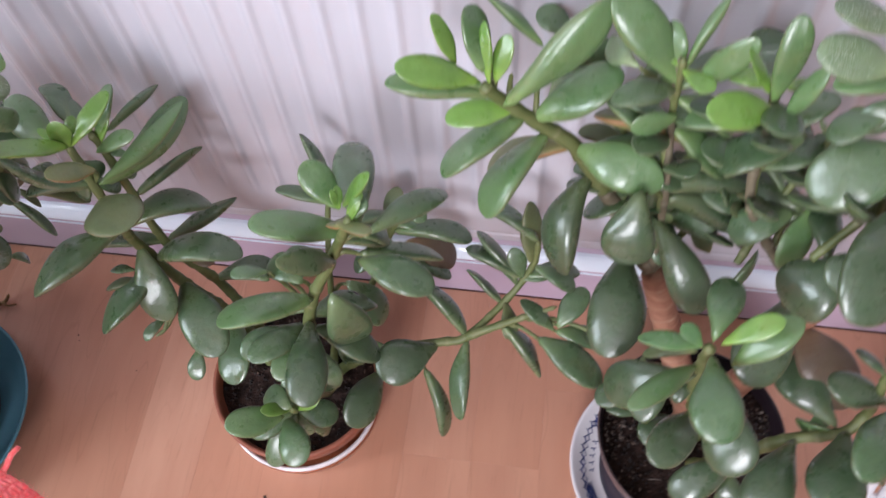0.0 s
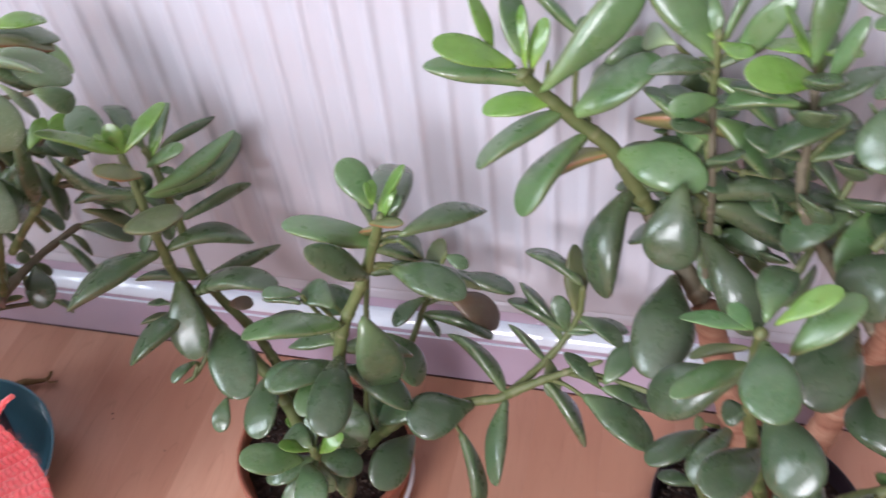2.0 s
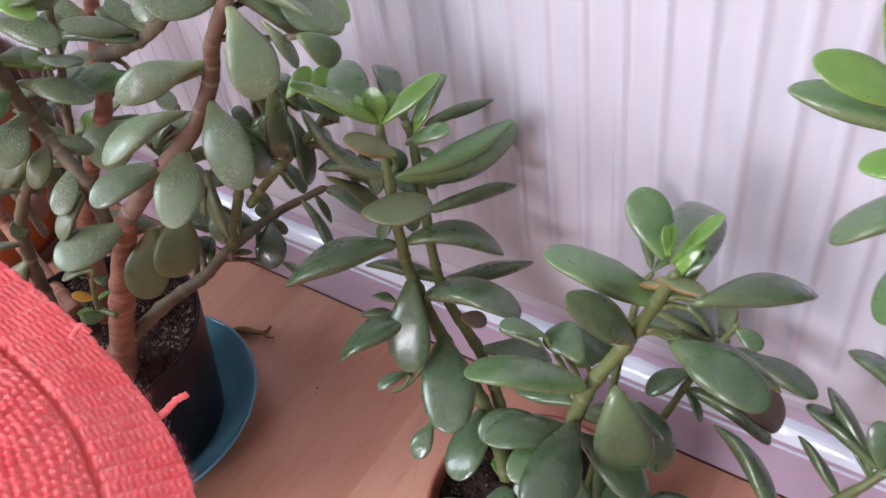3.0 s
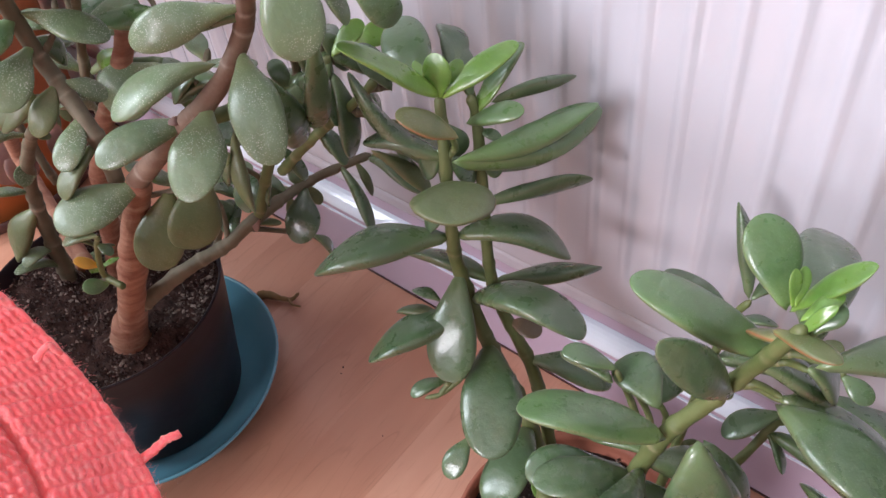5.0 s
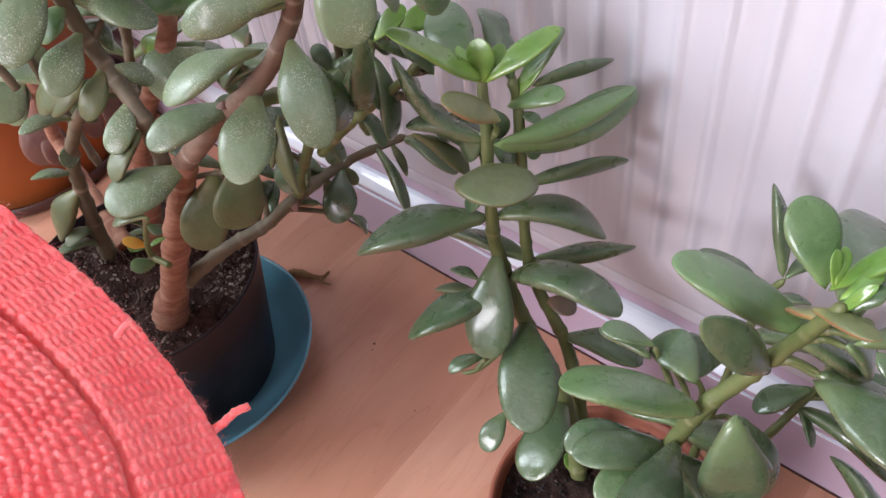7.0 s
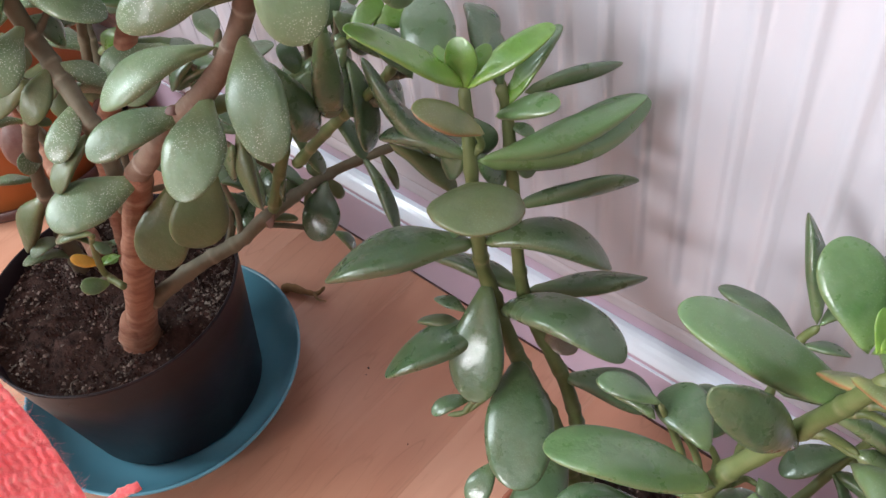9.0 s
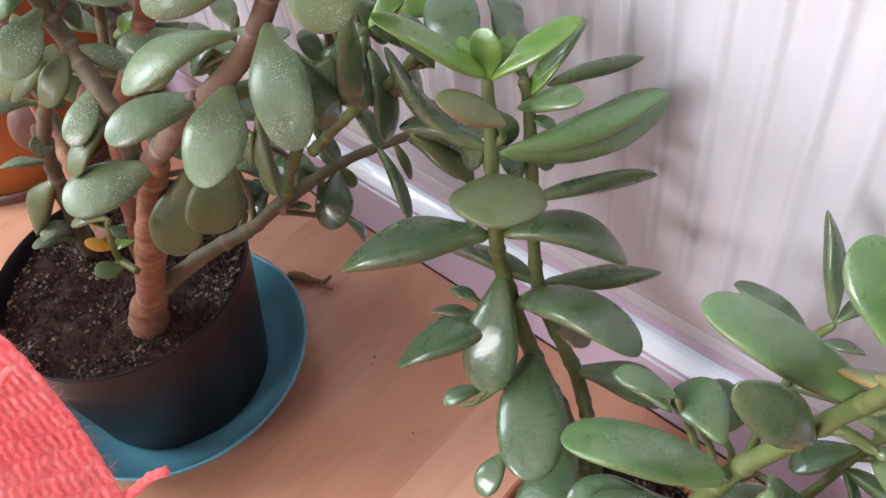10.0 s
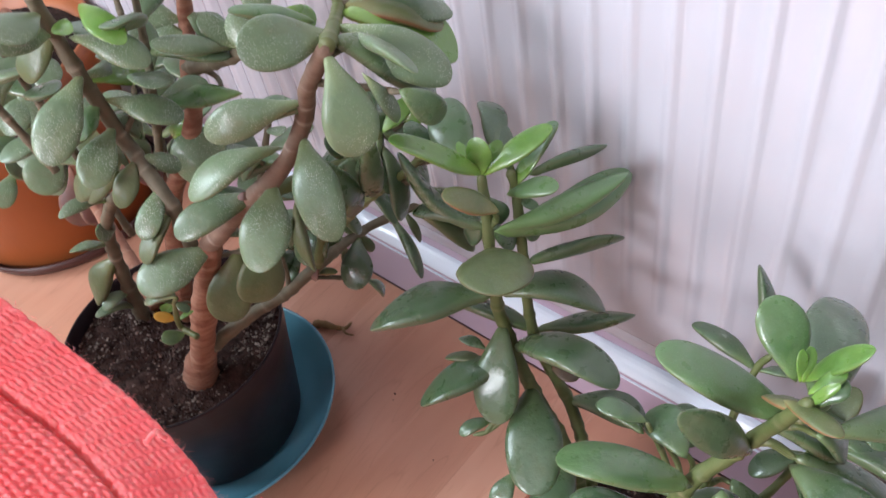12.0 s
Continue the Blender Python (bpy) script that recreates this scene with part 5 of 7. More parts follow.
leaf(right_plant, (0.238, -0.035, 0.416), (0.210, -0.011, 0.415), (-0.11, -0.11, 0.99), 0.022, 0.08, MATURE)
leaf(right_plant, (0.160, -0.060, 0.314), (0.207, -0.060, 0.322), (-0.04, -0.98, 0.19), 0.024, 0.10, MATURE)
leaf(right_plant, (0.282, -0.126, 0.359), (0.247, -0.150, 0.332), (-0.44, -0.31, 0.84), 0.038, 0.10, PLUMP)
leaf(right_plant, (0.261, -0.086, 0.351), (0.246, -0.120, 0.327), (0.24, -0.64, 0.73), 0.019, 0.11, FRESH)
leaf(right_plant, (0.292, -0.115, 0.411), (0.255, -0.192, 0.406), (0.06, -0.08, 0.99), 0.036, 0.10, PLUMP)
leaf(right_plant, (0.301, -0.122, 0.406), (0.302, -0.184, 0.366), (0.43, -0.49, 0.76), 0.022, 0.10, PLUMP)
leaf(right_plant, (0.257, -0.095, 0.348), (0.222, -0.080, 0.324), (-0.63, -0.45, 0.63), 0.024, 0.11, PLUMP)
leaf(right_plant, (0.281, -0.131, 0.350), (0.306, -0.124, 0.324), (0.74, -0.12, 0.67), 0.015, 0.11, OLIVE)
leaf(right_plant, (0.267, -0.114, 0.279), (0.234, -0.182, 0.283), (0.14, -0.00, 0.99), 0.036, 0.10, PLUMP)
leaf(right_plant, (0.269, -0.127, 0.346), (0.268, -0.084, 0.348), (-0.09, -0.03, 1.00), 0.019, 0.09, PLUMP)
leaf(right_plant, (0.256, -0.092, 0.351), (0.206, -0.047, 0.303), (-0.42, 0.40, 0.82), 0.035, 0.11, PLUMP)
leaf(right_plant, (0.172, -0.085, 0.350), (0.232, -0.057, 0.335), (0.13, 0.24, 0.96), 0.028, 0.10, PLUMP)
leaf(right_plant, (0.211, -0.096, 0.295), (0.198, -0.083, 0.307), (0.50, -0.24, 0.83), 0.018, 0.09, OLIVE)
leaf(right_plant, (0.220, -0.127, 0.303), (0.237, -0.102, 0.316), (0.67, -0.64, 0.38), 0.014, 0.09, MATURE)
leaf(right_plant, (0.172, -0.086, 0.343), (0.231, -0.072, 0.299), (0.57, 0.16, 0.81), 0.032, 0.11, PLUMP)
leaf(right_plant, (0.171, -0.084, 0.355), (0.167, -0.069, 0.299), (-0.90, -0.43, -0.05), 0.025, 0.12, PLUMP)
leaf(right_plant, (0.173, -0.089, 0.330), (0.214, -0.023, 0.322), (-0.31, 0.30, 0.90), 0.033, 0.09, PLUMP)
leaf(right_plant, (0.285, -0.192, 0.217), (0.252, -0.253, 0.219), (-0.04, 0.05, 1.00), 0.032, 0.10, PLUMP)
leaf(right_plant, (0.257, -0.200, 0.182), (0.208, -0.231, 0.172), (-0.10, -0.16, 0.98), 0.026, 0.10, PLUMP)
leaf(right_plant, (0.253, -0.207, 0.167), (0.254, -0.230, 0.150), (0.06, -0.58, 0.81), 0.021, 0.11, PLUMP)
leaf(right_plant, (0.308, -0.188, 0.234), (0.271, -0.145, 0.243), (-0.16, -0.32, 0.93), 0.032, 0.09, PLUMP)
leaf(right_plant, (0.313, -0.188, 0.235), (0.295, -0.248, 0.246), (-0.12, 0.20, 0.97), 0.035, 0.06, PLUMP)
leaf(right_plant, (0.334, -0.181, 0.269), (0.299, -0.235, 0.285), (0.16, 0.18, 0.97), 0.028, 0.08, PLUMP_FRESH)
leaf(right_plant, (0.334, -0.177, 0.261), (0.286, -0.175, 0.285), (0.39, -0.40, 0.83), 0.022, 0.07, PLUMP)
leaf(right_plant, (0.275, -0.122, 0.257), (0.317, -0.172, 0.237), (-0.10, -0.44, 0.90), 0.037, 0.15, RUSSET)
leaf(right_plant, (0.319, -0.171, 0.293), (0.300, -0.157, 0.297), (0.21, 0.03, 0.98), 0.010, 0.09, PLUMP)
leaf(right_plant, (0.319, -0.170, 0.297), (0.319, -0.160, 0.305), (-0.07, -0.63, 0.77), 0.008, 0.07, PLUMP)
leaf(right_plant, (0.319, -0.171, 0.293), (0.333, -0.164, 0.305), (-0.48, -0.40, 0.78), 0.011, 0.07, PALE_GREEN)
leaf(right_plant, (0.325, -0.203, 0.233), (0.340, -0.219, 0.221), (0.42, -0.26, 0.87), 0.011, 0.10, PLUMP)
leaf(right_plant, (0.306, -0.189, 0.233), (0.288, -0.177, 0.211), (-0.59, -0.81, 0.04), 0.011, 0.09, FRESH)
leaf(right_plant, (0.263, -0.198, 0.195), (0.246, -0.163, 0.177), (0.01, 0.47, 0.88), 0.018, 0.10, PLUMP)
leaf(right_plant, (0.195, -0.135, 0.172), (0.152, -0.169, 0.174), (0.05, -0.02, 1.00), 0.023, 0.10, PLUMP)
leaf(right_plant, (0.211, -0.130, 0.180), (0.183, -0.178, 0.173), (-0.27, 0.01, 0.96), 0.023, 0.09, PLUMP)
leaf(right_plant, (0.217, -0.184, 0.233), (0.180, -0.233, 0.259), (0.50, 0.09, 0.86), 0.027, 0.10, PLUMP)
leaf(right_plant, (0.215, -0.152, 0.120), (0.198, -0.183, 0.124), (0.00, 0.13, 0.99), 0.029, 0.09, PLUMP)
leaf(right_plant, (0.191, -0.165, 0.147), (0.161, -0.161, 0.148), (0.01, -0.10, 0.99), 0.012, 0.09, PLUMP)
leaf(right_plant, (0.235, -0.180, 0.203), (0.235, -0.208, 0.188), (0.09, -0.47, 0.88), 0.015, 0.10, PLUMP)
leaf(right_plant, (0.190, -0.135, 0.181), (0.182, -0.135, 0.180), (-0.06, -0.34, 0.94), 0.011, 0.09, OLIVE)
leaf(right_plant, (0.291, -0.192, 0.221), (0.308, -0.172, 0.227), (-0.31, -0.04, 0.95), 0.011, 0.08, FRESH)
for i, (dx, dz) in enumerate(((-0.035, 0.06), (0.015, 0.075), (0.05, 0.05), (0.0, 0.03))):
    p = Vector((0.175, -0.080, 0.285))
    shoot(right_plant, [tuple(p), tuple(p + Vector((dx * 0.6, 0.012, dz * 0.6))), tuple(p + Vector((dx, 0.02 - 0.01 * i, dz)))], 0.003, 0.002, GREEN, (MATURE, MATURE, OLIVE), 4, 0.038, 40 + i)

for i, (a, b, c, tones, pairs, size) in enumerate((
        ((0.172, -0.088, 0.33), (0.166, -0.074, 0.39), (0.163, -0.069, 0.455), (MATURE, MATURE, YOUNG), 5, 0.040),
        ((0.223, -0.095, 0.35), (0.218, -0.080, 0.40), (0.215, -0.075, 0.452), (MATURE, MATURE, YOUNG), 5, 0.042),
        ((0.225, -0.110, 0.31), (0.245, -0.080, 0.35), (0.262, -0.065, 0.40), (MATURE, MATURE, YOUNG), 5, 0.044),
        ((0.180, -0.095, 0.28), (0.205, -0.070, 0.31), (0.222, -0.050, 0.34), (MATURE, OLIVE, MATURE), 4, 0.044),
        ((0.150, -0.072, 0.29), (0.150, -0.055, 0.33), (0.140, -0.045, 0.37), (MATURE, OLIVE, MATURE), 4, 0.036),
        ((0.255, -0.130, 0.36), (0.285, -0.110, 0.40), (0.300, -0.100, 0.45), (MATURE, MATURE, YOUNG), 5, 0.050))):
    shoot(right_plant, [a, b, c], 0.0028, 0.002, GREEN, tones, pairs, size, 80 + i)

# black pot in a teal bowl
BX, BY = -0.489, -0.213
teal = thing("planter_bowl", BX + 0.001, BY, 0, "shallow teal glazed bowl on the floor under a pot", "bowl")
part("body", lathe([(0.0, 0.001), (0.078, 0.001), (0.082, 0.004), (0.100, 0.018), (0.1120, 0.0365), (0.1127, 0.0385), (0.1110, 0.0392), (0.1095, 0.0375), (0.096, 0.020), (0.080, 0.009), (0.0, 0.0085)], BX + 0.001, BY, 0, 96), TEAL, teal)
blue_plant = thing("potted_jade_plant", BX, BY, 0.009, "old jade plant with reddish trunks and dusty leaves", "potted plant", "row of jade plants")
part("pot", lathe([(0.0, 0.0095), (0.070, 0.0095), (0.0745, 0.013), (0.0905, 0.120), (0.0930, 0.1385), (0.0934, 0.1400), (0.0926, 0.1412), (0.0914, 0.1405), (0.0908, 0.134), (0.085, 0.115), (0.0, 0.114)], BX, BY, 0, 96), BLACK_PLASTIC, blue_plant, "black plastic pot")
part("root_collar", tube(spline([(-0.4402, -0.2243, 0.121), (-0.4395, -0.2238, 0.131), (-0.4380, -0.2225, 0.142), (-0.4350, -0.2210, 0.156)], 6), 0.0150, 0.0110, 14, 0.011, 3, 0.05), BARK, blue_plant, "flared woody base of the trunk")
soil(blue_plant, BX, BY, 0.1285, 0.0890, 7, 2600, PALE_CRUMB, OLD_SOIL, 900)
stem(blue_plant, [(-0.440, -0.224, 0.125), (-0.420, -0.211, 0.190), (-0.390, -0.199, 0.262), (-0.376, -0.190, 0.298)], 0.0112, 0.0078, BARK)
stem(blue_plant, [(-0.378, -0.192, 0.295), (-0.345, -0.172, 0.333), (-0.320, -0.155, 0.360), (-0.308, -0.138, 0.388), (-0.290, -0.140, 0.420), (-0.264, -0.141, 0.453)], 0.0066, 0.0044, OLDWOOD)
stem(blue_plant, [(-0.264, -0.141, 0.453), (-0.299, -0.102, 0.441), (-0.299, -0.102, 0.461)], 0.0042, 0.0030, GREEN)
stem(blue_plant, [(-0.429, -0.218, 0.162), (-0.405, -0.182, 0.187), (-0.384, -0.151, 0.202), (-0.366, -0.132, 0.222), (-0.366, -0.084, 0.217), (-0.342, -0.045, 0.224)], 0.0060, 0.0030, WOOD)
stem(blue_plant, [(-0.535, -0.215, 0.125), (-0.530, -0.211, 0.180), (-0.524, -0.207, 0.222), (-0.512, -0.204, 0.250), (-0.483, -0.203, 0.284), (-0.455, -0.203, 0.310)], 0.0064, 0.0038, WOOD)
stem(blue_plant, [(-0.392, -0.201, 0.268), (-0.393, -0.196, 0.300), (-0.402, -0.193, 0.325), (-0.425, -0.188, 0.338), (-0.443, -0.186, 0.360), (-0.452, -0.187, 0.411), (-0.456, -0.187, 0.444), (-0.453, -0.187, 0.463)], 0.0054, 0.0045, WOOD)
stem(blue_plant, [(-0.500, -0.190, 0.130), (-0.475, -0.170, 0.250), (-0.444, -0.140, 0.324), (-0.451, -0.120, 0.360), (-0.469, -0.100, 0.378), (-0.446, -0.100, 0.425)], 0.0085, 0.0050, BARK)
stem(blue_plant, [(-0.530, -0.200, 0.130), (-0.689, -0.158, 0.137), (-0.621, -0.171, 0.235), (-0.683, -0.150, 0.296), (-0.641, -0.150, 0.364)], 0.0075, 0.0050, BARK)
stem(blue_plant, [(-0.451, -0.120, 0.360), (-0.393, -0.110, 0.387), (-0.359, -0.100, 0.419)], 0.0060, 0.0040, WOOD)
stem(blue_plant, [(-0.345, -0.172, 0.335), (-0.322, -0.110, 0.329), (-0.299, -0.095, 0.351)], 0.0050, 0.0030, GREEN)
stem(blue_plant, [(-0.366, -0.132, 0.222), (-0.342, -0.100, 0.306), (-0.363, -0.060, 0.227)], 0.0040, 0.0030, GREEN)
stem(blue_plant, [(-0.379, -0.228, 0.236), (-0.394, -0.229, 0.235), (-0.393, -0.230, 0.245), (-0.377, -0.230, 0.276), (-0.369, -0.229, 0.287)], 0.0022, 0.0014, GREEN)
stem(blue_plant, [(-0.348, -0.115, 0.259), (-0.318, -0.105, 0.294), (-0.284, -0.100, 0.328), (-0.266, -0.095, 0.349)], 0.0035, 0.0025, GREEN)
stem(blue_plant, [(-0.441, -0.118, 0.364), (-0.427, -0.116, 0.358), (-0.414, -0.123, 0.356)], 0.0021, 0.0015, WOOD)
stem(blue_plant, [(-0.439, -0.186, 0.354), (-0.438, -0.172, 0.366), (-0.439, -0.164, 0.381)], 0.0021, 0.0015, WOOD)
stem(blue_plant, [(-0.322, -0.110, 0.329), (-0.322, -0.104, 0.337), (-0.321, -0.104, 0.349)], 0.0021, 0.0015, WOOD)
stem(blue_plant, [(-0.415, -0.190, 0.333), (-0.424, -0.192, 0.336), (-0.435, -0.202, 0.340)], 0.0021, 0.0015, WOOD)
stem(blue_plant, [(-0.452, -0.148, 0.305), (-0.440, -0.131, 0.308), (-0.429, -0.125, 0.315)], 0.0021, 0.0015, WOOD)
stem(blue_plant, [(-0.333, -0.163, 0.347), (-0.331, -0.157, 0.355), (-0.331, -0.160, 0.365)], 0.0021, 0.0015, WOOD)
stem(blue_plant, [(-0.386, -0.197, 0.280), (-0.373, -0.182, 0.281), (-0.360, -0.176, 0.285)], 0.0021, 0.0015, WOOD)
stem(blue_plant, [(-0.350, -0.175, 0.327), (-0.338, -0.163, 0.320), (-0.327, -0.158, 0.315)], 0.0021, 0.0015, WOOD)
stem(blue_plant, [(-0.373, -0.140, 0.214), (-0.364, -0.117, 0.196), (-0.354, -0.101, 0.183)], 0.0021, 0.0015, WOOD)
stem(blue_plant, [(-0.391, -0.161, 0.194), (-0.392, -0.149, 0.207), (-0.394, -0.145, 0.223)], 0.0021, 0.0015, WOOD)
stem(blue_plant, [(-0.394, -0.229, 0.235), (-0.396, -0.233, 0.234), (-0.397, -0.245, 0.236)], 0.0021, 0.0015, WOOD)
stem(blue_plant, [(-0.446, -0.135, 0.333), (-0.443, -0.122, 0.337), (-0.441, -0.118, 0.344)], 0.0021, 0.0015, WOOD)
stem(blue_plant, [(-0.415, -0.190, 0.333), (-0.423, -0.192, 0.335), (-0.433, -0.202, 0.340)], 0.0021, 0.0015, WOOD)
stem(blue_plant, [(-0.452, -0.148, 0.305), (-0.441, -0.130, 0.309), (-0.433, -0.122, 0.317)], 0.0021, 0.0015, WOOD)
stem(blue_plant, [(-0.360, -0.124, 0.243), (-0.364, -0.123, 0.252), (-0.368, -0.130, 0.264)], 0.0021, 0.0015, WOOD)
stem(blue_plant, [(-0.384, -0.151, 0.202), (-0.384, -0.146, 0.222), (-0.384, -0.147, 0.249)], 0.0021, 0.0015, WOOD)
stem(blue_plant, [(-0.391, -0.161, 0.194), (-0.393, -0.149, 0.210), (-0.396, -0.144, 0.231)], 0.0021, 0.0015, WOOD)
stem(blue_plant, [(-0.301, -0.103, 0.311), (-0.300, -0.098, 0.320), (-0.297, -0.100, 0.328)], 0.0021, 0.0015, WOOD)
stem(blue_plant, [(-0.322, -0.110, 0.329), (-0.321, -0.102, 0.340), (-0.320, -0.102, 0.353)], 0.0021, 0.0015, WOOD)
stem(blue_plant, [(-0.309, -0.101, 0.342), (-0.308, -0.093, 0.351), (-0.307, -0.092, 0.361)], 0.0021, 0.0015, WOOD)
stem(blue_plant, [(-0.274, -0.097, 0.340), (-0.266, -0.091, 0.341), (-0.260, -0.093, 0.344)], 0.0021, 0.0015, WOOD)
stem(blue_plant, [(-0.290, -0.101, 0.322), (-0.277, -0.095, 0.322), (-0.264, -0.097, 0.323)], 0.0021, 0.0015, WOOD)
stem(blue_plant, [(-0.330, -0.131, 0.331), (-0.329, -0.136, 0.325), (-0.330, -0.149, 0.318)], 0.0021, 0.0015, WOOD)
stem(blue_plant, [(-0.292, -0.101, 0.320), (-0.280, -0.095, 0.319), (-0.268, -0.099, 0.320)], 0.0021, 0.0015, WOOD)
stem(blue_plant, [(-0.273, -0.141, 0.442), (-0.269, -0.124, 0.441), (-0.263, -0.113, 0.441)], 0.0021, 0.0015, WOOD)
stem(blue_plant, [(-0.288, -0.140, 0.423), (-0.262, -0.130, 0.423), (-0.234, -0.128, 0.429)], 0.0021, 0.0015, WOOD)
stem(blue_plant, [(-0.299, -0.102, 0.441), (-0.293, -0.092, 0.442), (-0.285, -0.088, 0.446)], 0.0021, 0.0015, WOOD)
stem(blue_plant, [(-0.305, -0.099, 0.345), (-0.298, -0.088, 0.348), (-0.291, -0.083, 0.354)], 0.0021, 0.0015, WOOD)
leaf(blue_plant, (-0.377, -0.188, 0.291), (-0.390, -0.241, 0.291), (0.54, -0.14, 0.83), 0.029, 0.12, DUSTY)
leaf(blue_plant, (-0.341, -0.161, 0.335), (-0.361, -0.214, 0.334), (0.28, -0.12, 0.95), 0.022, 0.14, DUSTY)
leaf(blue_plant, (-0.321, -0.150, 0.372), (-0.350, -0.200, 0.359), (0.10, -0.30, 0.95), 0.023, 0.18, DUSTY)
leaf(blue_plant, (-0.299, -0.138, 0.405), (-0.340, -0.180, 0.395), (0.31, -0.49, 0.81), 0.019, 0.12, DUSTY)
leaf(blue_plant, (-0.326, -0.159, 0.350), (-0.299, -0.203, 0.330), (0.31, -0.23, 0.92), 0.029, 0.08, DUSTY)
leaf(blue_plant, (-0.309, -0.141, 0.379), (-0.261, -0.172, 0.350), (0.09, -0.60, 0.80), 0.027, 0.10, DUSTY)
leaf(blue_plant, (-0.266, -0.141, 0.450), (-0.245, -0.154, 0.404), (0.84, -0.29, 0.46), 0.026, 0.10, DUSTY)
leaf(blue_plant, (-0.275, -0.128, 0.448), (-0.292, -0.170, 0.459), (0.73, -0.11, 0.67), 0.026, 0.08, DUSTY)
leaf(blue_plant, (-0.281, -0.121, 0.447), (-0.230, -0.099, 0.418), (0.55, -0.21, 0.81), 0.024, 0.10, DUSTY)
leaf(blue_plant, (-0.277, -0.120, 0.443), (-0.227, -0.123, 0.439), (0.07, 0.18, 0.98), 0.012, 0.09, DUSTY)
leaf(blue_plant, (-0.299, -0.102, 0.441), (-0.262, -0.066, 0.420), (0.30, 0.23, 0.93), 0.023, 0.10, RED_EDGED)
leaf(blue_plant, (-0.302, -0.116, 0.439), (-0.328, -0.147, 0.456), (0.24, 0.30, 0.92), 0.010, 0.08, FRESH)
leaf(blue_plant, (-0.293, -0.108, 0.443), (-0.258, -0.063, 0.401), (0.49, 0.35, 0.80), 0.030, 0.11, YOUNG)
leaf(blue_plant, (-0.299, -0.102, 0.441), (-0.266, -0.054, 0.420), (0.40, 0.11, 0.91), 0.026, 0.10, DUSTY)
leaf(blue_plant, (-0.270, -0.134, 0.451), (-0.248, -0.094, 0.400), (0.60, 0.48, 0.64), 0.029, 0.11, MATURE)
leaf(blue_plant, (-0.250, -0.136, 0.440), (-0.241, -0.128, 0.409), (0.96, -0.09, 0.25), 0.010, 0.12, DUSTY)
leaf(blue_plant, (-0.406, -0.114, 0.352), (-0.439, -0.151, 0.359), (0.45, -0.25, 0.86), 0.016, 0.08, FRESH)
leaf(blue_plant, (-0.400, -0.112, 0.387), (-0.410, -0.156, 0.414), (0.58, 0.33, 0.75), 0.013, 0.07, DUSTY)
leaf(blue_plant, (-0.451, -0.182, 0.422), (-0.407, -0.161, 0.406), (0.36, -0.05, 0.93), 0.018, 0.15, DUSTY)
leaf(blue_plant, (-0.454, -0.187, 0.427), (-0.448, -0.223, 0.443), (0.81, 0.34, 0.47), 0.018, 0.08, DUSTY)
leaf(blue_plant, (-0.455, -0.188, 0.440), (-0.435, -0.222, 0.449), (0.44, 0.47, 0.76), 0.022, 0.08, DUSTY)
leaf(blue_plant, (-0.444, -0.170, 0.439), (-0.400, -0.173, 0.429), (0.18, -0.39, 0.90), 0.015, 0.10, YOUNG)
leaf(blue_plant, (-0.454, -0.187, 0.430), (-0.432, -0.184, 0.434), (-0.10, -0.36, 0.93), 0.010, 0.09, YOUNG)
leaf(blue_plant, (-0.450, -0.187, 0.398), (-0.458, -0.152, 0.374), (0.70, 0.52, 0.50), 0.018, 0.11, DUSTY)
leaf(blue_plant, (-0.454, -0.187, 0.427), (-0.471, -0.211, 0.404), (0.57, -0.74, 0.35), 0.018, 0.11, OLIVE)
leaf(blue_plant, (-0.534, -0.214, 0.139), (-0.535, -0.246, 0.164), (0.15, 0.61, 0.78), 0.011, 0.30, DUSTY)
leaf(blue_plant, (-0.543, -0.197, 0.131), (-0.526, -0.177, 0.120), (0.57, -0.03, 0.82), 0.016, 0.10, DUSTY)
leaf(blue_plant, (-0.530, -0.200, 0.130), (-0.508, -0.195, 0.138), (-0.23, -0.44, 0.87), 0.010, 0.08, YOUNG)
leaf(blue_plant, (-0.367, -0.088, 0.215), (-0.344, -0.120, 0.198), (0.31, -0.28, 0.91), 0.024, 0.10, PLUMP)
leaf(blue_plant, (-0.355, -0.064, 0.222), (-0.317, -0.079, 0.187), (0.70, 0.30, 0.65), 0.012, 0.11, MATURE)
leaf(blue_plant, (-0.344, -0.048, 0.223), (-0.302, -0.038, 0.202), (0.31, 0.48, 0.82), 0.020, 0.10, MATURE)
leaf(blue_plant, (-0.350, -0.055, 0.224), (-0.335, -0.057, 0.197), (0.88, 0.04, 0.48), 0.007, 0.11, OLIVE)
leaf(blue_plant, (-0.366, -0.104, 0.219), (-0.385, -0.109, 0.234), (0.54, 0.28, 0.79), 0.010, 0.07, MATURE)
leaf(blue_plant, (-0.366, -0.120, 0.221), (-0.386, -0.124, 0.223), (0.14, -0.28, 0.95), 0.017, 0.09, MATURE)
leaf(blue_plant, (-0.380, -0.146, 0.207), (-0.404, -0.124, 0.211), (-0.07, -0.26, 0.96), 0.014, 0.09, MATURE)
leaf(blue_plant, (-0.366, -0.104, 0.219), (-0.362, -0.107, 0.201), (0.66, -0.71, 0.24), 0.009, 0.12, OLIVE)
leaf(blue_plant, (-0.381, -0.148, 0.205), (-0.401, -0.138, 0.214), (0.20, -0.35, 0.91), 0.010, 0.08, MATURE)
leaf(blue_plant, (-0.364, -0.129, 0.229), (-0.391, -0.112, 0.234), (-0.22, -0.57, 0.80), 0.014, 0.09, MATURE)
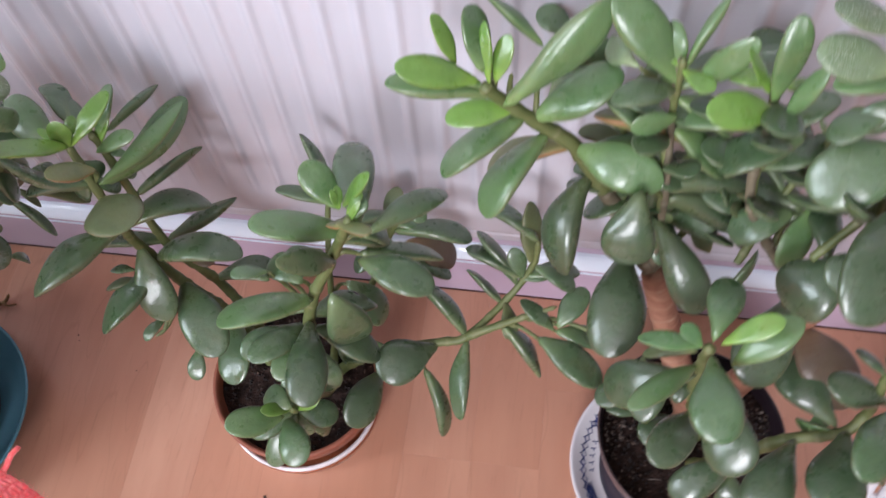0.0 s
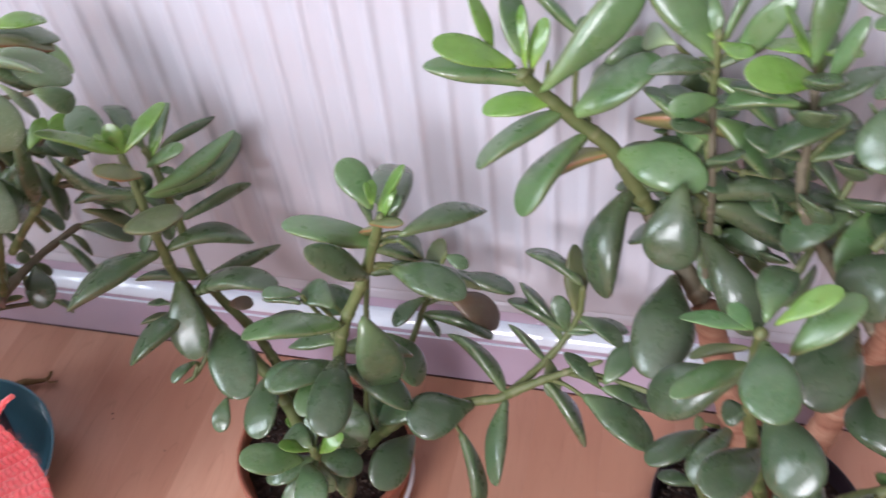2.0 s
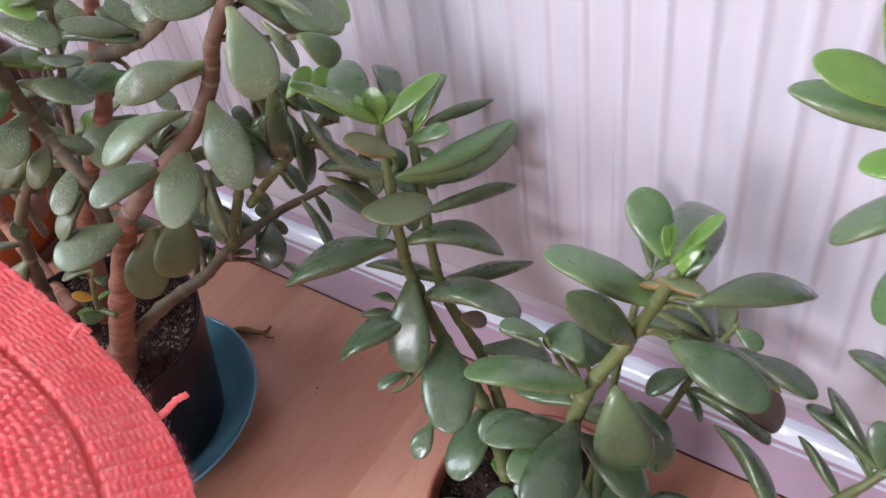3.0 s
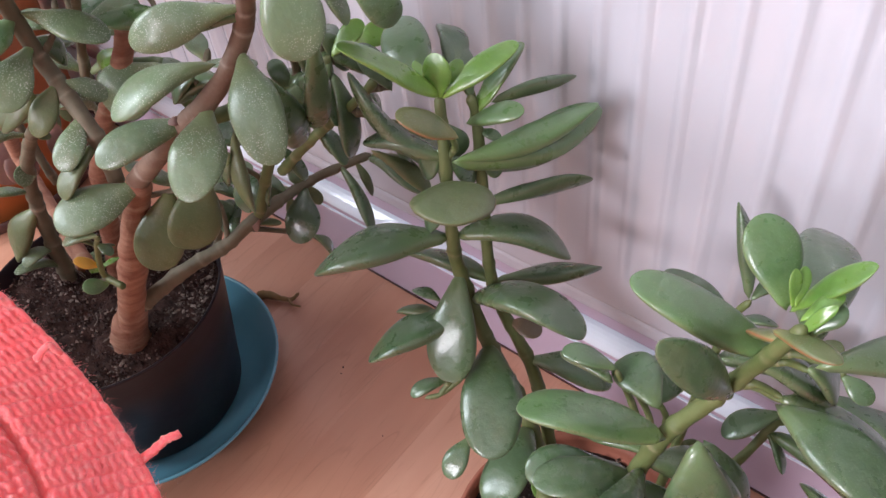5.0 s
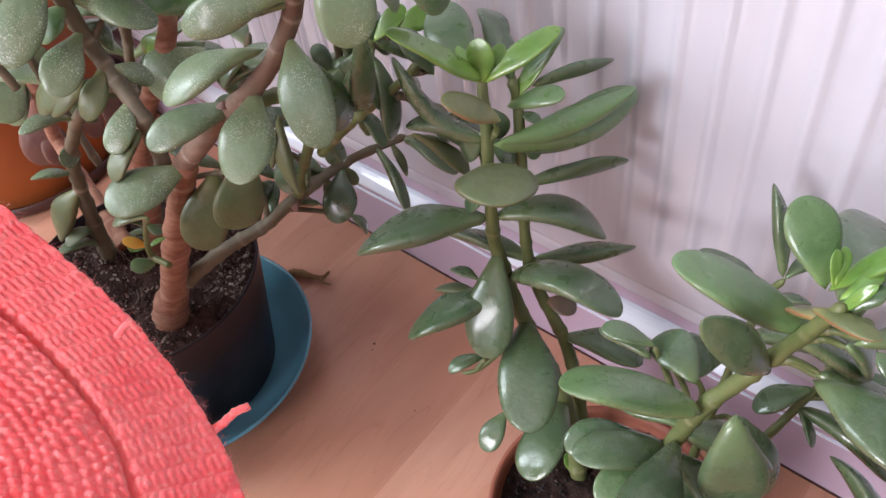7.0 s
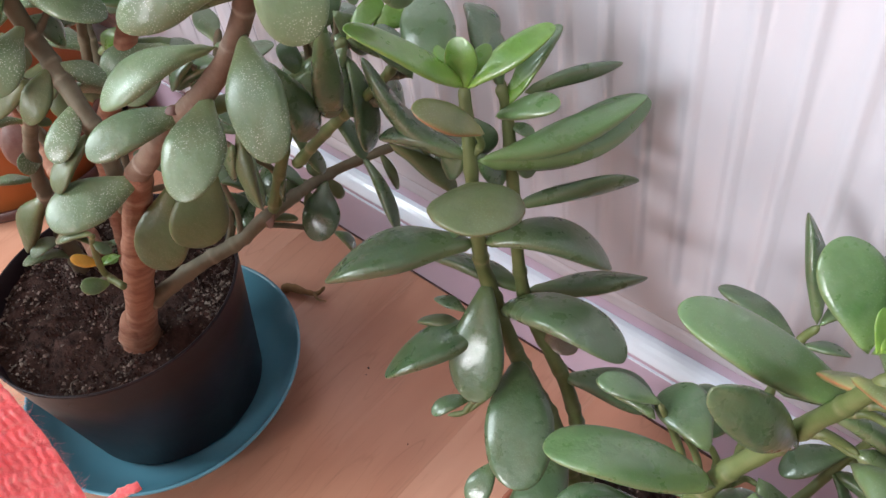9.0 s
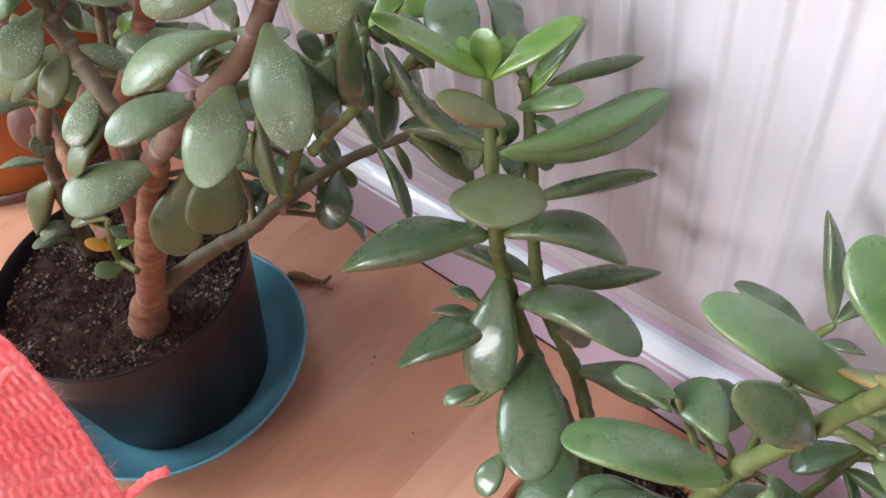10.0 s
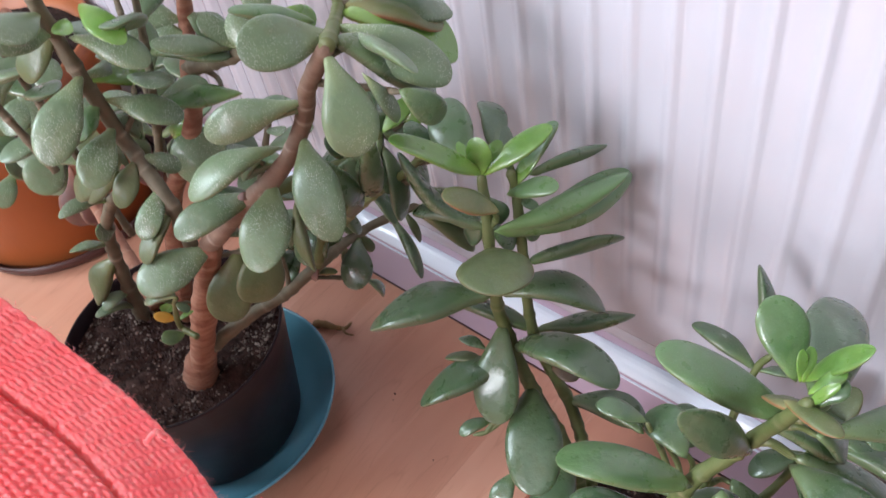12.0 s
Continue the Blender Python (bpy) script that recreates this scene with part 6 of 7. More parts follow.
leaf(blue_plant, (-0.637, -0.166, 0.250), (-0.644, -0.206, 0.250), (0.68, -0.14, 0.72), 0.026, 0.09, DUSTY)
leaf(blue_plant, (-0.631, -0.168, 0.245), (-0.629, -0.211, 0.229), (0.65, -0.23, 0.72), 0.032, 0.10, DUSTY)
leaf(blue_plant, (-0.667, -0.155, 0.281), (-0.666, -0.196, 0.264), (0.69, -0.26, 0.68), 0.024, 0.10, DUSTY)
leaf(blue_plant, (-0.683, -0.150, 0.296), (-0.650, -0.136, 0.288), (0.37, -0.35, 0.86), 0.027, 0.10, DUSTY)
leaf(blue_plant, (-0.449, -0.187, 0.394), (-0.449, -0.153, 0.376), (0.40, 0.44, 0.81), 0.016, 0.10, YOUNG)
leaf(blue_plant, (-0.438, -0.165, 0.381), (-0.448, -0.143, 0.372), (0.36, 0.50, 0.79), 0.011, 0.10, YOUNG)
leaf(blue_plant, (-0.464, -0.105, 0.373), (-0.488, -0.125, 0.378), (0.51, -0.45, 0.73), 0.020, 0.09, DUSTY)
leaf(blue_plant, (-0.469, -0.100, 0.378), (-0.487, -0.122, 0.393), (0.76, -0.19, 0.62), 0.016, 0.08, DUSTY)
leaf(blue_plant, (-0.465, -0.100, 0.386), (-0.446, -0.089, 0.365), (0.76, -0.20, 0.62), 0.020, 0.11, DUSTY)
leaf(blue_plant, (-0.393, -0.110, 0.387), (-0.412, -0.120, 0.411), (0.80, -0.18, 0.58), 0.015, 0.07, DUSTY)
leaf(blue_plant, (-0.449, -0.125, 0.351), (-0.476, -0.118, 0.359), (0.27, -0.02, 0.96), 0.016, 0.08, DUSTY)
leaf(blue_plant, (-0.367, -0.103, 0.411), (-0.380, -0.124, 0.412), (0.64, -0.34, 0.69), 0.021, 0.09, DUSTY)
leaf(blue_plant, (-0.359, -0.100, 0.419), (-0.350, -0.082, 0.404), (0.88, -0.06, 0.47), 0.014, 0.11, YOUNG)
leaf(blue_plant, (-0.365, -0.102, 0.414), (-0.376, -0.101, 0.433), (0.84, -0.23, 0.50), 0.017, 0.06, DUSTY)
leaf(blue_plant, (-0.290, -0.147, 0.376), (-0.294, -0.134, 0.318), (1.00, 0.07, -0.05), 0.017, 0.12, MATURE)
leaf(blue_plant, (-0.270, -0.126, 0.394), (-0.288, -0.122, 0.327), (0.68, -0.70, -0.22), 0.014, 0.12, MATURE)
leaf(blue_plant, (-0.299, -0.095, 0.351), (-0.292, -0.074, 0.364), (0.19, -0.57, 0.80), 0.011, 0.07, YOUNG)
leaf(blue_plant, (-0.299, -0.095, 0.351), (-0.292, -0.077, 0.361), (0.25, -0.54, 0.81), 0.009, 0.08, YOUNG)
leaf(blue_plant, (-0.303, -0.098, 0.347), (-0.319, -0.074, 0.353), (0.21, -0.11, 0.97), 0.013, 0.08, MATURE)
leaf(blue_plant, (-0.299, -0.095, 0.351), (-0.303, -0.059, 0.320), (0.76, 0.47, 0.44), 0.020, 0.11, MATURE)
leaf(blue_plant, (-0.330, -0.096, 0.296), (-0.304, -0.098, 0.273), (0.64, 0.29, 0.71), 0.012, 0.11, MATURE)
leaf(blue_plant, (-0.299, -0.097, 0.343), (-0.286, -0.107, 0.294), (0.97, 0.08, 0.24), 0.018, 0.12, MATURE)
leaf(blue_plant, (-0.322, -0.110, 0.329), (-0.334, -0.110, 0.345), (0.78, -0.22, 0.59), 0.012, 0.07, MATURE)
leaf(blue_plant, (-0.321, -0.106, 0.348), (-0.317, -0.081, 0.367), (0.50, -0.60, 0.63), 0.017, 0.07, MATURE)
leaf(blue_plant, (-0.449, -0.185, 0.400), (-0.434, -0.236, 0.372), (0.62, -0.24, 0.75), 0.026, 0.12, DUSTY)
leaf(blue_plant, (-0.445, -0.183, 0.380), (-0.409, -0.157, 0.361), (0.59, -0.24, 0.77), 0.019, 0.12, DUSTY)
leaf(blue_plant, (-0.446, -0.186, 0.379), (-0.446, -0.209, 0.366), (0.35, -0.46, 0.81), 0.017, 0.11, FRESH)
leaf(blue_plant, (-0.433, -0.201, 0.341), (-0.472, -0.221, 0.317), (-0.07, -0.72, 0.70), 0.021, 0.10, OLIVE)
leaf(blue_plant, (-0.642, -0.164, 0.255), (-0.643, -0.197, 0.206), (0.72, -0.58, 0.38), 0.028, 0.11, DUSTY)
leaf(blue_plant, (-0.429, -0.123, 0.316), (-0.442, -0.163, 0.301), (0.56, -0.44, 0.70), 0.036, 0.10, DUSTY)
leaf(blue_plant, (-0.330, -0.159, 0.366), (-0.348, -0.166, 0.349), (-0.23, -0.81, 0.54), 0.011, 0.11, MATURE)
leaf(blue_plant, (-0.355, -0.161, 0.291), (-0.357, -0.190, 0.248), (0.83, -0.48, 0.29), 0.030, 0.12, OLIVE)
leaf(blue_plant, (-0.331, -0.148, 0.323), (-0.317, -0.161, 0.277), (0.20, -0.93, 0.32), 0.011, 0.12, OLIVE)
leaf(blue_plant, (-0.326, -0.158, 0.317), (-0.341, -0.157, 0.286), (-0.36, -0.92, 0.14), 0.014, 0.12, MATURE)
leaf(blue_plant, (-0.356, -0.119, 0.257), (-0.361, -0.124, 0.229), (-0.15, -0.97, 0.22), 0.012, 0.12, MATURE)
leaf(blue_plant, (-0.366, -0.092, 0.218), (-0.375, -0.090, 0.228), (0.70, -0.21, 0.68), 0.011, 0.07, OLIVE)
leaf(blue_plant, (-0.366, -0.088, 0.217), (-0.359, -0.085, 0.199), (0.94, -0.17, 0.31), 0.008, 0.12, OLIVE)
leaf(blue_plant, (-0.366, -0.096, 0.218), (-0.385, -0.112, 0.212), (0.22, -0.58, 0.78), 0.011, 0.10, OLIVE)
leaf(blue_plant, (-0.354, -0.102, 0.185), (-0.350, -0.093, 0.160), (0.67, 0.66, 0.33), 0.011, 0.12, MATURE)
leaf(blue_plant, (-0.372, -0.138, 0.215), (-0.357, -0.122, 0.212), (0.05, 0.15, 0.99), 0.009, 0.09, RED_EDGED)
leaf(blue_plant, (-0.394, -0.146, 0.224), (-0.398, -0.129, 0.207), (0.78, 0.52, 0.34), 0.015, 0.11, MATURE)
leaf(blue_plant, (-0.532, -0.212, 0.162), (-0.530, -0.239, 0.169), (0.25, 0.26, 0.93), 0.012, 0.30, DUSTY)
leaf(blue_plant, (-0.369, -0.229, 0.287), (-0.393, -0.240, 0.279), (-0.19, -0.24, 0.95), 0.012, 0.10, DUSTY)
leaf(blue_plant, (-0.376, -0.230, 0.278), (-0.368, -0.227, 0.271), (0.68, -0.01, 0.73), 0.006, 0.11, MATURE)
leaf(blue_plant, (-0.441, -0.117, 0.344), (-0.451, -0.141, 0.342), (0.65, -0.33, 0.69), 0.012, 0.09, DUSTY)
leaf(blue_plant, (-0.302, -0.139, 0.399), (-0.342, -0.153, 0.386), (-0.26, -0.11, 0.96), 0.019, 0.10, MATURE)
leaf(blue_plant, (-0.444, -0.186, 0.364), (-0.456, -0.167, 0.336), (0.54, 0.79, 0.30), 0.015, 0.11, MATURE)
leaf(blue_plant, (-0.657, -0.159, 0.271), (-0.664, -0.177, 0.275), (0.75, -0.14, 0.65), 0.031, 0.08, DUSTY)
leaf(blue_plant, (-0.631, -0.168, 0.245), (-0.653, -0.200, 0.229), (0.53, -0.64, 0.56), 0.026, 0.10, DUSTY)
leaf(blue_plant, (-0.444, -0.184, 0.362), (-0.429, -0.223, 0.345), (0.39, -0.24, 0.89), 0.022, 0.10, DUSTY)
leaf(blue_plant, (-0.429, -0.189, 0.343), (-0.424, -0.215, 0.324), (0.68, -0.35, 0.65), 0.015, 0.11, OLIVE)
leaf(blue_plant, (-0.429, -0.188, 0.344), (-0.418, -0.169, 0.325), (0.83, 0.01, 0.56), 0.013, 0.15, DUSTY)
leaf(blue_plant, (-0.411, -0.189, 0.330), (-0.396, -0.220, 0.315), (0.55, -0.12, 0.83), 0.017, 0.10, DUSTY)
leaf(blue_plant, (-0.399, -0.194, 0.317), (-0.395, -0.228, 0.301), (-0.04, -0.42, 0.91), 0.016, 0.10, OLIVE)
leaf(blue_plant, (-0.514, -0.200, 0.240), (-0.510, -0.216, 0.250), (0.87, 0.39, 0.31), 0.014, 0.07, DUSTY)
leaf(blue_plant, (-0.474, -0.203, 0.293), (-0.477, -0.238, 0.306), (0.09, 0.34, 0.94), 0.009, 0.22, DUSTY)
leaf(blue_plant, (-0.524, -0.207, 0.222), (-0.527, -0.235, 0.238), (-0.04, 0.49, 0.87), 0.014, 0.15, DUSTY)
leaf(blue_plant, (-0.471, -0.203, 0.295), (-0.466, -0.194, 0.291), (0.71, -0.08, 0.70), 0.006, 0.10, OLIVE)
leaf(blue_plant, (-0.431, -0.201, 0.341), (-0.459, -0.220, 0.321), (0.33, -0.87, 0.38), 0.017, 0.11, OLIVE)
leaf(blue_plant, (-0.431, -0.120, 0.318), (-0.465, -0.155, 0.295), (0.40, -0.75, 0.53), 0.027, 0.10, MATURE)
leaf(blue_plant, (-0.371, -0.177, 0.283), (-0.371, -0.209, 0.238), (0.77, -0.51, 0.38), 0.028, 0.12, OLIVE)
leaf(blue_plant, (-0.369, -0.129, 0.265), (-0.353, -0.144, 0.243), (-0.10, -0.86, 0.50), 0.013, 0.11, MATURE)
leaf(blue_plant, (-0.307, -0.100, 0.344), (-0.295, -0.117, 0.319), (0.40, -0.65, 0.64), 0.013, 0.11, MATURE)
leaf(blue_plant, (-0.307, -0.100, 0.344), (-0.288, -0.110, 0.318), (0.84, 0.20, 0.51), 0.014, 0.11, MATURE)
leaf(blue_plant, (-0.384, -0.148, 0.250), (-0.387, -0.130, 0.231), (0.37, 0.68, 0.63), 0.011, 0.11, MATURE)
leaf(blue_plant, (-0.396, -0.145, 0.233), (-0.394, -0.134, 0.206), (0.96, 0.24, 0.16), 0.012, 0.12, MATURE)
leaf(blue_plant, (-0.318, -0.152, 0.365), (-0.356, -0.156, 0.341), (-0.46, -0.36, 0.81), 0.019, 0.11, MATURE)
leaf(blue_plant, (-0.445, -0.137, 0.330), (-0.464, -0.147, 0.314), (-0.05, -0.81, 0.58), 0.011, 0.11, YOUNG)
leaf(blue_plant, (-0.526, -0.208, 0.208), (-0.555, -0.234, 0.159), (0.02, -0.89, 0.46), 0.026, 0.11, OLIVE)
leaf(blue_plant, (-0.392, -0.230, 0.248), (-0.398, -0.240, 0.259), (0.80, 0.16, 0.58), 0.007, 0.07, YELLOW)
leaf(blue_plant, (-0.391, -0.231, 0.233), (-0.394, -0.245, 0.241), (0.83, 0.09, 0.55), 0.010, 0.08, FRESH)
leaf(blue_plant, (-0.393, -0.230, 0.245), (-0.390, -0.218, 0.246), (-0.09, -0.10, 0.99), 0.005, 0.09, YOUNG)
leaf(blue_plant, (-0.378, -0.230, 0.273), (-0.386, -0.235, 0.280), (0.35, 0.46, 0.82), 0.005, 0.20, OLIVE)
leaf(blue_plant, (-0.378, -0.230, 0.273), (-0.373, -0.222, 0.271), (0.10, 0.18, 0.98), 0.004, 0.10, OLIVE)
leaf(blue_plant, (-0.316, -0.106, 0.335), (-0.321, -0.121, 0.312), (0.44, -0.79, 0.43), 0.017, 0.11, MATURE)
leaf(blue_plant, (-0.305, -0.099, 0.345), (-0.303, -0.111, 0.317), (0.50, -0.79, 0.37), 0.014, 0.12, MATURE)
leaf(blue_plant, (-0.271, -0.105, 0.305), (-0.245, -0.089, 0.273), (0.62, 0.38, 0.69), 0.009, 0.11, OLIVE)
leaf(blue_plant, (-0.321, -0.103, 0.356), (-0.317, -0.086, 0.315), (0.98, 0.13, 0.15), 0.019, 0.12, MATURE)
leaf(blue_plant, (-0.350, -0.111, 0.278), (-0.342, -0.103, 0.245), (0.96, 0.08, 0.25), 0.009, 0.12, MATURE)
leaf(blue_plant, (-0.307, -0.093, 0.363), (-0.302, -0.079, 0.335), (0.98, -0.13, 0.13), 0.016, 0.12, MATURE)
leaf(blue_plant, (-0.258, -0.093, 0.343), (-0.284, -0.087, 0.360), (0.47, -0.31, 0.83), 0.014, 0.07, MATURE)
leaf(blue_plant, (-0.279, -0.099, 0.333), (-0.293, -0.075, 0.301), (0.80, 0.59, 0.11), 0.018, 0.11, MATURE)
leaf(blue_plant, (-0.312, -0.104, 0.338), (-0.357, -0.102, 0.305), (-0.52, -0.51, 0.68), 0.023, 0.11, MATURE)
leaf(blue_plant, (-0.264, -0.098, 0.325), (-0.269, -0.081, 0.282), (0.84, 0.53, 0.11), 0.020, 0.12, MATURE)
leaf(blue_plant, (-0.268, -0.095, 0.347), (-0.275, -0.064, 0.334), (0.50, 0.43, 0.75), 0.015, 0.10, MATURE)
leaf(blue_plant, (-0.299, -0.095, 0.351), (-0.315, -0.108, 0.304), (0.32, -0.94, 0.15), 0.016, 0.12, MATURE)
leaf(blue_plant, (-0.342, -0.045, 0.224), (-0.314, -0.028, 0.198), (0.62, 0.15, 0.77), 0.018, 0.11, OLIVE)
leaf(blue_plant, (-0.301, -0.096, 0.349), (-0.325, -0.107, 0.313), (0.18, -0.97, 0.16), 0.016, 0.11, MATURE)
leaf(blue_plant, (-0.235, -0.129, 0.431), (-0.222, -0.116, 0.410), (0.87, -0.29, 0.40), 0.015, 0.11, MATURE)
leaf(blue_plant, (-0.287, -0.089, 0.446), (-0.258, -0.066, 0.440), (0.25, -0.05, 0.97), 0.016, 0.10, YOUNG)
leaf(blue_plant, (-0.291, -0.084, 0.354), (-0.279, -0.065, 0.361), (0.44, -0.58, 0.69), 0.013, 0.08, YOUNG)
leaf(blue_plant, (-0.366, -0.128, 0.222), (-0.361, -0.140, 0.217), (-0.13, -0.41, 0.90), 0.006, 0.30, WITHERED)
leaf(blue_plant, (-0.339, -0.168, 0.340), (-0.344, -0.176, 0.342), (0.65, -0.18, 0.74), 0.005, 0.30, WITHERED)
leaf(blue_plant, (-0.337, -0.166, 0.342), (-0.346, -0.167, 0.336), (-0.32, -0.69, 0.64), 0.005, 0.20, WITHERED)
for i, (x, y, z, dx, dy, dz) in enumerate(((-0.47, -0.15, 0.16, 0.06, 0.05, 0.16), (-0.50, -0.16, 0.20, -0.03, 0.05, 0.20), (-0.52, -0.19, 0.22, -0.06, 0.0, 0.22), (-0.47, -0.16, 0.30, 0.05, 0.02, 0.17), (-0.53, -0.21, 0.30, -0.05, -0.02, 0.18))):
    p = Vector((x, y, z))
    d = Vector((dx, dy, dz))
    shoot(blue_plant, [tuple(p), tuple(p + d * 0.5 + Vector((0.006, 0, 0))), tuple(p + d)], 0.0032, 0.0022, WOOD, (DUSTY, MATURE, DUSTY), 6, 0.046, 60 + i)

# orange pot behind
OX, OY = -0.895, -0.130
dark = thing("saucer", OX, OY, 0, "dark brown saucer under an orange pot", "saucer")
part("dish", lathe([(0.0, 0.001), (0.112, 0.001), (0.118, 0.005), (0.1225, 0.020), (0.1195, 0.020), (0.114, 0.008), (0.0, 0.007)], OX, OY), DARK_SAUCER, dark)
orange_plant = thing("potted_jade_plant", OX, OY, 0.008, "leafy jade plant in a large orange plastic pot", "potted plant", "row of jade plants")
part("pot", lathe([(0.0, 0.0075), (0.108, 0.0075), (0.112, 0.012), (0.1235, 0.205), (0.1265, 0.206), (0.1275, 0.226), (0.1245, 0.228), (0.1215, 0.222), (0.117, 0.19), (0.0, 0.189)], OX, OY, 0, 96), ORANGE, orange_plant, "orange plastic pot")
soil(orange_plant, OX, OY, 0.208, 0.1165, 9, 200)
stem(orange_plant, [(OX, OY, 0.205), (OX + 0.03, OY - 0.01, 0.29), (OX + 0.05, OY - 0.03, 0.36)], 0.014, 0.010, BARK)
for i, (dx, dy, dz) in enumerate(((0.20, -0.02, 0.22), (0.14, -0.10, 0.16), (0.02, 0.03, 0.28), (-0.05, -0.08, 0.24), (0.18, 0.04, 0.10), (0.10, -0.02, 0.30), (0.23, -0.08, 0.10))):
    p = Vector((OX + 0.04, OY - 0.02, 0.34))
    q = p + Vector((dx, dy, dz)) * 0.5 + Vector((0, 0, 0.02))
    shoot(orange_plant, [tuple(p), tuple(q), tuple(p + Vector((dx, dy, dz)))], 0.006, 0.003, WOOD, (DUSTY, DUSTY, MATURE), 5, 0.060, 20 + i)

leaf(orange_plant, (-0.700, -0.168, 0.244), (-0.688, -0.181, 0.219), (0.84, -0.20, 0.76), 0.019, 0.10, OLIVE)
leaf(orange_plant, (-0.700, -0.184, 0.199), (-0.688, -0.204, 0.231), (0.60, 0.22, 0.16), 0.028, 0.10, DUSTY)
leaf(orange_plant, (-0.700, -0.170, 0.205), (-0.688, -0.193, 0.187), (0.77, -0.09, 0.87), 0.028, 0.10, OLIVE)
leaf(orange_plant, (-0.700, -0.201, 0.209), (-0.688, -0.230, 0.194), (0.77, -0.00, 0.87), 0.019, 0.10, DUSTY)
leaf(orange_plant, (-0.720, -0.149, 0.168), (-0.708, -0.173, 0.108), (0.85, -0.31, 0.54), 0.035, 0.10, WITHERED)
leaf(orange_plant, (-0.710, -0.149, 0.150), (-0.698, -0.162, 0.105), (0.86, -0.28, 0.56), 0.027, 0.10, WITHERED)
leaf(orange_plant, (-0.700, -0.152, 0.215), (-0.688, -0.168, 0.191), (0.81, -0.20, 0.79), 0.020, 0.10, OLIVE)
leaf(orange_plant, (-0.700, -0.155, 0.281), (-0.688, -0.188, 0.258), (0.81, -0.09, 0.81), 0.029, 0.10, OLIVE)
leaf(orange_plant, (-0.700, -0.146, 0.305), (-0.688, -0.166, 0.263), (0.88, -0.26, 0.63), 0.033, 0.10, MATURE)
leaf(orange_plant, (-0.700, -0.135, 0.233), (-0.688, -0.139, 0.201), (0.88, -0.25, 0.61), 0.025, 0.10, OLIVE)
leaf(orange_plant, (-0.700, -0.112, 0.148), (-0.688, -0.125, 0.116), (0.83, -0.30, 0.68), 0.018, 0.10, WITHERED)
leaf(orange_plant, (-0.730, -0.129, 0.227), (-0.718, -0.166, 0.204), (0.79, -0.10, 0.83), 0.029, 0.10, WITHERED)
leaf(orange_plant, (-0.730, -0.108, 0.176), (-0.718, -0.136, 0.151), (0.78, -0.19, 0.84), 0.031, 0.10, OLIVE)
leaf(orange_plant, (-0.730, -0.182, 0.231), (-0.718, -0.193, 0.204), (0.86, -0.19, 0.71), 0.023, 0.10, MATURE)
leaf(orange_plant, (-0.740, -0.148, 0.223), (-0.728, -0.182, 0.219), (0.71, 0.18, 0.80), 0.027, 0.10, WITHERED)
leaf(orange_plant, (-0.740, -0.122, 0.175), (-0.728, -0.155, 0.154), (0.77, -0.11, 0.86), 0.031, 0.10, WITHERED)
leaf(orange_plant, (-0.740, -0.095, 0.148), (-0.728, -0.117, 0.115), (0.81, -0.30, 0.74), 0.028, 0.10, OLIVE)
leaf(orange_plant, (-0.740, -0.066, 0.117), (-0.728, -0.087, 0.082), (0.80, -0.33, 0.73), 0.026, 0.10, WITHERED)
leaf(orange_plant, (-0.750, -0.068, 0.138), (-0.738, -0.081, 0.106), (0.83, -0.32, 0.69), 0.026, 0.10, OLIVE)
leaf(orange_plant, (-0.740, -0.161, 0.252), (-0.728, -0.195, 0.236), (0.79, 0.01, 0.83), 0.035, 0.10, OLIVE)

# coral knitted cover over a stool
stool = thing("stool", -0.44, -0.63, 0, "round stool under a coral-red hand-knitted cover", "stool")
HEM = [Vector(p) for p in ((-0.287, -0.329, 0.504), (-0.208, -0.278, 0.334), (-0.101, -0.313, 0.325), (-0.112, -0.418, 0.369))]


def hem_point(s):
    return HEM[0] * (1 - s) ** 3 + HEM[1] * 3 * (1 - s) ** 2 * s + HEM[2] * 3 * (1 - s) * s * s + HEM[3] * s ** 3


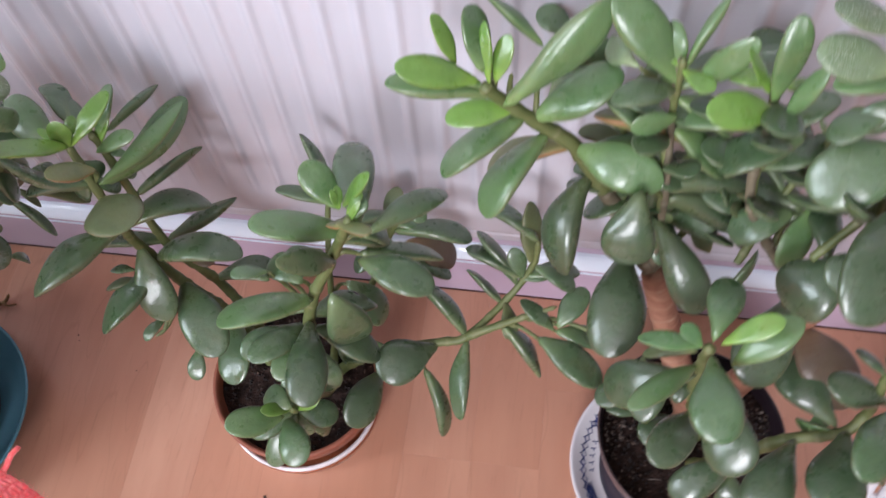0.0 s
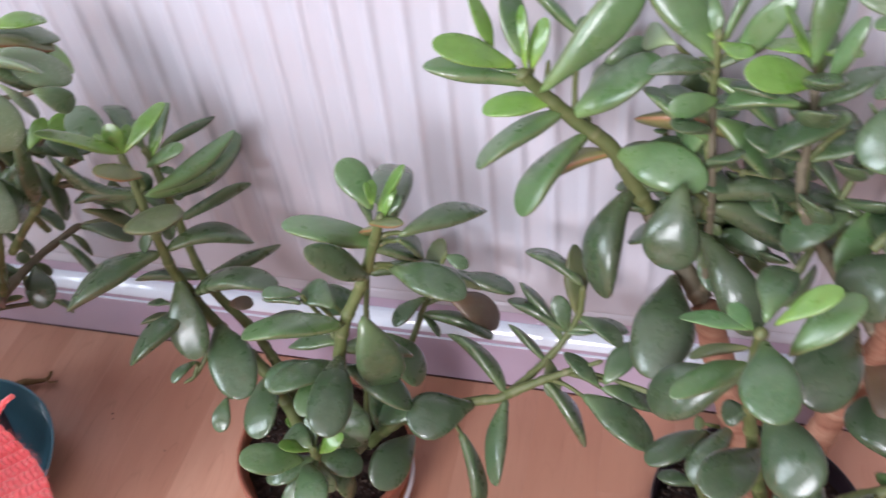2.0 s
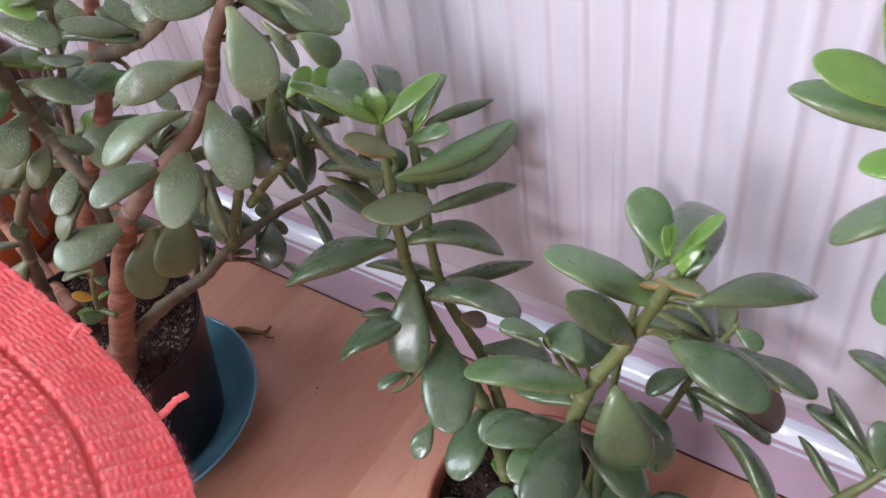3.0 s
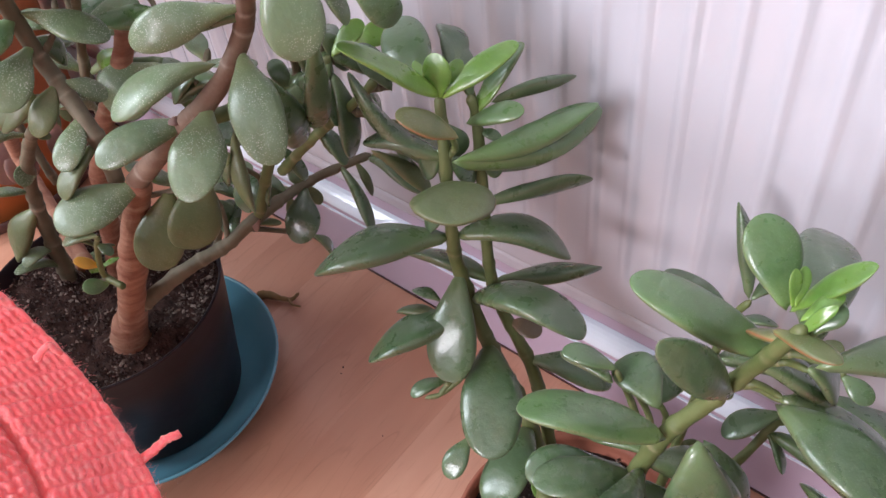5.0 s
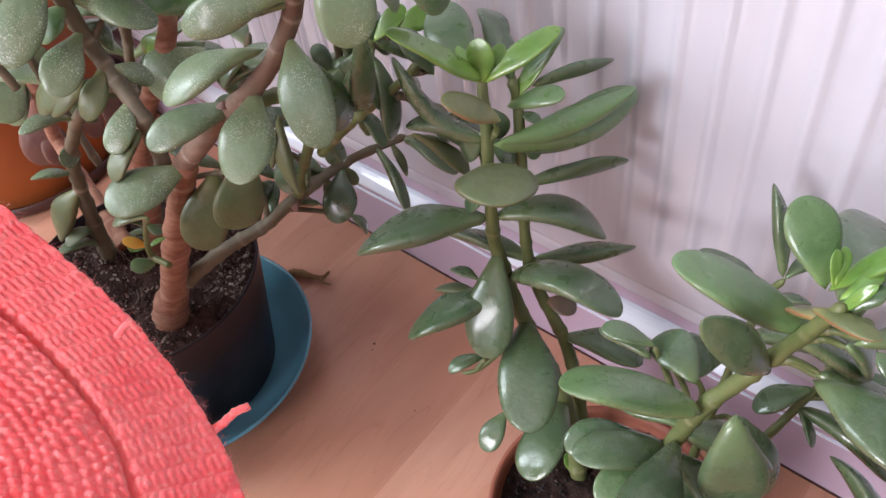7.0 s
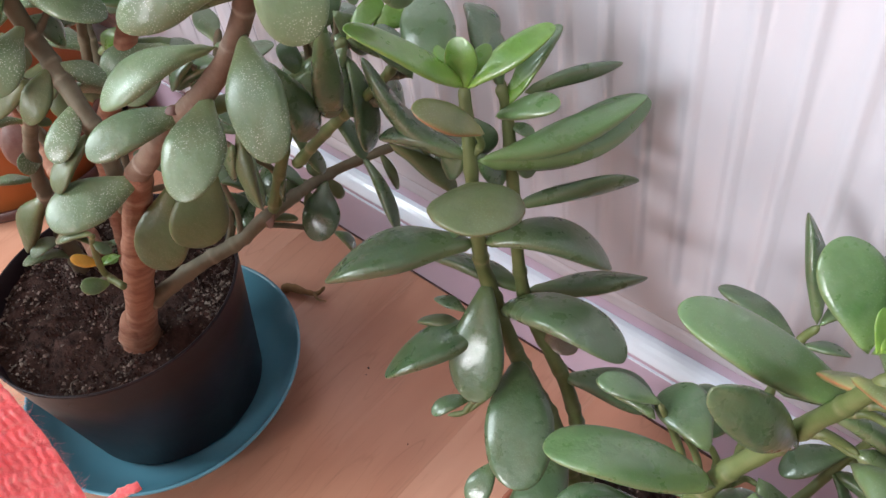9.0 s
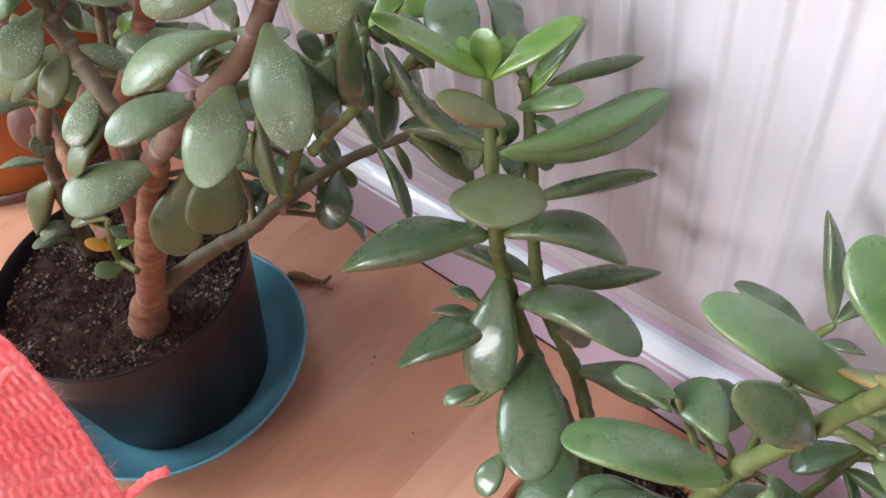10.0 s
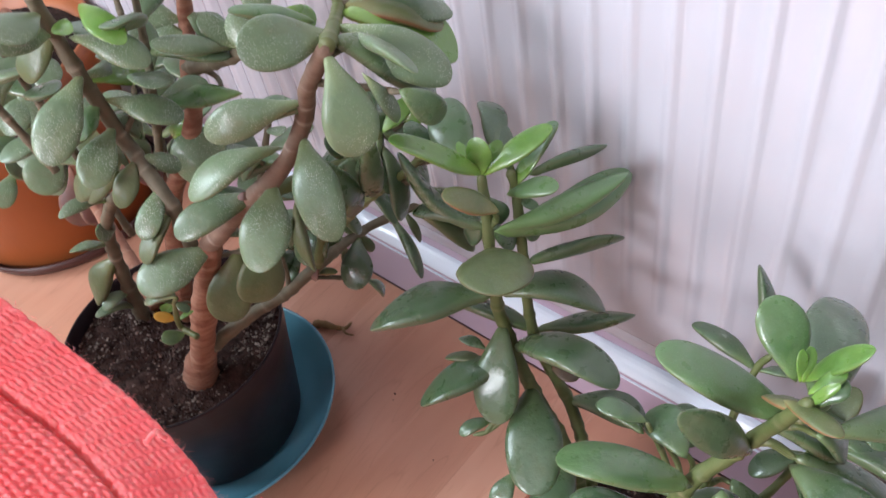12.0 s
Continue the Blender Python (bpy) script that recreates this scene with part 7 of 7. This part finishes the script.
def knit_cover():
    """The draped knit: ribs of stitches across a hem band, a seam, then staggered purl bumps."""
    cols, rows, under = 860, 330, 9
    core = Vector((-0.42, -0.62, 0.42))
    side = Vector((0.3, 0.25, 1)).normalized()
    verts, faces = [], []
    arc, last = 0.0, None
    for i in range(cols):
        s = -0.35 + 1.75 * i / (cols - 1)
        h = hem_point(min(1, max(0, s)))
        if s < 0:
            h = h + (HEM[0] - HEM[1]).normalized() * (-s) * 0.28 * Vector((1, 1.6, 0.15)).length * 0.5
        if s > 1:
            h = h + ((HEM[3] - HEM[2]).normalized() * Vector((1, 1, 0.2)).length * 0.7) * (s - 1) * 0.28
        if last:
            arc += (h - last).length
        last = h.copy()
        inward = core - h
        reach = inward.length
        inward.normalize()
        band = 0.034 + 0.0015 * noise.noise(h * 40)
        rib = arc / 0.0068 + 0.25 * noise.noise(h * 60)
        for j in range(rows):
            if j < under:
                a = math.pi * (under - j) / under
                p = h + inward * 0.0024 - side * 0.0024 * (1 - math.cos(a)) - inward * 0.0024 * math.sin(a)
                d = 0.0
            else:
                d = 0.50 * reach * (j - under) / (rows - 1 - under)
                p = h + inward * (d + 0.0024) + side * (0.022 * math.sin(min(1, d / 0.10) * math.pi / 2))
            wander = 0.35 * noise.noise(p * 180)
            if d < band:
                at = rib - 0.30 * d / 0.0068
                k = int(math.floor(at))
                lean = at - k - 0.5
                across = max(0.0, 1 - (2 * lean) ** 2) ** 0.8
                stitch = abs(math.sin(math.pi * (d / 0.0030 + 0.37 * k + 0.6 * abs(lean)) + 1.6 * wander))
                b = 0.0019 * across * (0.45 + 0.55 * stitch)
            else:
                row = (d - band) / 0.0042 + 0.5 * noise.noise(p * 70)
                k = int(math.floor(row))
                b = 0.0021 * abs(math.sin(math.pi * row)) * abs(math.sin(math.pi * (arc / 0.0046 + 0.5 * (k % 2)) + 2.2 * wander)) + 0.0007 * noise.noise(p * 260)
            b -= 0.0040 * math.exp(-((d - band) / 0.0018) ** 2) if d else 0.0
            b += 0.0004 * noise.noise(p * 420) + 0.0030 * noise.noise(p * 16) + 0.0007 * noise.noise(p * 110)
            verts.append(p + side * b)
    for i in range(cols - 1):
        for j in range(rows - 1):
            a = i * rows + j
            faces.append((a, a + rows, a + rows + 1, a + 1))
    me = bpy.data.meshes.new("knitted_cover")
    me.from_pydata(verts, [], faces)
    me.materials.append(KNIT)
    for p in me.polygons:
        p.use_smooth = True
    ob = new("knitted_cover", me)
    attach(ob, stool, Matrix())
    return tagged(ob, "coral-red knitted wool cover with a ribbed hem")


cover = knit_cover()


def yarn(pts, r, name, label=""):
    rnd = random.Random(len(pts))
    line = [q + Vector((rnd.uniform(-1, 1), rnd.uniform(-1, 1), rnd.uniform(-1, 1))) * r * 0.25 for q in spline(pts, 5)]
    part(name, tube(line, r, r * 0.8, 7), KNIT, cover, label)


yarn([(-0.180, -0.316, 0.360), (-0.1780, -0.308, 0.3615), (-0.1760, -0.3020, 0.3640), (-0.1735, -0.2975, 0.3645)], 0.0019, "loose_thread", "loose end of coral yarn")
yarn([(-0.204, -0.315, 0.404), (-0.202, -0.310, 0.407), (-0.200, -0.309, 0.403)], 0.0013, "loose_thread")
fuzz_v, fuzz_f = [], []
rnd = random.Random(12)
for i in range(1100):
    h = hem_point(rnd.random())
    d = Vector((rnd.uniform(-0.3, 0.6), rnd.uniform(0.2, 1), rnd.uniform(-0.6, 0.6))).normalized()
    q = h + Vector((rnd.uniform(-1, 1), rnd.uniform(-1, 1), rnd.uniform(-1, 1))) * 0.0015 - d * 0.001
    bend = Vector((rnd.uniform(-1, 1), rnd.uniform(-1, 1), rnd.uniform(-1, 1))) * 0.0016
    across_hair = d.orthogonal().normalized() * 0.00007
    b = len(fuzz_v)
    ln = rnd.uniform(0.0008, 0.0024)
    for f in (0.0, 0.5, 1.0):
        c = q + d * ln * f + bend * f * f
        fuzz_v += [c - across_hair * (1.2 - f), c + across_hair * (1.2 - f), c + d.cross(across_hair) * (1.2 - f)]
    for f in (0, 3):
        for j in range(3):
            fuzz_f.append((b + f + j, b + f + (j + 1) % 3, b + f + 3 + (j + 1) % 3, b + f + 3 + j))
me = bpy.data.meshes.new("wool_fuzz")
me.from_pydata(fuzz_v, [], fuzz_f)
me.materials.append(KNIT)
hair = new("wool_fuzz", me)
attach(hair, cover, Matrix())
tagged(hair, "fine wool fuzz along the hem", kind="stuff")
SX, SY = -0.44, -0.63
part("seat_cover", lathe([(0.0, 0.330), (0.155, 0.330), (0.165, 0.345), (0.160, 0.385), (0.130, 0.425), (0.070, 0.447), (0.0, 0.452)], SX, SY), KNIT, stool, "coral-red knitted top of the cover")
part("seat", lathe([(0.0, 0.300), (0.150, 0.300), (0.155, 0.304), (0.155, 0.324), (0.150, 0.329), (0.0, 0.329)], SX, SY), BEECH, stool, "round wooden seat")
for i in range(4):
    a = math.pi / 4 + i * math.pi / 2
    q = Vector((SX + 0.10 * math.cos(a), SY + 0.10 * math.sin(a), 0.300))
    e = Vector((SX + 0.14 * math.cos(a), SY + 0.14 * math.sin(a), 0.0))
    part("leg", tube([q, q.lerp(e, 0.5), e], 0.014, 0.011, 12), BEECH, stool)

# white wire rack
rack = thing("wire_rack", 0.34, -0.26, 0, "white plastic-coated wire rack standing on the floor", "rack")
way = Vector((0.540, 0.842, 0))
across = Vector((0.842, -0.540, 0))
corner = Vector((0.3145, -0.284, 0.1))
for i, (off, drop) in enumerate(((0.0, 0.0), (0.0146, 0.006), (0.0275, 0.0))):
    c = corner + across * off - Vector((0, 0, drop))
    part("rod", tube(spline([tuple(c - way * 0.22), tuple(c), tuple(c + way * 0.30)], 6), 0.0056, 0.0056, 14), WHITE_TUBE, rack)
for f in (-0.21, 0.114, 0.29):
    c = corner + way * f - Vector((0, 0, 0.008))
    part("cross_piece", tube(spline([tuple(c - across * 0.001), tuple(c + across * 0.014), tuple(c + across * 0.029)], 4), 0.0044, 0.0044, 12), WHITE_TUBE, rack)
for f in (-0.21, 0.29):
    for off in (0.0, 0.0275):
        c = corner + way * f + across * off
        part("leg", tube([c, Vector((c.x, c.y, 0.05)), Vector((c.x, c.y, 0.0))], 0.0050, 0.0050, 12), WHITE_TUBE, rack)

# fallen dry leaf and crumbs
dry = thing("dry_leaf", -0.476, -0.078, 0, "curled dry brown leaf lying on the floor", "fallen leaf")
part("blade", tube(spline([(-0.497, -0.086, 0.003), (-0.486, -0.082, 0.007), (-0.474, -0.078, 0.006), (-0.466, -0.072, 0.004), (-0.460, -0.066, 0.012)], 5), 0.0042, 0.0012, 8, 0.006, 2), DRY_LEAF, dry)
part("stalk", tube(spline([(-0.468, -0.074, 0.005), (-0.458, -0.078, 0.008), (-0.452, -0.074, 0.005)], 5), 0.0016, 0.0008, 6), DRY_LEAF, dry)


def crumb(x, y, s, seed):
    rnd = random.Random(seed)
    bm = bmesh.new()
    bmesh.ops.create_icosphere(bm, subdivisions=1, radius=s)
    for v in bm.verts:
        v.co = v.co * rnd.uniform(0.6, 1.2) * 1.0 + Vector((x, y, s * 0.7))
    ob = part("soil_crumb", bm, CRUMB, None, "small dark crumb of soil on the floor", smooth=False)
    tagged(ob, category="crumb", group="spilled crumbs")


for i, (x, y, s) in enumerate(((-0.137, -0.238, 0.0019), (-0.133, -0.245, 0.0008), (-0.060, -0.230, 0.0007), (-0.374, -0.099, 0.0012), (-0.371, -0.105, 0.0008), (-0.140, -0.262, 0.0006), (-0.300, -0.130, 0.0007))):
    crumb(x, y, s, i)

# ---- floor pieces ----
floor = tagged(part("floor", box(X0 - 0.15, X1 + 0.15, Y0 - 0.15, 0.15, -0.10, -0.0085), LAMINATE, None, "beech-look laminate floor in narrow strips", smooth=False), category="floor", kind="structure")
STRIP = 0.0655
rnd = random.Random(4)
strips = {}


def strip_mesh(w, ln):
    key = (round(w, 4), round(ln, 3))
    if key not in strips:
        strips[key] = to_mesh(box(0.00003, w - 0.00003, 0.00003, ln - 0.00003, -0.008, 0.0, 0.00008), "strip", LAMINATE, False)
    return strips[key]


col = 0
x = -1.324
rest_v, rest_f = [], []
while x < 1.0:
    y = -0.231 if abs(x + 0.0795) < 0.01 else -rnd.choice((0.10, 0.18, 0.26, 0.33, 0.40))
    top = 0.0
    while top > -1.1:
        ob = new("strip", strip_mesh(STRIP, top - y))
        attach(ob, floor, pose(x, y, 0))
        top = y
        y -= rnd.choice((0.30, 0.38, 0.45))
    x += STRIP
for x0, x1, y0, y1 in ((X0, -1.324, Y0, 0.0), (x, X1, Y0, 0.0), (-1.324, x, Y0, -1.56)):
    xx = x0
    while xx < x1 - 0.001:
        xe = min(xx + STRIP, x1)
        yy = y0
        while yy < y1 - 0.001:
            ye = min(yy + rnd.choice((0.30, 0.38, 0.45)), y1)
            b = len(rest_v)
            rest_v += [(xx, yy, -0.002), (xe - 0.0003, yy, -0.002), (xe - 0.0003, ye - 0.0003, -0.002), (xx, ye - 0.0003, -0.002)]
            rest_f.append((b, b + 1, b + 2, b + 3))
            yy = ye
        xx = xe
me = bpy.data.meshes.new("far_strips")
me.from_pydata(rest_v, [], rest_f)
me.materials.append(LAMINATE)
far = new("far_strips", me)
attach(far, floor, Matrix())
tagged(far, kind="stuff")
